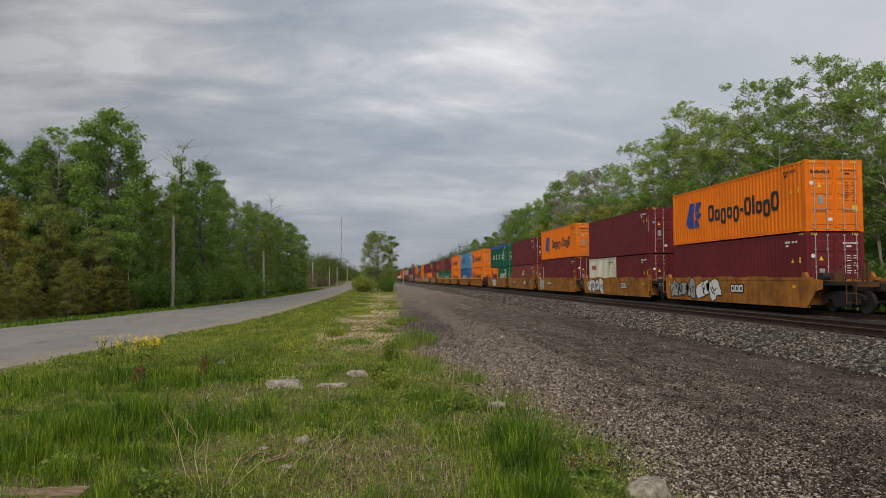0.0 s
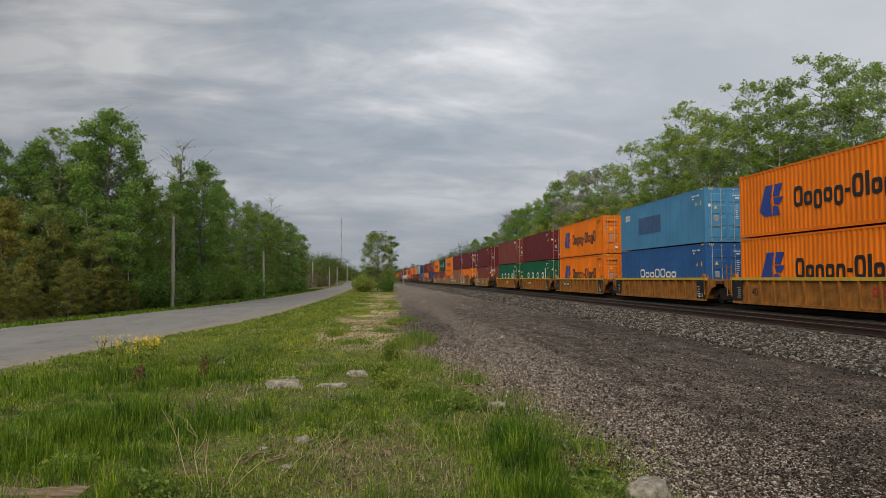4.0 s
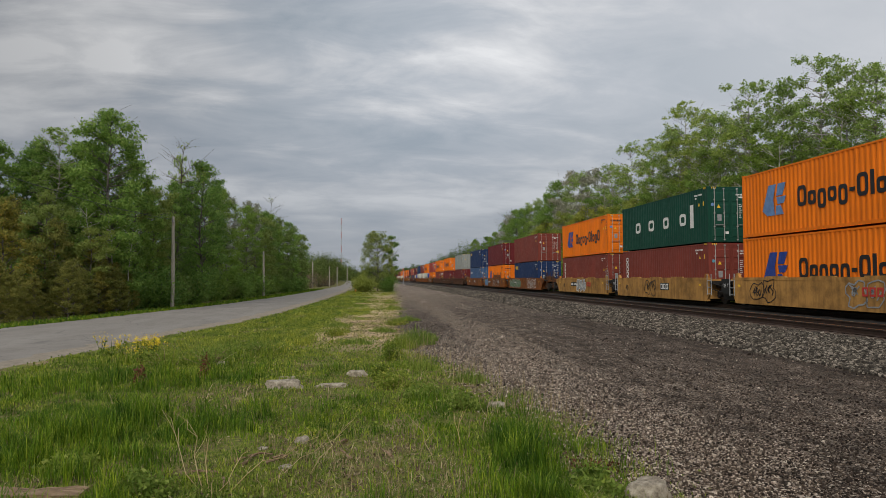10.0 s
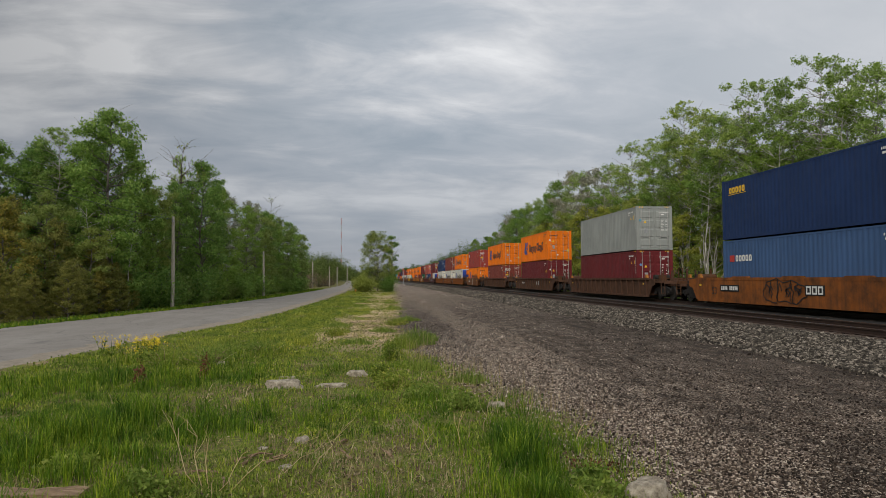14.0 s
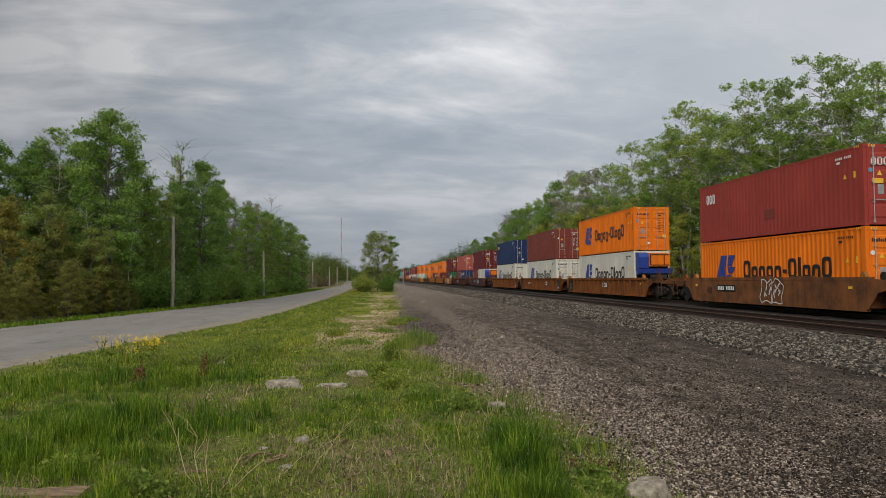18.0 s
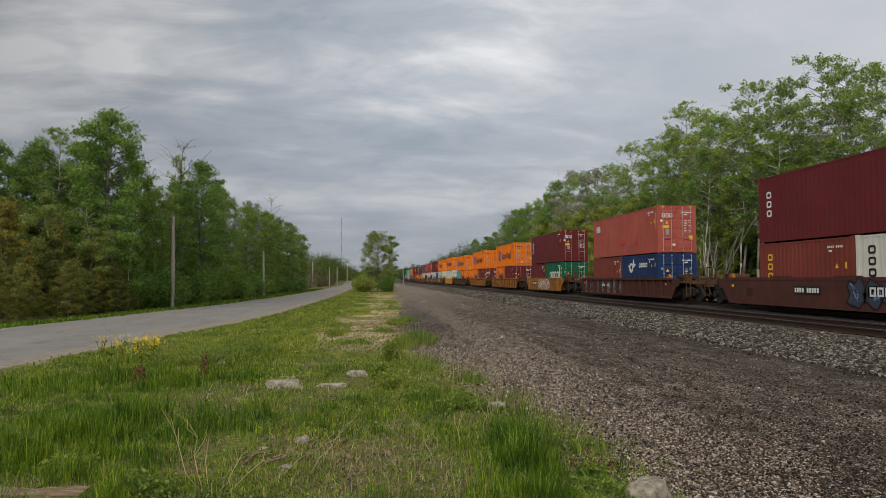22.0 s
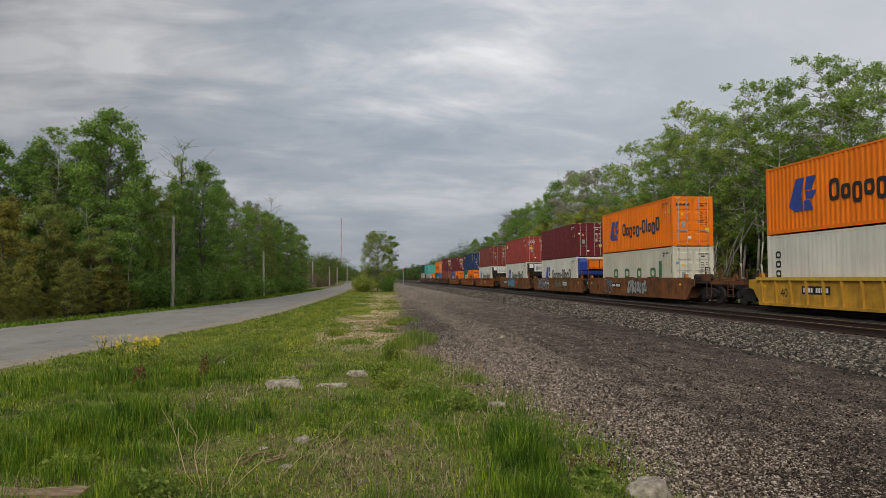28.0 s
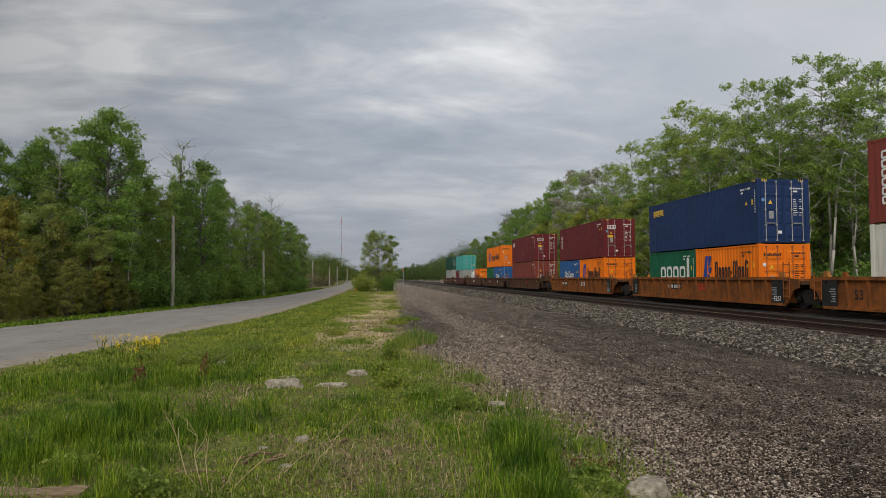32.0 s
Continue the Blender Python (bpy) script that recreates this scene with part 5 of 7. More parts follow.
# y of the door end at the start; well 40 or 53; style, colour; joint towards +y; lower boxes (far, near); upper box; sprayed art
UNITS = [
    (25.7, 40, "smooth", "yellow", "A", [(MR, "")], LN, [(0.45, 0.92, G2), (0.05, 0.42, G6)]),
    (41.28, 40, "smooth", "yellow", "A", [("cream", "redblock"), (MR, "caru")], (MR, ""), [(0.30, 0.88, G6)]),
    (57.0, 40, "smooth", "yellow", "A", [(MR, "upright")], LN, [(0.62, 0.88, (M_SILVER, M_WHITE))]),
    (72.36, 40, "smooth", "yellow", "A", [(BR, "square", STD)], (MR, ""), [(-0.75, -0.45, (WAGON["tan"], M_INK))]),
    (88.0, 40, "smooth", "yellow", "C", [LN, (GN, "spaced")], (GN, "spaced", HC, "open"), [(0.0, 0.45, G6)]),
    (107.93, 40, "ribbed", "yellow", "A", [LN], LN, None),
    (123.58, 40, "ribbed", "yellow", "A", [("dkblue", "midwhite")], ("blue", "bluebox"), None),
    (139.52, 40, "ribbed", "yellow", "A", [LN], LN, None),
    (155.35, 40, "ribbed", "yellow", "A", [(GN, "spaced")], (MR, ""), None),
    (170.98, 40, "ribbed", "yellow", "C", [(GN, "spaced")], (BR, ""), None),
    (191.27, 40, "smooth", "tan", "C", [(BR, "tex")], (MR, "upright"), [(0.5, 0.75, (WAGON["tan"], M_WHITE)), (-0.05, 0.45, (WAGON["tan"], M_INK))]),
    (211.06, 40, "smooth", "tan", "A", [LN], (MR, "tex"), [(0.62, 0.95, G6), (0.02, 0.3, G6), (-0.75, -0.2, (WAGON["tan"], M_INK))]),
    (226.59, 40, "smooth", "tan", "A", [("rust", "upright6")], (MR, ""), [(0.1, 0.9, G8), (-0.95, -0.45, (WAGON["tan"], M_INK))]),
    (241.93, 40, "smooth", "tan", "A", [LN], LN, [(0.5, 0.78, (WAGON["tan"], M_INK)), (-0.5, -0.2, (WAGON["tan"], M_GREYP))]),
    (257.49, 40, "smooth", "tan", "A", [(BR, "upright6")], ("dkgreen", "spaced"), [(0.0, 0.25, (WAGON["tan"], M_INK))]),
    (272.76, 40, "smooth", "tan", "C", [(BR, "upright6")], LN, [(-0.25, 0.15, (M_GREYP, M_WHITE))]),
    (294.42, 53, "smooth", "orange", "A", [(NV, "yellowblock")], (BR, ""), [(0.15, 0.92, G5), (-0.75, -0.25, (WAGON["orange"], M_WHITE))]),
    (313.96, 53, "smooth", "orange", "A", [LN], (MR, ""), [(0.55, 0.9, (M_PALEBLUE, M_TEALP)), (-0.55, 0.1, (WAGON["orange"], M_SILVER, M_INK))]),
    (333.3, 53, "smooth", "orange", "C", [("slate", "whiteblock")], (NV, "yellowblock"), [(-0.1, 0.25, (WAGON["orange"], M_INK))]),
    (356.67, 53, "ribbed", "dark", "C", [(MR, "")], ("grey", "", HC), None),
    (379.95, 53, "ribbed", "dark", "C", [(MR, "")], LN, None),
    (403.55, 53, "ribbed", "dark", "C", [(BR, "tex")], LN, None),
    (425.12, 40, "smooth", "umber", "C", [LN], (RD, "cai"), [(-0.25, 0.0, (WAGON["umber"], M_WHITE))]),
    (446.64, 53, "ribbed", "orange", "A", [(WH, "liner", HC, "genset")], LN, None),
    (466.29, 53, "ribbed", "orange", "A", [(WH, "liner", HC, "reefer")], (BR, ""), None),
    (485.48, 53, "ribbed", "orange", "C", [(WH, "liner", HC, "reefer")], (NV, "yellowblock"), None),
    (509.05, 53, "smooth", "wine", "C", [(BR, "tex_yellow"), (WH, "upright", STD, "genset")], (MR, "tex"), [(-0.3, 0.0, (M_SLATE, M_INK, M_PALEBLUE))]),
    (532.3, 53, "ribbed", "wine", "C", [(BR, ""), (NV, "emblem_white")], ("pink", "cai"), [(0.86 - 0.155 * k, 0.93 - 0.155 * k, (WAGON["wine"], M_GREYP)) for k in range(7)]),
    (553.67, 40, "smooth", "yellow", "C", [(MR, ""), (GN, "spaced")], (MR, "tex"), [(-0.4, 0.3, G4)]),
    (575.47, 53, "ribbed", "umber", "C", [LN, (MR, "")], LN, None),
    (598.58, 53, "ribbed", "umber", "C", [LN, (MR, "tex")], LN, None),
    (621.93, 53, "ribbed", "dark", "C", [("teal", ""), LN], LN, None),
    (642.68, 40, "ribbed", "bright", "C", [(WH, "tex", HC, "reefer")], LN, None),
    (664.42, 53, "smooth", "umber", "A", [("cream", "spaced", HC, "reefer")], LN, [(-0.35, 0.05, G2), (0.4, 0.6, (WAGON["umber"], M_TEALP))]),
    (683.38, 53, "smooth", "umber", "A", [(WH, "liner", HC, "genset")], (MR, ""), [(0.25, 0.80, (M_SLATE, M_SILVER)), (-0.5, 0.0, (WAGON["umber"], M_GREENP, M_SILVER))]),
    (702.7, 53, "smooth", "umber", "C", [(WH, "liner", HC, "genset_white")], (RD, "cai"), [(-0.1, 0.4, G3)]),
    (725.91, 53, "ribbed", "orange", "A", [(WH, "liner", HC, "genset_white")], (BR, "upright6"), [(0.2, 0.42, (WAGON["orange"], M_SILVER))]),
    (745.05, 53, "ribbed", "orange", "A", [(GN, "spaced"), LN], (NV, "yellowblock"), None),
    (765.9, 53, "ribbed", "orange", "C", [("dkblue", "midwhite"), LN], (MR, "tex"), None),
    (788.0, 53, "ribbed", "dark", "A", [(BR, "")], (MR, "cai"), None),
    (807.4, 53, "ribbed", "dark", "A", [(GN, ""), ("dkblue", "midwhite")], LN, None),
    (826.5, 53, "smooth", "dark", "C", [("tank", ""), LN], None, None),
    (847.5, 53, "smooth", "wine", "A", [(MR, ""), ("grey", "")], ("teal", ""), None),
    (866.9, 53, "smooth", "dark", "-", [("grey", "")], ("dkgreen", ""), None),
]
NAMES = {"orange": "bright orange", "maroon": "dark maroon", "brown": "faded red-brown", "red": "faded red", "pink": "sun-bleached red", "rust": "rust-orange",
         "green": "deep green", "dkgreen": "dark green", "navy": "navy blue", "slate": "slate blue", "blue": "sky blue", "dkblue": "royal blue", "white": "white",
         "cream": "cream white", "grey": "weathered grey", "teal": "teal", "tank": "white"}
PROTO = {}


def place_box(spec, L, y, z, where, seed):
    color, logo = spec[:2]
    H = spec[2] if len(spec) > 2 else (HC if L > 8 else STD)
    kind = spec[3] if len(spec) > 3 else "dry"
    key = (color, logo, L, H, kind, seed % 4, seed in (11, 15))
    if key in PROTO:
        c = copy_thing(PROTO[key], pose(TRAIN_X, y, z))
    else:
        c = tank_container() if color == "tank" else container(color, logo, L, H, kind, seed)
        PROTO[key] = c
    size = "forty-foot" if L > 8 else "twenty-foot"
    more = {"liner": "with blue emblem", "spaced": "with wide-set strokes"}.get(logo, "with painted marks")
    what = "container" if color != "tank" else "tank container"
    if kind in ("reefer", "genset", "genset_white"):
        what = "refrigerated container"
    if kind == "open":
        more = "with blue tarpaulin roof"
    if kind.startswith("genset"):
        more = "with clip-on generator"
    tagged(c, f"{NAMES[color]} {size} {what} {more}, {where}", "container", "containers on the train")
    MOVERS.append((c, TRAIN_X, y, z))
    return H


WNAMES = {"yellow": "dirty yellow", "tan": "tan yellow", "orange": "rusty orange", "umber": "rust-brown", "dark": "dark brown", "wine": "dark wine-red", "bright": "bright yellow"}


def build_train():
    centre = [u[0] + CL40 / 2 for u in UNITS]
    for i, (s, size, style, color, joint, lower, upper, art) in enumerate(UNITS):
        c = centre[i]
        half = 6.35 if size == 40 else 8.25
        fj = UNITS[i - 1][4] if i else "A"
        fd = (c - centre[i - 1]) / 2 if i else 7.8
        if i and fj == "C":
            other = 6.35 if UNITS[i - 1][1] == 40 else 8.25
            fd += (half - other) / 2
        bd = (centre[i + 1] - c) / 2 if i + 1 < len(UNITS) else half + 3.4
        if i + 1 < len(UNITS) and joint == "C":
            other = 6.35 if UNITS[i + 1][1] == 40 else 8.25
            bd += (half - other) / 2
        if i == 0:
            fj, fd = "C", 9.95
        w = well_wagon(half, (fd, fj), (bd, "C" if joint == "-" else joint), style, color, size, 11 + i, art)
        tagged(w, f"{WNAMES[color]} {style}-sided steel well wagon carrying containers", "railway wagon", "wagons of the train")
        MOVERS.append((w, TRAIN_X, c, RAIL_TOP))
        z = RAIL_TOP + 0.237
        top = 0
        if len(lower) == 1:
            top = place_box(lower[0], CL40, s, z, "in a well wagon", i)
        else:
            top = place_box(lower[0], CL20, s + CL40 - CL20, z, "in a well wagon", i)
            place_box(lower[1], CL20, s, z, "in a well wagon", i + 1)
        if upper:
            place_box(upper, CL40, s, z + top + 0.028, "on another container", i + 2)


build_train()


def leading_wagon():
    """The wagon ahead of the first one, coupled to it."""
    w = well_wagon(6.35, (9.95, "C"), (9.95, "C"), "smooth", "yellow", 40, 7)
    tagged(w, f"{WNAMES['yellow']} smooth-sided steel well wagon carrying containers", "railway wagon", "wagons of the train")
    y = UNITS[0][0] - 19.9
    MOVERS.append((w, TRAIN_X, y + CL40 / 2, RAIL_TOP))
    top = place_box((MR, ""), CL40, y, RAIL_TOP + 0.237, "in a well wagon", 0)
    place_box((MR, ""), CL40, y, RAIL_TOP + 0.265 + top, "on another container", 3)


leading_wagon()


# ---- woods, shrubs, poles ----
def leaf_material(name, lo, mid, hi, trans=0.35, patch=0.0):
    m, nt, p, n, l = material(name)
    g, oi = n("ShaderNodeNewGeometry"), n("ShaderNodeObjectInfo")
    c = ramp_node(nt, g.outputs["Random Per Island"], (0.0, lo), (0.55, mid), (1.0, hi))
    tint = ramp_node(nt, oi.outputs["Random"], (0.0, (0.80, 0.86, 0.85)), (0.5, (1.0, 1.0, 1.0)), (1.0, (1.18, 1.08, 0.92)))
    c = mix_node(nt, 1.0, c, tint, "MULTIPLY")
    if patch:
        c = mix_node(nt, patch, c, ramp_node(nt, noise_node(nt, patch, 3, 0.6), (0.36, (0.45, 0.62, 0.55)), (0.52, (0.95, 1.0, 0.9)), (0.68, (1.28, 1.18, 0.85))), "MULTIPLY")
        c = mix_node(nt, patch, c, ramp_node(nt, noise_node(nt, 5.0, 4, 0.65), (0.36, (0.50, 0.58, 0.5)), (0.5, (1, 1, 1)), (0.64, (1.40, 1.30, 1.1))), "MULTIPLY")
    l(c, p.inputs["Base Color"])
    p.inputs["Roughness"].default_value = 0.65
    p.inputs["Specular IOR Level"].default_value = 0.25
    t, mx = n("ShaderNodeBsdfTranslucent"), n("ShaderNodeMixShader")
    l(c, t.inputs[0])
    mx.inputs[0].default_value = trans
    l(p.outputs[0], mx.inputs[1]), l(t.outputs[0], mx.inputs[2])
    l(mx.outputs[0], nt.nodes["Material Output"].inputs[0])
    return m


M_LEAF = leaf_material("spring_leaves", (0.098, 0.175, 0.034), (0.195, 0.320, 0.062), (0.310, 0.440, 0.110), 0.5)
M_LEAF_F = leaf_material("far_wood_leaves", (0.050, 0.085, 0.022), (0.105, 0.160, 0.042), (0.185, 0.245, 0.080), 0.4, 0.12)
M_LEAF_R = leaf_material("sunny_wood_leaves", (0.160, 0.245, 0.052), (0.320, 0.445, 0.105), (0.470, 0.580, 0.190), 0.6)
M_LEAF_D = leaf_material("dark_leaves", (0.105, 0.195, 0.042), (0.205, 0.340, 0.068), (0.320, 0.455, 0.110), 0.55)
M_LEAF_L = leaf_material("young_leaves", (0.135, 0.190, 0.045), (0.215, 0.290, 0.070), (0.300, 0.370, 0.110), 0.45)
M_LEAF_B = leaf_material("bronze_leaves", (0.145, 0.170, 0.040), (0.255, 0.265, 0.060), (0.390, 0.335, 0.085), 0.5)
M_LEAF_Y = leaf_material("yellow_green_leaves", (0.20, 0.25, 0.045), (0.32, 0.38, 0.075), (0.46, 0.50, 0.13), 0.5)
M_LEAF_P = leaf_material("pale_blossom", (0.22, 0.23, 0.16), (0.34, 0.35, 0.27), (0.46, 0.46, 0.38), 0.4)


def bark(name, a, b):
    m, nt, p, n, l = material(name)
    l(ramp_node(nt, noise_node(nt, 5, 6, 0.7, stretch=(2, 2, 0.4)), (0.3, a), (0.7, b)), p.inputs["Base Color"])
    p.inputs["Roughness"].default_value = 0.9
    bump_node(nt, noise_node(nt, 14, 4, stretch=(2, 2, 0.3)), 0.5, 0.03, p)
    return m


M_BARK = bark("grey_bark", (0.075, 0.065, 0.052), (0.19, 0.17, 0.14))
M_BIRCH = bark("birch_bark", (0.30, 0.285, 0.25), (0.58, 0.56, 0.51))
M_BARK_PALE = bark("pale_bark", (0.20, 0.185, 0.155), (0.42, 0.40, 0.35))


def limb(shape, p, q, r0, r1, rr, segs=3, wob=0.12, n=5):
    """A crooked tapering branch; returns its points."""
    p, q = Vector(p), Vector(q)
    ln = (q - p).length
    pts = [p]
    for i in range(1, segs + 1):
        t = i / segs
        w = wob * ln * (0 if i == segs else 1) / segs
        pts.append(p.lerp(q, t) + Vector((rr.uniform(-w, w), rr.uniform(-w, w), rr.uniform(-w, w) + 0.05 * ln * math.sin(3.14 * t))))
    for i in range(segs):
        a, b = r0 + (r1 - r0) * i / segs, r0 + (r1 - r0) * (i + 1) / segs
        shape.tube(pts[i], pts[i + 1], a, b, n)
    return pts


CROWNS = {  # height share, half-width share
    "dome": ((0.0, 0.55), (0.15, 0.85), (0.45, 1.0), (0.70, 0.92), (0.86, 0.68), (0.95, 0.38), (1.0, 0.12)),
    "vase": ((0.0, 0.30), (0.25, 0.65), (0.55, 0.95), (0.75, 1.0), (0.90, 0.75), (1.0, 0.25)),
    "open": ((0.0, 0.25), (0.40, 0.60), (0.70, 1.0), (0.88, 0.95), (1.0, 0.40)),
    "thicket": ((0.0, 0.80), (0.30, 1.0), (0.60, 0.95), (0.82, 0.75), (1.0, 0.40)),
    "cone": ((0.0, 0.95), (0.30, 1.0), (0.60, 0.70), (0.85, 0.35), (1.0, 0.08))}


def tree_meshes(seed, h, spread, leaves, leaf, low=0.28, mat=None, barkm=None, bare=0.15, limbs=18, lean=0.03, puff=0.55, stout=0.010, crown="dome", tufts=9, knot=0.24, flat=0.75):
    """Trunk and limbs, each limb ending in a clump of tufts; single leaves, turned outwards and up, lie round the tufts.
    Height h to the highest leaf, crown half-width spread; puff: a clump's radius, knot: a tuft's."""
    rr = random.Random(seed)
    g = np.random.default_rng(seed)
    wood = Shape()
    ht = h - 0.8 * puff
    top = Vector((rr.uniform(-lean, lean) * h, rr.uniform(-lean, lean) * h, ht * 0.97))
    trunk = limb(wood, (0, 0, -0.15), top, stout * h + 0.02, 0.015, rr, 7, 0.10, 6)
    env = CROWNS[crown]
    eu, ew = [e[0] for e in env], [e[1] for e in env]
    cent, size = [], []
    for i in range(limbs):
        u = (i + rr.random()) / limbs
        z = (low + (1 - low) * u) * ht
        a = i * 2.4 + rr.uniform(-0.5, 0.5)
        reach = spread * float(np.interp(u, eu, ew)) * rr.uniform(0.45, 1.0) ** 0.6
        reach = max(0.1, reach - 0.4 * puff)
        t = min(0.96, max(0.08, (z - reach * rr.uniform(0.35, 0.9)) / (ht * 0.97)))
        k = min(6, int(t * 7))
        base = trunk[k].lerp(trunk[k + 1], t * 7 - k)
        end = Vector((base.x * 0.6 + math.cos(a) * reach, base.y * 0.6 + math.sin(a) * reach, z))
        pts = limb(wood, base, end, 0.0050 * h * (1.1 - t) + 0.014, 0.009, rr, 3, 0.14, 4)
        isbare = rr.random() < bare
        for j in range(4):
            o = pts[1 + j % 3]
            b = a + rr.uniform(-1.4, 1.4)
            q = o + Vector((math.cos(b), math.sin(b), rr.uniform(0.0, 1.1))) * (puff * rr.uniform(0.7, 1.5))
            limb(wood, o, q, 0.016, 0.005, rr, 2, 0.2, 3)
            if not isbare and j == 1 and reach > 1.2 * puff:
                cent.append(q), size.append(puff * rr.uniform(0.45, 0.8))
        if not isbare:
            cent.append(end), size.append(puff * rr.uniform(0.7, 1.2))
    cent.append(top), size.append(0.8 * puff)
    cent, size = np.array([tuple(c) for c in cent]), np.array(size)
    m = len(cent) * tufts
    ci = np.repeat(np.arange(len(cent)), tufts)
    d = g.standard_normal((m, 3))
    d /= np.linalg.norm(d, axis=1)[:, None]
    d[:, 2] = np.where(d[:, 2] < -0.2, -d[:, 2] * 0.7, d[:, 2])
    tuft = cent[ci] + d * (size[ci] * g.uniform(0.55, 1.1, m))[:, None] * np.array([1, 1, flat])
    wt = (size[ci] ** 1.3) * g.uniform(0.4, 1.6, m)
    k = g.choice(m, leaves, p=wt / wt.sum())
    off = np.clip(g.standard_normal((leaves, 3)), -1.7, 1.7) * knot * np.array([1, 1, 0.7])
    pos = tuft[k] + off
    pos[:, 2] = np.clip(pos[:, 2], 0.2, h)
    up = pos - cent[ci[k]] + 0.6 * off
    up /= np.linalg.norm(up, axis=1)[:, None] + 1e-6
    up = 0.9 * up + np.array([0, 0, 0.22]) + 0.55 * g.standard_normal((leaves, 3))
    return wood.mesh("trunk"), leaf_mesh("crown", pos, leaf, g, mat, True, up), barkm


def leaf_mesh(name, pos, leaf, g, mat, fine=False, face=None):
    """Single leaves of that length at the places pos; face: the way that each one's upper side looks, or any."""
    n = len(pos)
    d = g.standard_normal((n, 3))
    if face is not None:
        face = face / (np.linalg.norm(face, axis=1)[:, None] + 1e-9)
        d = np.cross(face, d)
    d /= np.linalg.norm(d, axis=1)[:, None]
    u = np.cross(d, g.standard_normal((n, 3)) if face is None else face)
    u /= np.linalg.norm(u, axis=1)[:, None] + 1e-9
    s = (leaf * g.uniform(0.6, 1.35, n))[:, None]
    nrm = np.cross(d, u)
    a, b = d * s * 0.62, u * s * 0.42
    if fine:
        v = np.stack([pos - a + b, pos + a + nrm * s * 0.10, pos - a * 0.8 - b], 1).reshape(-1, 3)
        f = np.arange(3 * n).reshape(n, 3)
    else:
        v = np.stack([pos - a, pos + b + nrm * s * 0.10, pos + a, pos - b + nrm * s * 0.10], 1).reshape(-1, 3)
        f = np.arange(4 * n).reshape(n, 4)
    return mesh_from(name, v, f, mat)


PROTOS = []


def tree_proto(name, *args, **kw):
    wood, crown, bk = tree_meshes(*args, **kw)
    t = empty(name)
    part("trunk", wood, bk, t, smooth=True)
    part("crown", crown, None, t)
    PROTOS.append(t)
    return t


def bush_proto(name, seed, w, h, leaves, leaf, mat, barkm=None):
    thick = min(0.035, 0.02 * w)
    rr, g = random.Random(seed), np.random.default_rng(seed)
    wood = Shape()
    tips = []
    for i in range(16):
        a, q = rr.uniform(0, 6.28), rr.uniform(0.2, 1.0)
        e = Vector((math.cos(a) * w * q, math.sin(a) * w * q, h * rr.uniform(0.35, 1.0) * (1.15 - 0.5 * q)))
        pts = limb(wood, (0.1 * math.cos(a), 0.1 * math.sin(a), -0.05), e, thick, 0.25 * thick, rr, 3, 0.2, 4)
        tips += pts[1:]
    tips = np.array([tuple(t) for t in tips])
    k = g.integers(0, len(tips), leaves)
    pos = tips[k] + g.standard_normal((leaves, 3)) * np.array([0.2 * w, 0.2 * w, 0.14 * h])
    pos[:, 2] = np.abs(pos[:, 2])
    t = empty(name)
    part("stem", wood, barkm or M_BARK, t, smooth=True)
    part("foliage", leaf_mesh("foliage", pos, leaf, g, mat, True), mat, t)
    if name == "shrub":
        PROTOS.append(t)
    return t


USED = set()


def plant(proto, x, y, scale, turn, label, group, category="tree", z=None, sway=0.0, girth=1.0):
    if proto.name in USED:
        t = copy_thing(proto, pose(x, y, 0))
    else:
        t = proto
        USED.add(proto.name)
    zz = float(ground_z(x, y)) - 0.05 if z is None else z
    t.matrix_basis = pose(x, y, zz, 0, 0, turn)
    t.scale = (scale * girth, scale * girth, scale)
    tagged(t, label, category, group)
    if sway:
        SWAYERS.append((t, pose(x, y, zz, 0, 0, turn), sway, x * 0.7 + y * 0.3))
    return t


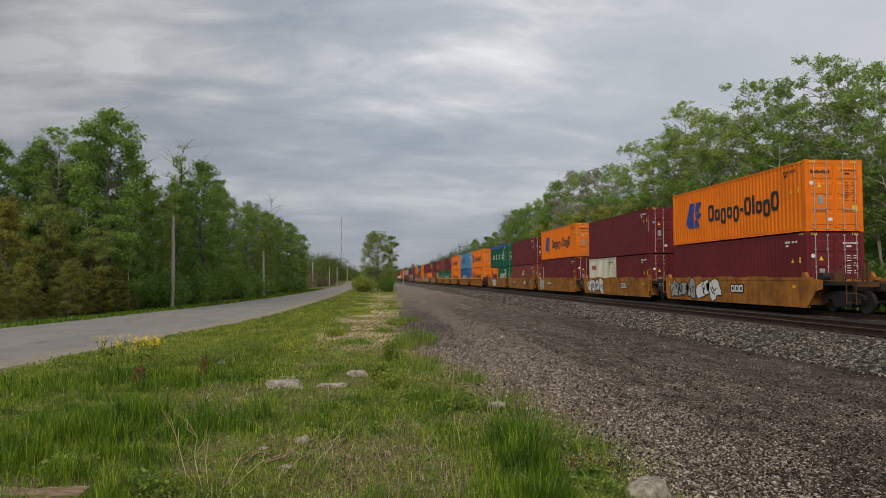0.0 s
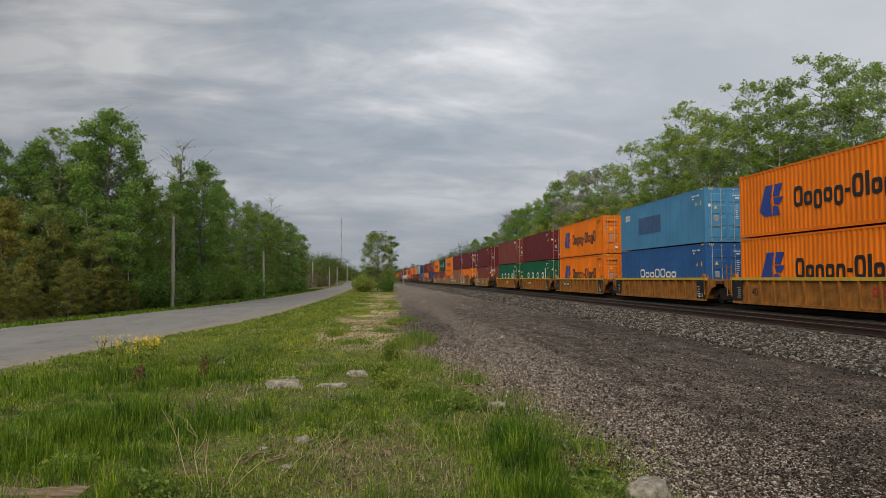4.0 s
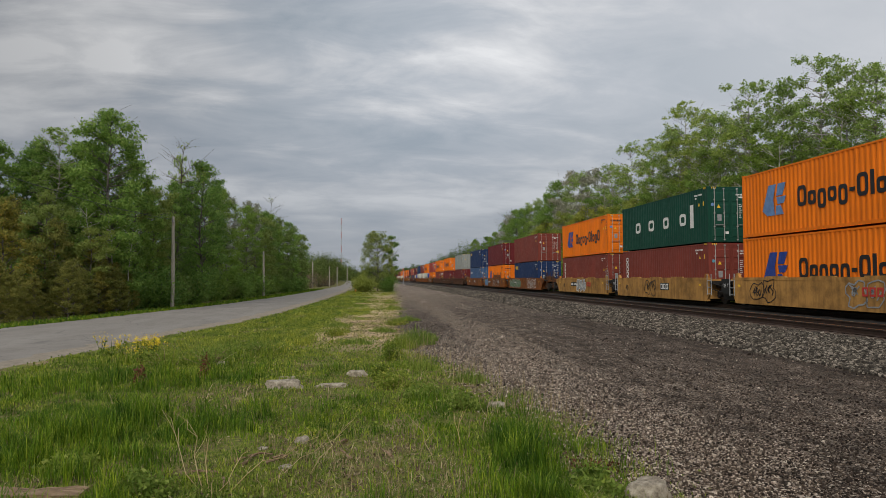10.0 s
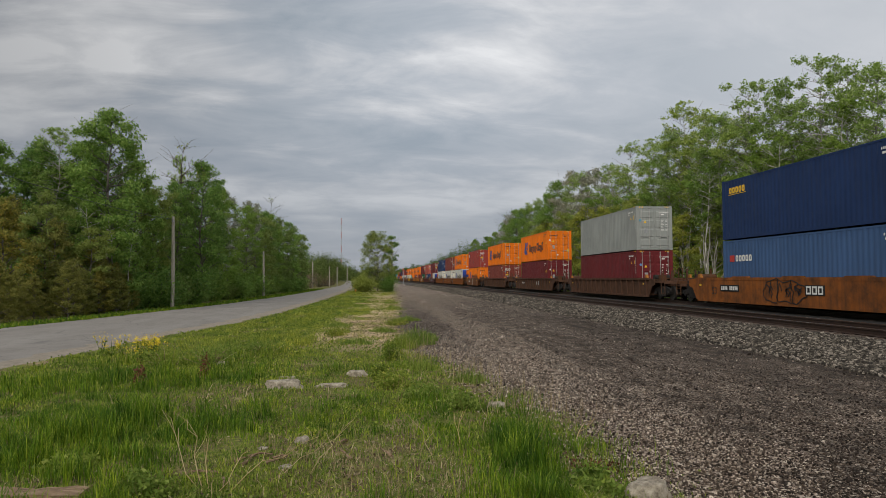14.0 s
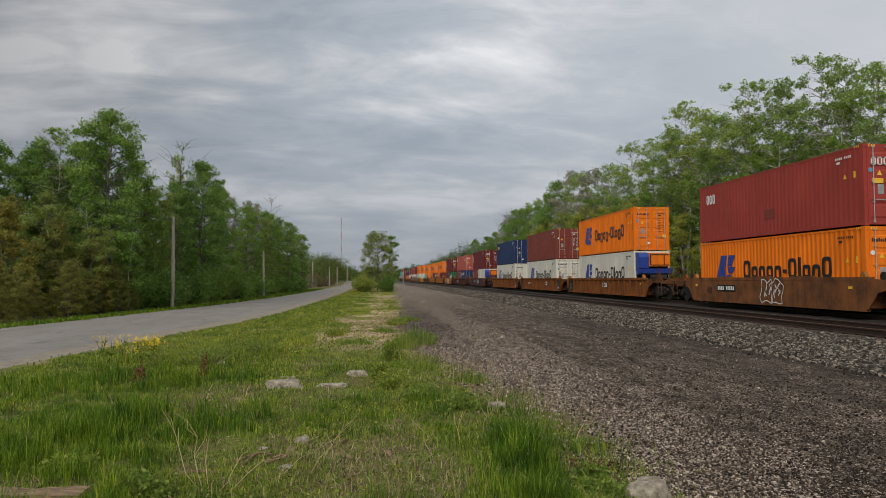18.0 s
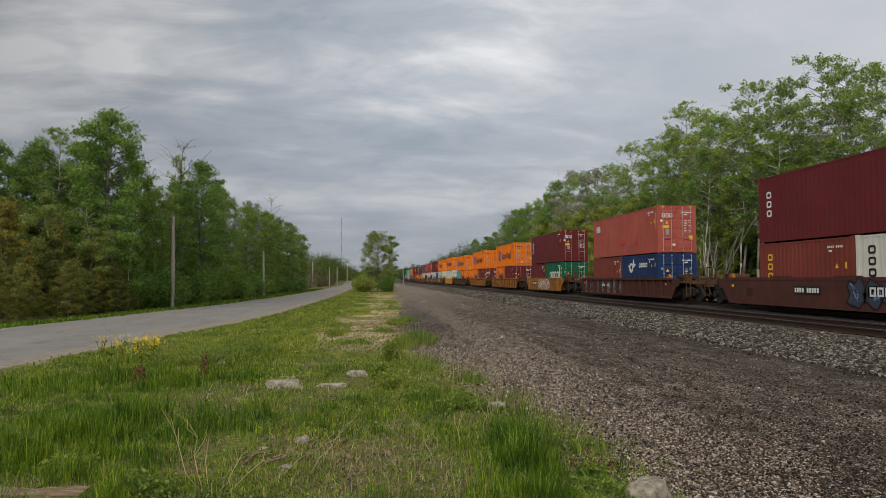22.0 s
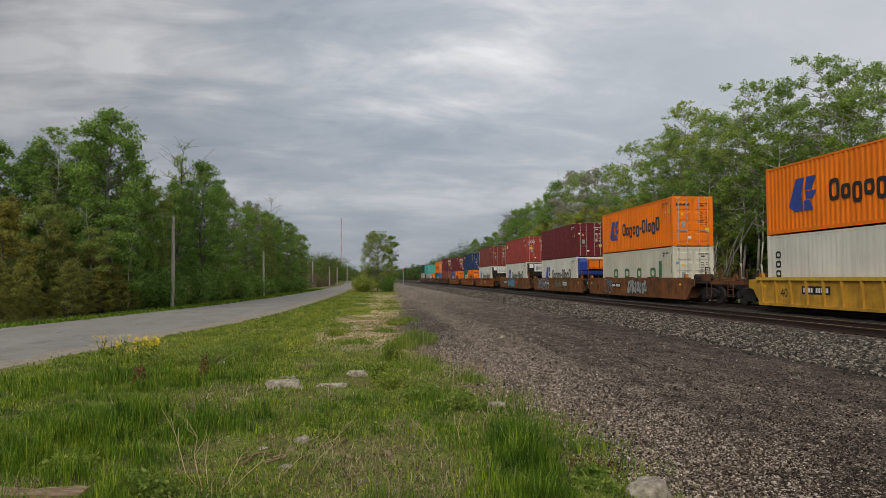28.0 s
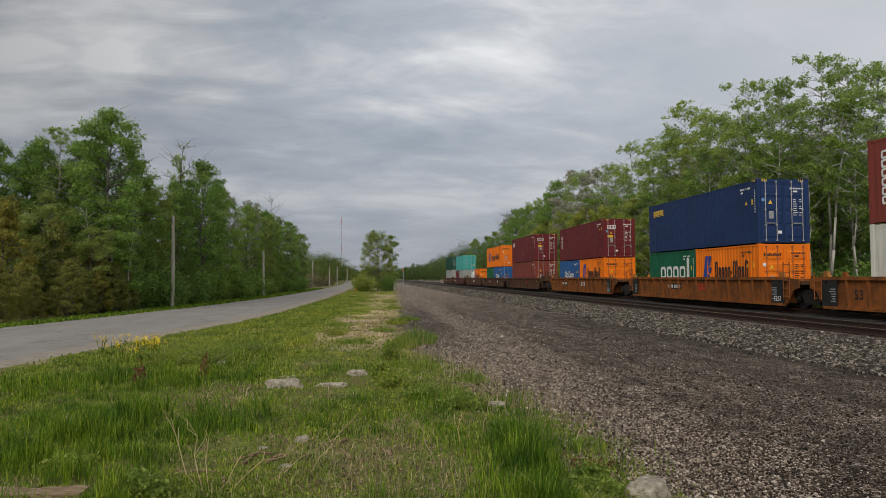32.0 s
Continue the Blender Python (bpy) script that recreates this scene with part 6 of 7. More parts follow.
def build_woods():
    r = random.Random(21)
    tall = [tree_proto("tree", 31 + i, 15.0, 2.2, 9500, 0.12, low=0.30, mat=M_LEAF_R, barkm=M_BARK_PALE, bare=0.24, limbs=44, puff=0.80, stout=0.006, crown="vase", tufts=11, knot=0.15, flat=1.15) for i in range(4)]
    thin = [tree_proto("tree", 51 + i, 15.0, 2.0, 6000, 0.12, low=0.46, mat=M_LEAF_R, barkm=M_BARK_PALE, bare=0.30, limbs=34, puff=0.75, stout=0.006, crown="vase", tufts=9, knot=0.12, flat=1.2) for i in range(3)]
    full = [tree_proto("tree", 61 + i, 12.0, 2.5, 17000, 0.13, low=0.05, mat=M_LEAF_D, barkm=M_BARK, bare=0.04, limbs=52, puff=0.75, crown="dome", tufts=8, knot=0.21) for i in range(4)]
    young = [tree_proto("tree", 71 + i, 9.0, 2.3, 10000, 0.13, low=0.06, mat=M_LEAF_L, barkm=M_BARK, bare=0.10, limbs=32, puff=0.65, crown="dome", tufts=8, knot=0.20) for i in range(2)]
    bronze = [tree_proto("tree", 81, 6.5, 1.9, 10000, 0.12, low=0.05, mat=M_LEAF_B, barkm=M_BARK, bare=0.05, limbs=40, puff=0.50, crown="cone", tufts=8, knot=0.16)]
    pale = [tree_proto("tree", 85, 12.0, 2.8, 8000, 0.16, low=0.25, mat=M_LEAF_P, barkm=M_BARK_PALE, bare=0.2, limbs=30, puff=0.8, crown="vase", tufts=9, knot=0.2)]
    dead = [tree_proto("bare_tree", 91, 12.0, 2.2, 160, 0.14, low=0.35, mat=M_LEAF_L, barkm=M_BARK, bare=0.9, limbs=24, puff=0.7, crown="open")]
    birch = [tree_proto("pale_tree", 95 + i, 11.0, 1.5, 1500, 0.13, low=0.50, mat=M_LEAF, barkm=M_BIRCH, bare=0.5, limbs=15, puff=0.6, stout=0.006, lean=0.10, crown="open", tufts=7, knot=0.16) for i in range(3)]
    shrub = [bush_proto("shrub", 101 + i, 1.7, 2.2, 3200, 0.13, m) for i, m in enumerate((M_LEAF_D, M_LEAF, M_LEAF_L))]
    # left of the road: a dense edge that follows the lane
    GL = "trees beside the lane"
    LEFT = [  # x, y, kind, height, girth
        (-23.0, 44, full, 10.7, 1.0), (-25.5, 47, tall, 11.4, 1.0), (-21.0, 45.5, full, 11.0, 0.9), (-22.0, 47.5, full, 10.8, 0.9), (-19.9, 44.5, thin, 11.6, 1.0), (-18.7, 46.5, full, 11.2, 0.8), (-16.2, 44, full, 12.7, 1.0), (-17.3, 46.5, full, 12.0, 0.85),
        (-16.0, 48, full, 10.2, 0.8), (-15.6, 50.5, young, 8.6, 0.8), (-15.2, 54, full, 9.6, 0.8), (-15.4, 55.5, dead, 13.3, 1.0), (-15.75, 56.5, thin, 12.1, 0.45), (-14.2, 57.5, full, 11.9, 0.9), (-15.8, 60, full, 9.8, 0.8),
        (-14.9, 62, full, 12.0, 0.8), (-14.5, 66.5, full, 10.8, 0.9), (-15.2, 71, pale, 11.0, 0.7), (-13.9, 77, full, 10.2, 0.9), (-14.4, 80, pale, 11.0, 0.7), (-14.1, 84, young, 10.6, 1.0), (-13.8, 89, full, 10.8, 0.9), (-13.6, 95, dead, 13.6, 1.0), (-13.5, 92, full, 10.6, 0.9),
        (-13.4, 98, young, 10.6, 0.9), (-13.1, 105, full, 10.8, 0.9), (-12.9, 112, young, 10.4, 1.0), (-12.6, 119, full, 9.6, 0.9), (-19.6, 62, full, 10.0, 1.0), (-19.6, 72, full, 10.4, 1.0), (-18.6, 84, tall, 10.5, 1.0), (-17.6, 98, full, 10.8, 1.0),
        (-22.5, 53, full, 10.4, 1.0), (-28.5, 52, full, 11.0, 1.0), (-26, 58, full, 11, 1.0), (-31, 58, full, 11.0, 1.0), (-23, 66, full, 10.4, 1.0), (-17.1, 110, tall, 9.5, 1.0),
        (-18.3, 40.5, young, 7.0, 1.0), (-15.9, 40.6, young, 5.0, 1.0), (-30, 50, full, 10.6, 1.0)]
    tallness = {id(k): h for k, h in ((tall, 15.0), (thin, 15.0), (full, 12.0), (young, 9.0), (pale, 12.0), (dead, 12.0))}
    for i, (x, y, kind, h, girth) in enumerate(LEFT):
        lab = "leafless grey tree standing among leafy ones" if kind is dead else "leafy green tree at the edge of a lane"
        plant(kind[i % len(kind)], x, y, h / tallness[id(kind)], r.uniform(0, 360), lab, GL, sway=0.35 if y < 70 else 0.0, girth=girth)
    for x, y, h in ((-18.6, 36.5, 6.0), (-17.4, 39.5, 5.4), (-20.5, 41, 6.8), (-16.4, 42.0, 4.4), (-19.8, 37.6, 3.4), (-16.9, 38.4, 3.0), (-15.4, 41.2, 3.1), (-18.0, 35.2, 2.6)):
        plant(bronze[0], x, y, h / 6.5, r.uniform(0, 360), "bronze-leaved small tree beside the asphalt lane", GL)
    for i in range(40):
        y = 30 + 92 * (i / 40) ** 1.1
        x = float(np.interp(y, *ROAD_FAR)) - r.uniform(2.6, 4.2)
        if y < 44:
            continue
        plant(shrub[i % 3 if i % 4 else 0], x, y + r.uniform(-0.8, 0.8), r.uniform(0.55, 1.2) * (0.6 if y < 46 else 1.0), r.uniform(0, 360), "green shrub at the foot of roadside trees", "shrubs along the lane", "shrub")
    for i in range(12):
        y = 30.5 + 1.2 * i
        plant(bronze[0], float(np.interp(y, *ROAD_FAR)) - r.uniform(2.2, 3.2), y, r.uniform(0.32, 0.5), r.uniform(0, 360), "low bronze-green shrub beside the lane", "shrubs along the lane", "shrub")
    for x, y, k in ((-16.7, 42.6, 0.62), (-15.6, 43.0, 0.60), (-14.9, 43.4, 0.5)):
        plant(birch[0], x, y, k, r.uniform(0, 360), "slender pale-barked tree at the lane's edge", GL)
    for x, y, k in ((-19.0, 40.0, 1.2), (-21.0, 42.5, 1.4), (-17.6, 42.0, 1.1), (-23.5, 41.5, 1.5), (-16.2, 45.5, 1.2), (-25.5, 44.0, 1.5), (-14.9, 47.5, 1.0), (-20.0, 45.0, 1.3)):
        plant(shrub[0], x, y, k, r.uniform(0, 360), "dark green shrub under roadside trees", "shrubs along the lane", "shrub")
    # right of the railway: tall open wood with pale limbs
    GR = "trees behind the railway"
    RIGHT = ((27.5, tall, 11.8), (31.0, tall, 12.8), (34.2, tall, 13.6), (36.9, thin, 14.6), (39.4, thin, 15.8), (42.3, tall, 13.9), (44.2, thin, 15.6), (46.4, thin, 16.3), (48.8, tall, 14.8), (51.5, tall, 15.3),
             (54.2, tall, 16.1), (58.0, thin, 17.6), (58.9, tall, 16.0), (62.0, tall, 15.0), (66.0, thin, 15.9), (70.6, tall, 16.6), (76.0, tall, 15.6), (82.0, pale, 15.6), (88.0, tall, 16.2), (94.0, pale, 17.2),
             (100.0, full, 17.0), (106.0, full, 15.8), (112.0, tall, 15.3), (118.0, full, 15.0), (124.0, full, 15.2), (130.0, full, 15.6), (137.0, pale, 15.0), (144.0, full, 14.2), (154.0, full, 12.8), (168.0, full, 12.6), (184.0, full, 12.8))
    for i, (y, kind, h) in enumerate(RIGHT):
        plant(kind[i % len(kind)], 27.5 + r.uniform(-0.3, 0.3), y, h / tallness[id(kind)], r.uniform(0, 360), "tall open-crowned tree with pale limbs", GR, sway=0.3 if y < 62 else 0.0, girth=0.95 if kind is thin else 1.05 if kind is tall else 0.85)
        back = (tall, young, full, tall)[i % 4]
        plant(back[i % len(back)], 30.8 + r.uniform(-0.8, 1.5), y + 1.9, 0.80 * h / tallness[id(back)], r.uniform(0, 360), "leafy green tree in a dense wood", GR, girth=1.1)
        if i % 4 == 1:
            deep = (young, full, tall)[i % 3]
            plant(deep[i % len(deep)], 34.5 + r.uniform(-1.0, 2.5), y + 0.6, r.uniform(0.75, 0.9), r.uniform(0, 360), "leafy green tree in a dense wood", GR)
    light = tree_proto("tree", 77, 9.0, 2.4, 10000, 0.13, low=0.10, mat=M_LEAF_Y, barkm=M_BARK_PALE, bare=0.08, limbs=34, puff=0.7, crown="dome", tufts=8, knot=0.2)
    for x, y, h in ((25.4, 61.0, 8.4), (25.9, 66.5, 10.2), (25.5, 73.0, 10.0), (25.8, 81.0, 11.0), (25.6, 90.0, 11.0), (25.9, 55.5, 7.5), (26.4, 51.0, 6.5), (25.9, 101.0, 11.0)):
        plant(light, x, y, h / 9.0, r.uniform(0, 360), "young yellow-green tree at the wood's edge", GR)
    for i in range(22):
        y = 29 + 62 * (i / 22) ** 1.2
        plant(birch[i % 3], 25.9 + r.uniform(-0.5, 1.0), y + r.uniform(-0.6, 0.6), r.uniform(0.75, 1.15), r.uniform(0, 360), "slender pale-barked tree at the wood's edge", GR)
    for i in range(34):
        y = 24 + 105 * (i / 34) ** 1.25
        plant(shrub[(i * 7) % 3 if y > 60 else 0], (25.3 if y > 60 else 26.6) + r.uniform(-0.5, 1.6), y, r.uniform(0.8, 1.9) * (1.0 if y > 60 else 0.7), r.uniform(0, 360), "dense green undergrowth shrub beside the trackbed", "undergrowth", "shrub")
    plant(dead[0], 29.5, 152, 1.45, 40, "leafless grey tree above the wood", GR)
    brush = bush_proto("shrub", 151, 1.5, 3.0, 900, 0.10, leaf_material("brown_twig_leaves", (0.10, 0.075, 0.045), (0.19, 0.15, 0.09), (0.28, 0.25, 0.14), 0.3), M_BARK)
    for i in range(26):
        y = 128 + 75 * (i / 26) ** 1.1
        plant(brush, float(np.interp(y, *ROAD_FAR)) - r.uniform(2.6, 6.5), y + r.uniform(-1.5, 1.5), r.uniform(0.8, 1.5), r.uniform(0, 360), "leafless brown brush beside the far lane", "shrubs along the lane", "shrub")
    # fallen pale stems leaning out of the wood
    for k, (x, y, e) in enumerate(((25.4, 50.2, (-0.8, -2.0, 5.6)), (25.6, 50.6, (-0.9, -1.2, 5.0)), (25.3, 49.8, (-0.6, -2.6, 4.6)), (25.6, 49.6, (-1.0, -7.4, 5.7)), (25.7, 50.0, (-1.1, -6.2, 5.2)), (26.6, 54, (-1.2, -3.2, 6.0)))):
        s = Shape()
        limb(s, (0, 0, 0), e, 0.085, 0.03, r, 4, 0.1, 5)
        limb(s, Vector(e) * 0.5, Vector(e) * 0.8 + Vector((0, 0.9, 0.3)), 0.03, 0.01, r, 2, 0.1, 4)
        o = new("fallen_branch", s.mesh("fallen_branch"))
        o.data.materials.append(M_BIRCH)
        o.location = (x, y, -0.05)
        tagged(o, "bare pale branch leaning out of the undergrowth", "branch", "fallen branches")
    # the lone tree and its bush between lane and railway
    plant(tree_proto("tree", 131, 9.0, 2.9, 13000, 0.13, low=0.02, mat=M_LEAF_L, barkm=M_BARK, bare=0.15, limbs=110, puff=0.5, crown="thicket", tufts=6, knot=0.22, flat=1.4), 0.55, 101, 0.98, 20, "lone young tree between the lane and the railway", "", sway=0.3)
    plant(tree_proto("tree", 137, 8.0, 1.5, 2600, 0.15, low=0.15, mat=M_LEAF_D, barkm=M_BARK, bare=0.3, limbs=26, puff=0.45, crown="vase", tufts=6, knot=0.15), 2.7, 104, 1.08, 70, "slender half-bare tree beside the gravel", "")
    plant(bush_proto("shrub", 141, 1.5, 2.2, 5000, 0.16, M_LEAF_Y), -1.4, 95.0, 1.0, 0, "rounded light-green bush at the end of the verge", "", "shrub")
    plant(shrub[0], 1.9, 99, 1.0, 50, "dark shrub beneath the lone tree", "", "shrub")


build_woods()
for proto in PROTOS:
    if proto.name not in USED:
        for o in (*proto.children_recursive, proto):
            bpy.data.objects.remove(o)


def far_woods(name, spots, leaf, mat, label, seed):
    """Distant wood edges: heaps of leaf sprays over hidden stems, one sheet of stuff."""
    g = np.random.default_rng(seed)
    vs, sizes, ways = [], [], []
    for x, y, h, w in spots:
        n = int(np.clip(420000 / max(y, 150), 700, 2200)) if leaf < 1 else 500
        k = 26
        c = g.standard_normal((k, 3))
        c /= np.linalg.norm(c, axis=1)[:, None]
        c = c * g.uniform(0.55, 1.0, (k, 1)) * np.array([w, w, h * 0.44])
        j = g.integers(0, k, n)
        off = np.clip(g.standard_normal((n, 3)), -1.3, 1.3) * np.array([0.26 * w, 0.26 * w, 0.14 * w + 0.02 * h])
        p = c[j] + off + np.array([x, y, h * 0.50])
        p[:, 2] = np.abs(p[:, 2])
        vs.append(p)
        ways.append(c[j] / w + 1.2 * off / w + np.array([0, 0, 0.5]) + 0.4 * g.standard_normal((n, 3)))
        sizes.append(np.full(n, 0.42 * leaf * (0.0030 * max(y, 120) if leaf < 1 else 1.4)))
    pos = np.concatenate(vs)
    ob = new(name, leaf_mesh(name, pos, np.concatenate(sizes), g, mat, True, np.concatenate(ways)))
    return tagged(ob, label, "woods", kind="stuff")


def build_far():
    r = random.Random(5)
    right = []
    for i in range(150):
        y = 140 + 620 * (i / 150) ** 1.5
        right.append((28 + r.uniform(-2, 14), y + r.uniform(-4, 4), r.uniform(9, 15.5) * (1 if y < 420 else 0.9), r.uniform(2.4, 4.6)))
    far_woods("distant_woods", right, 0.95, M_LEAF_F, "distant green wood beside the railway", 3)
    left = []
    for i in range(120):
        y = 128 + 420 * (i / 120) ** 1.4
        left.append((-13.5 - r.uniform(0, 26) - 0.02 * y, y, r.uniform(6.0, 10.5), r.uniform(2.2, 4.0)))
    for i in range(70):
        y = r.uniform(150, 450)
        left.append((float(np.interp(y, *ROAD_FAR)) - 3.0 - r.uniform(0, 12), y, r.uniform(7.0, 10.0) + 0.012 * (y - 150), r.uniform(2.0, 3.6)))
    for i in range(90):
        y = 330 + 560 * r.random()
        left.append((r.uniform(-60, -8) - 0.03 * y + 0.03 * 330, y, r.uniform(9, 15), r.uniform(3, 6)))
    far_woods("distant_woods", left, 0.85, M_LEAF_F, "distant pale-green wood beyond the lane", 4)
    ends = [(r.uniform(-420, 900), r.uniform(1100, 1700), r.uniform(12, 22), r.uniform(14, 26)) for i in range(160)]
    ends += [(r.uniform(-14, 9), r.uniform(900, 1150), r.uniform(12, 20), r.uniform(5, 9)) for i in range(16)]
    far_woods("distant_woods", ends, 3.2, M_LEAF_F, "dark line of woods on the horizon", 6)
    # side masses close the view beyond both wood edges
    deep = []
    for i in range(105):
        deep.append((r.uniform(-75, -24), r.uniform(50, 190), r.uniform(6.5, 9.0), r.uniform(2.5, 4.0)))
        deep.append((r.uniform(35, 70), r.uniform(22, 190), r.uniform(8, 11.0), r.uniform(2.5, 4.5)))
    for i in range(46):
        deep.append((r.uniform(31.5, 40), r.uniform(22, 78), r.uniform(9, 12.0), r.uniform(2.4, 3.6)))
    far_woods("wood_interior", deep, 0.99, M_LEAF_D, "dense dark foliage deep inside the woods", 8)


build_far()

M_POLE = bark("weathered_pole_timber", (0.25, 0.225, 0.185), (0.46, 0.42, 0.36))
M_WIRE = plain("dark_wire", (0.03, 0.03, 0.03), 0.6)


def build_poles():
    poles = [(-13.4, 47.4, 6.1, 0.115), (-11.95, 76.0, 4.9, 0.12), (-17.3, 163, 6.6, 0.13)]
    for x, y, h, rad in poles:
        s = Shape()
        for k in range(4):
            s.tube((0.02 * math.sin(k), 0, -0.3 + (h + 0.3) * k / 4), (0.02 * math.sin(k + 1), 0, -0.3 + (h + 0.3) * (k + 1) / 4), rad * (1.1 - 0.08 * k), rad * (1.1 - 0.08 * (k + 1)), 16)
        o = empty("utility_pole", x, y, 0)
        part("pole", s, M_POLE, o)
        part("bracket", Shape().box(-0.05, -0.2, h - 0.35, 0.05, 0.2, h - 0.28).tube((0, -0.17, h - 0.28), (0, -0.17, h - 0.15), 0.03).tube((0, 0.17, h - 0.28), (0, 0.17, h - 0.15), 0.03), M_GREYP, o, "insulator bracket")
        tagged(o, "plain weathered timber utility pole beside the lane", "utility pole", "poles beside the lane")
    ends = [(-11.5, 5.0, 6.1)] + [(x, y, h - 0.2) for x, y, h, _ in poles]
    for (x0, y0, h0), (x1, y1, h1) in zip(ends, ends[1:]):
        s = Shape()
        for k in range(8):
            a, b = k / 8, (k + 1) / 8
            q = [(x0 + (x1 - x0) * t, y0 + (y1 - y0) * t, h0 + (h1 - h0) * t - 2.4 * t * (1 - t)) for t in (a, b)]
            s.tube(q[0], q[1], 0.012, n=4)
        o = new("overhead_wire", s.mesh("overhead_wire"))
        o.data.materials.append(M_WIRE)
        tagged(o, "thin dark overhead wire sagging between poles", "wire", "overhead wires")
    for x, y, h in ((-10.4, 162, 4.7), (-9.9, 186, 5.0), (-7.9, 203, 5.0), (-13.2, 150, 5.6)):
        o = empty("fence_post", x, y, 0)
        part("post", Shape().tube((0, 0, -0.2), (0, 0, h), 0.13, 0.11, 7), M_POLE, o)
        tagged(o, "pale timber post standing beside the lane", "post", "posts beside the lane")
    # lattice mast on the horizon, red and white
    # distance haze is mixed into this red, which is paler than the paint
    M_MAST_RED = plain("faded_red_paint", (0.42, 0.16, 0.13), 0.6)
    mast = empty("radio_mast", -47.5, 1000, 0)
    tagged(mast, "tall red and white lattice radio mast", "radio mast")
    for k in range(9):
        s = Shape()
        z0, z1 = 10 * k, 10 * (k + 1)
        for i in range(3):
            a, b = 2.094 * i, 2.094 * (i + 1)
            p = [(0.75 * math.cos(a), 0.75 * math.sin(a)), (0.75 * math.cos(b), 0.75 * math.sin(b))]
            s.tube((*p[0], z0), (*p[0], z1), 0.2, n=4)
            for j in range(4):
                s.tube((*p[j % 2], z0 + 2.5 * j), (*p[(j + 1) % 2], z0 + 2.5 * (j + 1)), 0.09, n=4)
        part("mast_section", s, M_MAST_RED if k % 2 == 0 else M_SILVER, mast)
    # trackside signal and hut far down the line
    M_SIGHEAD = plain("faded_orange_paint", (0.42, 0.12, 0.07), 0.6)
    sg = empty("railway_signal", 9.5, 226, 0)
    tagged(sg, "distant trackside signal mast with a red-orange head", "railway signal")
    part("mast", Shape().tube((0, 0, 0), (0, 0, 5.2), 0.12, n=8), M_GREYP, sg)
    part("signal_head", Shape().box(-0.22, -0.2, 4.3, 0.22, 0.2, 5.2), M_SIGHEAD, sg, "orange-red signal head")
    M_HUT = plain("weathered_pale_paint", (0.42, 0.42, 0.40), 0.7)
    hut = empty("relay_hut", 6.0, 226, 0)
    tagged(hut, "small white equipment hut beside the railway", "hut")
    part("body", Shape().box(-0.45, -0.5, 0, 0.45, 0.5, 1.6), M_HUT, hut)
    part("roof", Shape().prism_y([(-0.52, 1.6), (0.52, 1.6), (0, 1.8)], -0.55, 0.55), M_GREYP, hut)
    st = empty("marker_stake", -2.6, 97.5, 0)
    tagged(st, "short orange marker stake in the grass", "stake")
    part("stake", Shape().box(-0.09, -0.05, 0, 0.09, 0.05, 1.0).box(-0.2, -0.06, 0.55, 0.2, 0.06, 1.0), PAINT["orange"], st)


build_poles()


# ---- verge: grass, weeds, rocks, timber ----
def blade_mesh(name, x, y, h, w, mat, seed, bend=0.45):
    g = np.random.default_rng(seed)
    n = len(x)
    a = g.uniform(0, 6.283, n)
    d = np.stack([np.cos(a), np.sin(a)], -1)
    s = np.stack([-d[:, 1], d[:, 0]], -1)
    lean = h * g.uniform(0.1, bend, n)
    base = np.stack([x, y, ground_z(x, y) - 0.01], -1)
    v = np.zeros((n, 5, 3))
    v[:, 0] = base
    v[:, 1] = base
    v[:, 0, :2] += s * (w * 0.5)[:, None]
    v[:, 1, :2] -= s * (w * 0.5)[:, None]
    mid = base.copy()
    mid[:, :2] += d * (lean * 0.3)[:, None]
    mid[:, 2] += h * 0.6
    v[:, 2] = mid
    v[:, 3] = mid
    v[:, 2, :2] += s * (w * 0.4)[:, None]
    v[:, 3, :2] -= s * (w * 0.4)[:, None]
    v[:, 4] = base
    v[:, 4, :2] += d * lean[:, None]
    v[:, 4, 2] += h * g.uniform(0.86, 1.0, n)
    f = (np.array([(0, 1, 2), (1, 3, 2), (2, 3, 4)])[None] + 5 * np.arange(n)[:, None, None]).reshape(-1, 3)
    return mesh_from(name, v.reshape(-1, 3), f, mat)


def value_noise(x, y, s, seed):
    g = np.random.default_rng(seed)
    t = 0
    for k in range(5):
        a, p = g.uniform(0, 6.283), g.uniform(0, 6.283)
        q = s * g.uniform(0.6, 1.8)
        t = t + np.sin(q * (x * math.cos(a) + y * math.sin(a)) + p)
    return 0.5 + t / 6.0


def verge_points(n, seed, y_pow=1.7, y1=70.0, y0=5.0):
    g = np.random.default_rng(seed)
    y = y0 + (y1 - y0) * g.random(n) ** y_pow
    lo = np.maximum(-0.62 * y, np.interp(y, *ROAD_NEAR) + 0.70 + 0.5 * g.random(n))
    hi = verge_edge(y) + 0.08 + 0.45 * g.standard_normal(n) * 0.6
    x = lo + (hi - lo) * g.random(n)
    return x, y, g


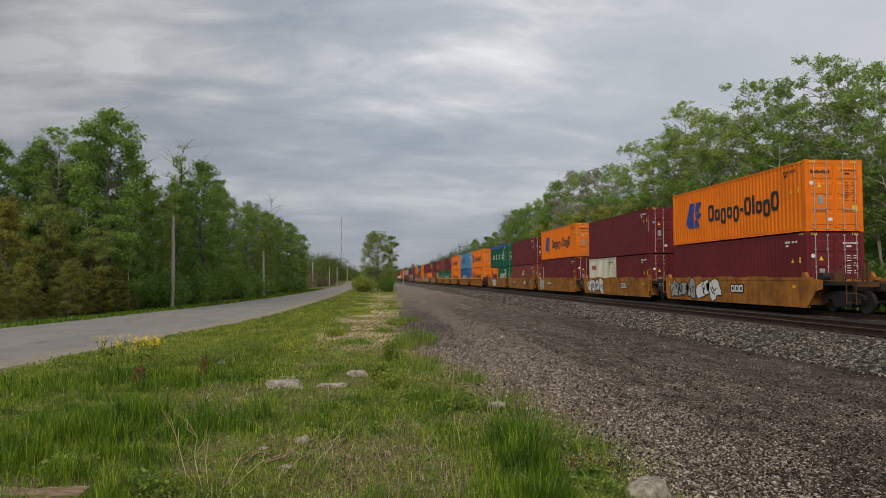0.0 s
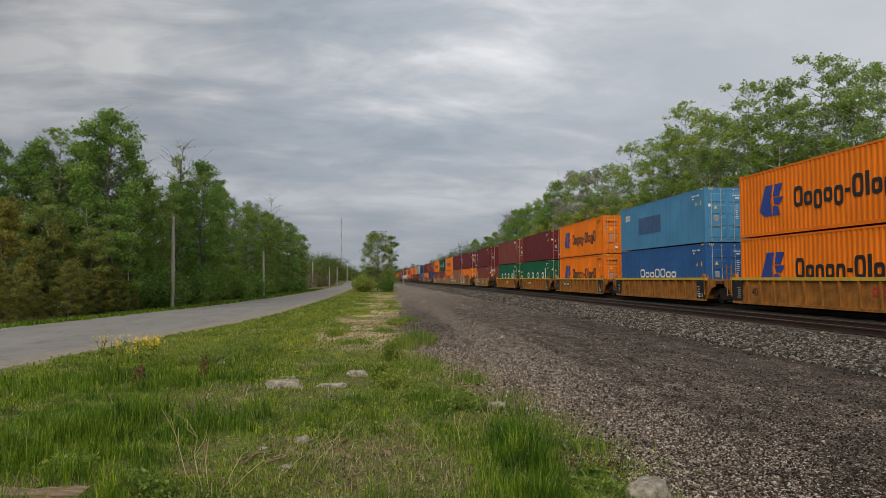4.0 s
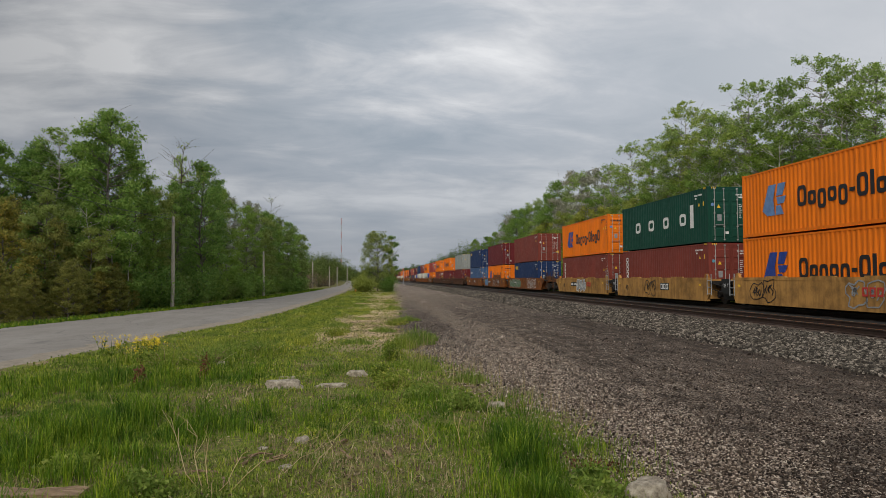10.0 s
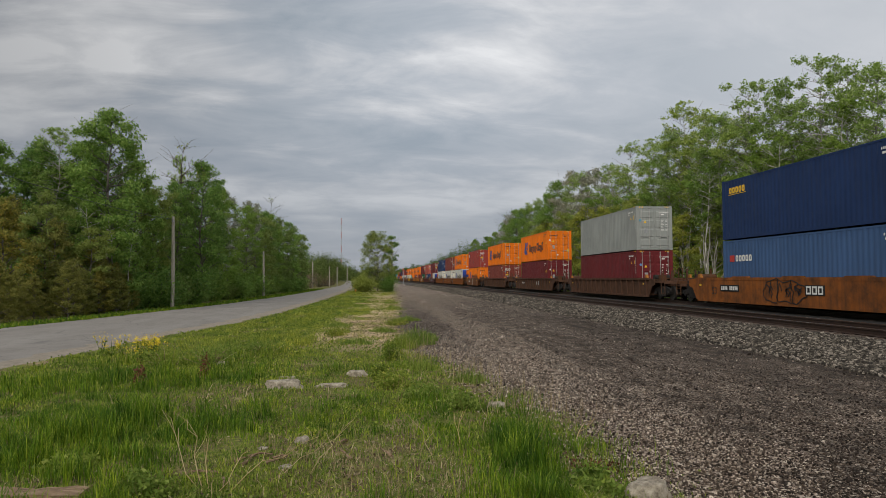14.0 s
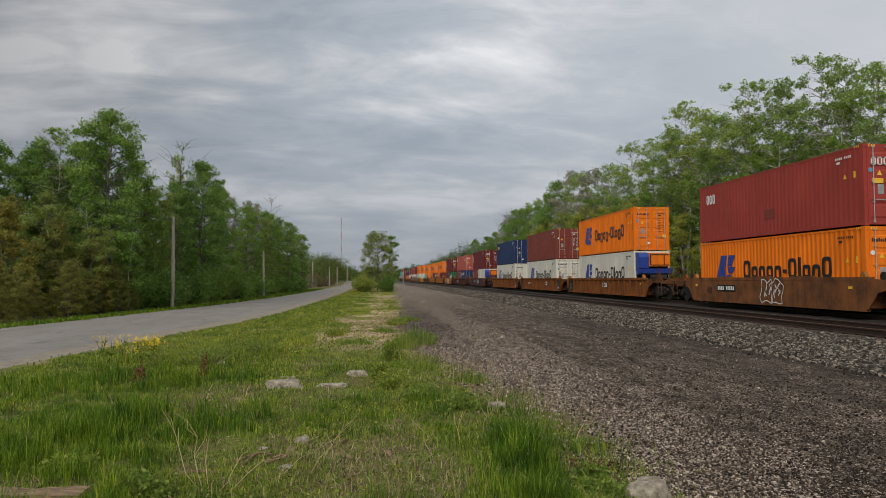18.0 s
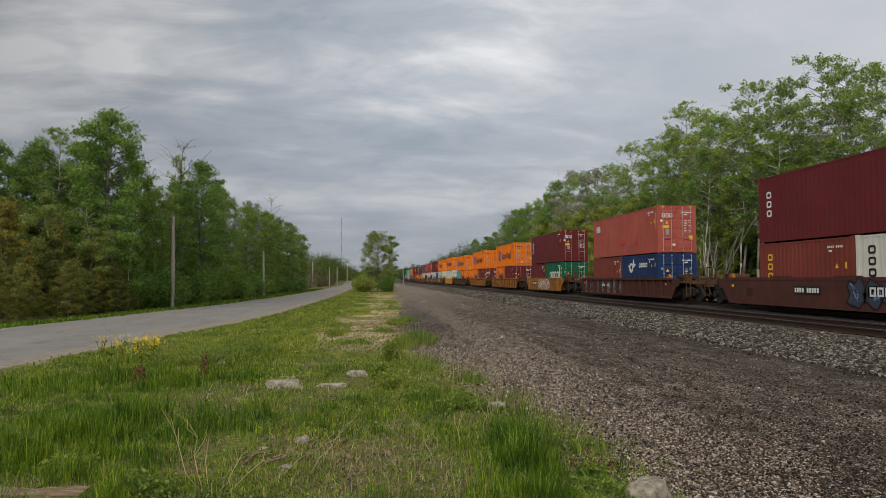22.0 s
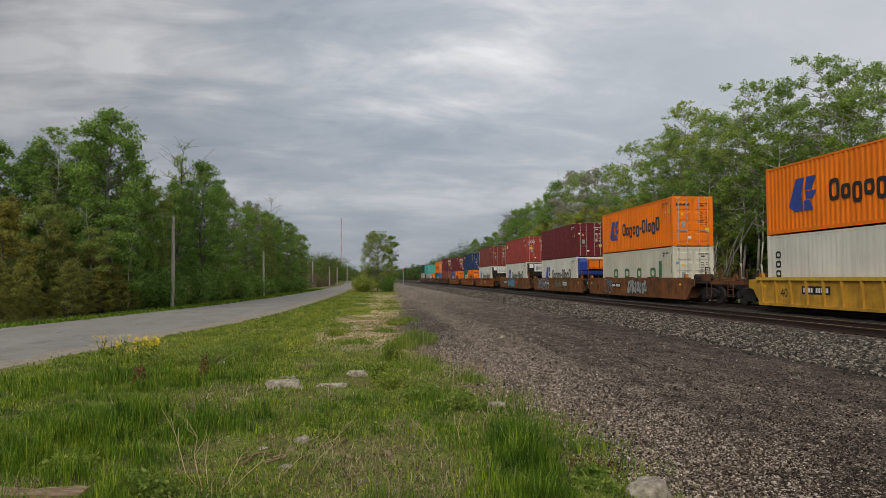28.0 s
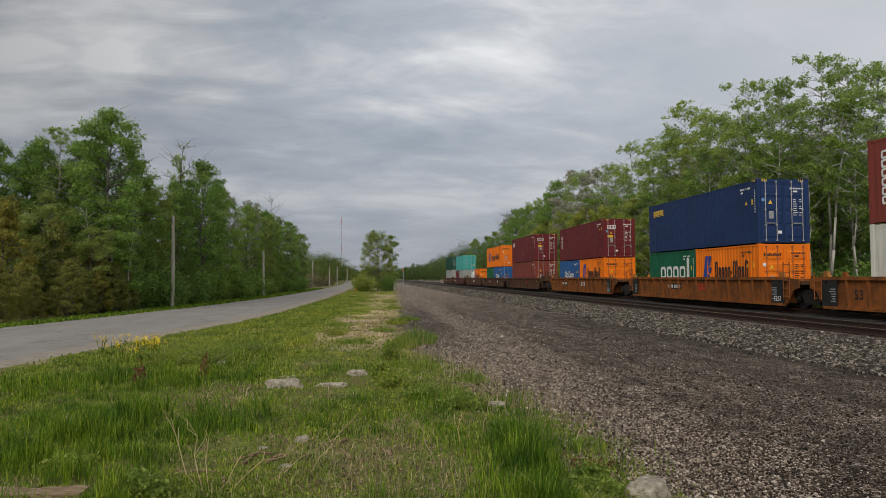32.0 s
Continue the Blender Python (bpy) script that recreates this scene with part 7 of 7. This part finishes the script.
def bare_ground(x, y):
    """0 where grass grows thick, 1 where the ground is trodden or stony."""
    crown = np.exp(-((x - verge_edge(y) + 0.8) / 1.75) ** 4) * np.clip((y - 16.5) / 4, 0, 1) * np.clip((90 - y) / 25, 0.2, 1) * np.clip(3.6 * value_noise(x, 0.45 * y, 1.6, 9) - 0.35, 0, 1)
    near = 0
    for cx, cy, wx, wy, k in ((-0.95, 7.6, 0.75, 0.7, 0.45), (-0.55, 6.5, 0.6, 0.4, 0.4), (-3.2, 6.75, 1.2, 0.3, 0.7), (2.2, 6.4, 0.4, 0.6, 0.7), (-1.9, 9.6, 0.6, 0.4, 0.4), (1.8, 11.6, 0.5, 1.4, 0.45)):
        near = near + k * np.exp(-((x - cx) / wx) ** 2 - ((y - cy) / wy) ** 2)
    return np.clip(crown + near + 1.1 * np.clip(value_noise(x, y, 1.1, 3) - 0.60, 0, 1) * 2.0, 0, 1)


def build_grass():
    M_GRASS = leaf_material("grass_blades", (0.060, 0.130, 0.009), (0.130, 0.235, 0.016), (0.305, 0.378, 0.046), 0.4, 1.0)
    M_DRY = leaf_material("dry_grass", (0.22, 0.16, 0.075), (0.40, 0.31, 0.155), (0.58, 0.48, 0.28), 0.25)
    M_WEED = leaf_material("broad_weeds", (0.108, 0.172, 0.021), (0.225, 0.295, 0.043), (0.40, 0.43, 0.105), 0.4, 0.8)
    # long green grass
    x, y, g = verge_points(320000, 11, 2.3, 105.0)
    lush = np.clip((-x - 1.2) / 2.0, 0, 1) * 0.6 + 0.55 * value_noise(x, y, 0.9, 5)
    lush = lush + 0.18 + 0.75 * np.exp(-((x - 0.9) / 0.9) ** 2 - ((y - 7.3) / 2.2) ** 2) - 0.35 * np.exp(-((x + 1.2) / 1.1) ** 2 - ((y - 7.0) / 1.3) ** 2)
    beam = (np.abs(y - 6.30 + 0.07 * (x + 3.4)) < 0.20) & (x < -2.35) & (x > -4.5)
    keep = (g.random(len(x)) < np.clip(lush * (1 - 0.92 * bare_ground(x, y)), 0.02, 1)) & ~beam & ((y > 6.5) | (x > -2.3) | (g.random(len(x)) < 0.2))
    x, y, lush = x[keep], y[keep], lush[keep]
    tuft = np.clip(2.4 * value_noise(x, y, 5.5, 7) - 0.55, 0.10, 1.6) * np.clip(2.2 * value_noise(x, y, 1.6, 8) - 0.25, 0.35, 1.5)
    h = (0.035 + 0.185 * np.clip(lush, 0, 1) * tuft) * g.uniform(0.45, 1.35, len(x))
    h *= np.interp(y, [11, 18, 40], [1, 0.6, 0.45]) * np.clip((x - np.interp(y, *ROAD_NEAR) - 0.3) / 2.6, 0.22, 1)
    M_LOW = leaf_material("sunlit_low_grass", (0.170, 0.220, 0.026), (0.320, 0.375, 0.050), (0.540, 0.520, 0.140), 0.4, 0.7)
    back = y + 2.5 * g.standard_normal(len(y)) > 16.0
    for sel, mt, lab in ((~back, M_GRASS, "long fresh green grass on the verge"), (back, M_LOW, "low yellow-green grass along the verge")):
        ob = new("grass", blade_mesh("grass", x[sel], y[sel], h[sel], 0.0042 + 0.00052 * y[sel], mt, 12, 0.85))
        tagged(ob, lab, "grass", kind="stuff")
    # short turf between the tufts
    x, y, g = verge_points(230000, 51, 2.1, 60.0)
    keep = g.random(len(x)) < (1 - 0.88 * bare_ground(x, y)) * np.clip(2.6 * value_noise(x, y, 2.6, 57) - 0.25, 0.15, 1)
    x, y = x[keep], y[keep]
    ob = new("turf", blade_mesh("turf", x, y, g.uniform(0.02, 0.085, len(x)), 0.005 + 0.0007 * y, M_WEED, 52, 1.0))
    tagged(ob, "short green turf with clover", "grass", kind="stuff")
    # straw and last year's stalks
    x, y, g = verge_points(70000, 21, 1.8)
    keep = g.random(len(x)) < np.clip(0.05 + 0.20 * np.exp(-((x - 0.3) / 2.2) ** 2) * np.clip(2.4 * value_noise(x, y, 2.1, 23) - 0.6, 0, 1) + 0.4 * bare_ground(x, y) + 0.35 * np.exp(-((x - verge_edge(y) + 0.3) / 0.5) ** 2), 0, 1)
    x, y = x[keep], y[keep]
    h = g.uniform(0.03, 0.11, len(x)) * (1 + 1.4 * (g.random(len(x)) < 0.06)) * np.interp(y, [6, 12, 20, 60], [1.0, 0.9, 0.5, 0.5])
    ob = new("dry_grass", blade_mesh("dry_grass", x, y, h, 0.0038 + 0.0006 * y, M_DRY, 22, 1.7))
    tagged(ob, "dry straw and dead stalks among the grass", "dry grass", kind="stuff")
    # low broad-leaved weeds
    x, y, g = verge_points(60000, 31, 1.6)
    keep = g.random(len(x)) < np.clip(1.5 * (value_noise(x, y, 1.7, 33) - 0.36), 0, 1) * (1 - 0.93 * bare_ground(x, y))
    x, y = x[keep], y[keep]
    pos = np.stack([x, y, ground_z(x, y) + g.uniform(0.01, 0.09, len(x))], -1)
    ob = new("weeds", leaf_mesh("weeds", pos, 0.020 + 0.0012 * y, g, M_WEED))
    tagged(ob, "low broad-leaved green weeds", "weeds", kind="stuff")
    # withered leaves and straw bits lying flat on the bare soil
    x, y, g = verge_points(46000, 61, 1.6, 34.0)
    keep = g.random(len(x)) < np.clip(0.04 + 0.8 * bare_ground(x, y) + 0.3 * np.exp(-((x - verge_edge(y) + 0.1) / 0.35) ** 2), 0, 1)
    x, y = x[keep], y[keep]
    pos = np.stack([x, y, ground_z(x, y) + g.uniform(0.004, 0.02, len(x))], -1)
    M_LITTER = leaf_material("withered_litter", (0.050, 0.032, 0.019), (0.165, 0.115, 0.066), (0.42, 0.335, 0.21), 0.1)
    ob = new("litter", leaf_mesh("litter", pos, g.uniform(0.010, 0.034, len(x)) + 0.0008 * y, g, M_LITTER, True, np.array([0, 0, 1.0]) + 0.35 * g.standard_normal((len(x), 3))))
    tagged(ob, "withered brown leaves and straw bits on bare soil", "litter", kind="stuff")
    # upright dead stems where the grass thins into the gravel
    g = np.random.default_rng(63)
    y = 8.5 + 14 * g.random(420)
    x = verge_edge(y) + 0.35 * g.standard_normal(420) + 0.1
    ob = new("dry_grass", blade_mesh("dry_grass", x, y, g.uniform(0.15, 0.52, 420), np.full(420, 0.006), M_DRY, 64, 0.35))
    tagged(ob, "thin upright dead stems at the gravel's edge", "dry grass", kind="stuff")
    # far bank of the lane
    g = np.random.default_rng(41)
    y = 18 + 110 * g.random(16000) ** 1.4
    x = np.interp(y, *ROAD_FAR) - np.abs(g.standard_normal(len(y))) * 0.9 - 0.05
    ob = new("grass", blade_mesh("grass", x, y, g.uniform(0.04, 0.20, len(y)), 0.012 + 0.0009 * y, M_GRASS, 42))
    tagged(ob, "rough grass along the far side of the lane", "grass", kind="stuff")
    return M_GRASS, M_DRY, M_WEED


M_GRASS, M_DRY, M_WEED = build_grass()


def rock_material():
    m, nt, p, n, l = material("limestone_rock")
    c = ramp_node(nt, noise_node(nt, 14, 8, 0.7), (0.32, (0.14, 0.112, 0.080)), (0.5, (0.36, 0.315, 0.245)), (0.72, (0.60, 0.54, 0.44)))
    l(c, p.inputs["Base Color"])
    p.inputs["Roughness"].default_value = 0.9
    bump_node(nt, noise_node(nt, 16, 7, 0.7), 0.9, 0.05, p)
    return m


M_ROCK = rock_material()


def rock(x, y, sx, sy, sz, turn, seed, label):
    bm = bmesh.new()
    bmesh.ops.create_icosphere(bm, subdivisions=4, radius=1.0)
    noise.seed_set(seed)
    for v in bm.verts:
        d = v.co.copy()
        k = 1 + 0.30 * noise.noise(d * 1.3 + Vector((seed, 0, 0))) + 0.12 * noise.noise(d * 3.5) + 0.05 * noise.noise(d * 8)
        q = d * k
        q.z = max(-0.5, min(q.z, 0.62 + 0.1 * noise.noise(d * 2.0)))
        v.co = Vector((q.x * sx, q.y * sy, q.z * sz))
    me = bpy.data.meshes.new("rock")
    bm.to_mesh(me)
    bm.free()
    me.materials.append(M_ROCK)
    me.shade_smooth()
    ob = new("rock", me)
    ob.matrix_basis = pose(x, y, float(ground_z(x, y)) + 0.22 * sz, 0, 0, turn)
    return tagged(ob, label, "rock", "rocks on the verge")


for args in ((-1.50, 11.75, 0.31, 0.16, 0.17, 6, 3, "long pale limestone rock lying in the grass"), (-0.72, 11.85, 0.26, 0.10, 0.07, 3, 5, "flat pale stone half sunk in grass"),
             (-0.32, 13.4, 0.19, 0.12, 0.12, 0, 7, "rounded pale rock in the grass"), (-0.83, 8.02, 0.075, 0.06, 0.07, 20, 9, "fist-sized pale stone among weeds"),
             (-0.80, 8.18, 0.05, 0.05, 0.05, 60, 10, "small pale stone among weeds"), (2.36, 5.80, 0.20, 0.16, 0.17, 25, 12, "pale boulder at the edge of the gravel"),
             (-1.19, 7.62, 0.055, 0.045, 0.03, 0, 14, "small flat stone on bare soil"), (-0.86, 6.88, 0.065, 0.05, 0.035, 10, 15, "small flat stone on bare soil"),
             (-3.24, 15.3, 0.13, 0.09, 0.08, 15, 17, "pale stone half hidden by grass"), (-1.6, 13.0, 0.16, 0.06, 0.05, 0, 18, "low pale stone in the grass"),
             (1.75, 9.85, 0.13, 0.11, 0.09, 0, 19, "dark clod of earth at the grass edge"), (-2.2, 6.5, 0.06, 0.05, 0.03, 0, 21, "small grey stone in the weeds")):
    rock(*args)


def build_clutter():
    r = random.Random(77)
    # rotten timber lying in the grass
    m, nt, p, n, l = material("rotten_timber")
    l(ramp_node(nt, noise_node(nt, 6, 7, 0.7, stretch=(0.6, 5, 5)), (0.3, (0.085, 0.055, 0.033)), (0.5, (0.25, 0.165, 0.10)), (0.75, (0.46, 0.35, 0.25))), p.inputs["Base Color"])
    p.inputs["Roughness"].default_value = 0.9
    bump_node(nt, noise_node(nt, 8, 5, stretch=(0.5, 6, 6)), 0.8, 0.03, p)
    bm = bmesh.new()
    bmesh.ops.create_cube(bm, size=1.0)
    bmesh.ops.subdivide_edges(bm, edges=[e for e in bm.edges if abs((e.verts[0].co - e.verts[1].co).x) > 0.5], cuts=16)
    for v in bm.verts:
        k = noise.noise(v.co * 7)
        v.co = Vector((v.co.x * 1.9, v.co.y * 0.20 + 0.02 * k, v.co.z * 0.12 + 0.03 * noise.noise(v.co * 11 + Vector((3, 0, 0)))))
    me = bpy.data.meshes.new("timber_beam")
    bm.to_mesh(me)
    bm.free()
    me.materials.append(m)
    ob = new("timber_beam", me)
    ob.matrix_basis = pose(-3.42, 6.30, 0.035, 0, 0, -4)
    tagged(ob, "rotten split timber beam lying in grass", "timber beam")
    # yellow flowering mustard
    M_PETAL = plain("yellow_petals", (0.80, 0.60, 0.02), 0.6, 0, 0.15, 30)
    for i in range(11):
        x, y = (-4.95, 16.2) if i < 8 else (-5.9, 17.0)
        x, y = x + r.uniform(-0.34, 0.34) - 0.25, y + r.uniform(-0.4, 0.4)
        f = empty("flowering_plant", x, y, float(ground_z(x, y)))
        tagged(f, "yellow flowering weed standing in green grass", "flower", "yellow flowers")
        s, hd = Shape(), Shape()
        g = np.random.default_rng(200 + i)
        tops = []
        for k in range(6):
            e = Vector((r.uniform(-0.16, 0.16), r.uniform(-0.16, 0.16), r.uniform(0.25, 0.55)))
            limb(s, (0, 0, 0), e, 0.007, 0.003, r, 3, 0.1, 4)
            tops.append(e)
        part("stem", s, M_GRASS, f)
        tp = np.array([tuple(t) for t in tops])
        pos = tp[g.integers(0, 6, 70)] + g.standard_normal((70, 3)) * np.array([0.035, 0.035, 0.05])
        part("blossom", leaf_mesh("blossom", pos, 0.028, g, M_PETAL), M_PETAL, f, "small yellow blossoms")
        pos = tp[g.integers(0, 6, 40)] * g.uniform(0.1, 0.75, (40, 1)) + g.standard_normal((40, 3)) * 0.04
        part("foliage", leaf_mesh("foliage", pos, 0.05, g, M_WEED), M_WEED, f)
    M_TUFT = leaf_material("tuft_grass", (0.13, 0.20, 0.03), (0.22, 0.31, 0.05), (0.36, 0.42, 0.10), 0.45)
    # bushy weeds by the gravel and russet docks
    M_DOCK = leaf_material("russet_dock", (0.10, 0.035, 0.02), (0.17, 0.06, 0.035), (0.22, 0.10, 0.05), 0.2)
    for x, y, w, h, mt, nm, lb in ((0.40, 15.9, 0.22, 0.5, M_WEED, "leafy_weed", "bushy dark-green weed at the verge"), (0.12, 12.7, 0.2, 0.35, M_WEED, "leafy_weed", "bushy dark-green weed at the verge"),
                                   (-3.1, 13.1, 0.10, 0.5, M_DOCK, "dock_plant", "russet seed-headed dock in grass"), (-4.1, 12.6, 0.08, 0.38, M_DOCK, "dock_plant", "russet seed-headed dock in grass"),
                                   (2.15, 6.6, 0.28, 0.14, M_DOCK, "low_weed", "low reddish weed at the gravel edge"), (2.0, 6.15, 0.22, 0.16, M_WEED, "low_weed", "low green weed beside a boulder"),
                                   (-2.9, 7.0, 0.25, 0.14, M_TUFT, "low_weed", "low bright green weed among straw"), (-1.95, 6.15, 0.22, 0.2, M_TUFT, "low_weed", "low bright green weed among straw"), (1.95, 5.95, 0.2, 0.12, M_TUFT, "low_weed", "low bright green weed beside a boulder"),
                                   (1.25, 9.6, 0.34, 0.24, M_TUFT, "leafy_weed", "spreading green weed in the long grass"), (0.7, 10.6, 0.30, 0.26, M_TUFT, "leafy_weed", "spreading green weed in the long grass"), (0.35, 12.0, 0.4, 0.3, M_TUFT, "leafy_weed", "spreading green weed in the long grass"), (-3.6, 15.5, 0.7, 0.45, M_TUFT, "leafy_weed", "bushy green weed beside yellow flowers"), (-4.3, 15.0, 0.6, 0.4, M_TUFT, "leafy_weed", "bushy green weed beside yellow flowers"), (-2.7, 17.5, 0.7, 0.35, M_TUFT, "leafy_weed", "bushy green weed beside yellow flowers"),
                                   (-1.2, 23.0, 0.5, 0.35, M_WEED, "leafy_weed", "low green weed on trodden ground"), (0.9, 28.0, 0.6, 0.3, M_WEED, "leafy_weed", "low green weed on trodden ground")):
        b = bush_proto(nm, int(abs(x * 100) + y * 10), w, h, 150 if mt is M_DOCK else 1300, 0.04 if mt is M_DOCK else 0.036, mt, M_DRY)
        b.matrix_basis = pose(x, y, float(ground_z(x, y)))
        tagged(b, lb, "weed", "weeds on the verge")
    # dry forked stalks close to the camera
    for i, (x, y, dx, dy, h) in enumerate(((-1.55, 6.35, -0.62, 0.75, 0.82), (-1.50, 6.3, -0.35, 0.7, 0.72), (-1.35, 6.2, 0.3, 0.3, 0.42), (-1.25, 6.15, 0.9, 0.8, 0.45), (-1.45, 6.3, -0.15, 0.5, 0.5),
                                          (-0.95, 6.4, 0.8, 0.9, 0.35), (-0.6, 6.6, 0.5, 0.7, 0.55), (0.9, 7.4, 0.1, 0.3, 0.5), (1.3, 8.2, 0.15, 0.2, 0.55), (0.6, 7.0, -0.2, 0.3, 0.5), (2.2, 7.6, 0.6, 0.8, 0.25))):
        s = Shape()
        pts = limb(s, (0, 0, 0), (dx * 0.8, dy * 0.8, h * 0.72), 0.0045, 0.002, r, 5, 0.25, 5)
        limb(s, pts[2], pts[3] + Vector((r.uniform(-0.2, 0.2), r.uniform(-0.1, 0.2), 0.1)), 0.0028, 0.0015, r, 2, 0.2, 4)
        limb(s, pts[3], pts[4] + Vector((r.uniform(-0.15, 0.15), 0.1, 0.12)), 0.0028, 0.0015, r, 2, 0.2, 4)
        o = new("dry_stalk", s.mesh("dry_stalk"))
        o.data.materials.append(M_DRY)
        o.location = (x, y, float(ground_z(x, y)))
        tagged(o, "dead straw-coloured stalk leaning over the grass", "stalk", "dry stalks")
    # tall grass tufts on the gravel edge
    for x, y, w, h in ((1.15, 19.8, 0.62, 0.62), (0.75, 18.7, 0.45, 0.5), (1.55, 20.9, 0.4, 0.45), (0.3, 24.5, 0.5, 0.25), (-1.4, 27.0, 0.6, 0.22), (1.5, 31.0, 0.6, 0.3), (-0.5, 19.5, 0.5, 0.25), (1.75, 12.5, 0.35, 0.3), (0.95, 14.2, 0.4, 0.3)):
        g = np.random.default_rng(int(y * 10))
        n = int(1300 * w)
        a, q = g.uniform(0, 6.283, n), w * np.sqrt(g.random(n))
        o = new("grass_tuft", blade_mesh("grass_tuft", x + q * np.cos(a), y + q * np.sin(a), h * g.uniform(0.25, 1.15, n) * (1.15 - 0.8 * q / w), np.full(n, 0.009 + 0.0002 * y), M_TUFT, int(y), 0.9))
        tagged(o, "tuft of tall green grass beside the gravel", "grass tuft", "grass tufts")
    # chips of weathered wood and twigs on the bare soil
    for i in range(9):
        s = Shape()
        limb(s, (0, 0, 0.01), (r.uniform(0.15, 0.4), r.uniform(-0.1, 0.1), 0.03), 0.018, 0.008, r, 3, 0.15, 5)
        o = new("twig", s.mesh("twig"))
        o.data.materials.append(m)
        x, y = r.uniform(-1.6, 0.3), r.uniform(6.3, 8.2)
        o.matrix_basis = pose(x, y, float(ground_z(x, y)), 0, 0, r.uniform(0, 360))
        tagged(o, "weathered grey-brown twig on bare soil", "twig", "twigs")


build_clutter()


def motions():
    """The train runs steadily towards and past the camera."""
    for ob, x, y, z in MOVERS:
        walk(ob, [(0.0, pose(x, y, z)), (32.0, pose(x, y - SPEED * 32.0, z))])
    for ob, m, amp, phase in SWAYERS:
        x, y, z = m.translation
        turn = math.degrees(m.to_euler().z)
        rows = []
        for i in range(0, 17):
            t = i * 2.0
            g = amp * (math.sin(0.42 * t + phase) + 0.6 * math.sin(1.1 * t + 2.1 * phase))
            rows.append((t, pose(x, y, z, 0, g, turn)))
        walk(ob, rows)


motions()
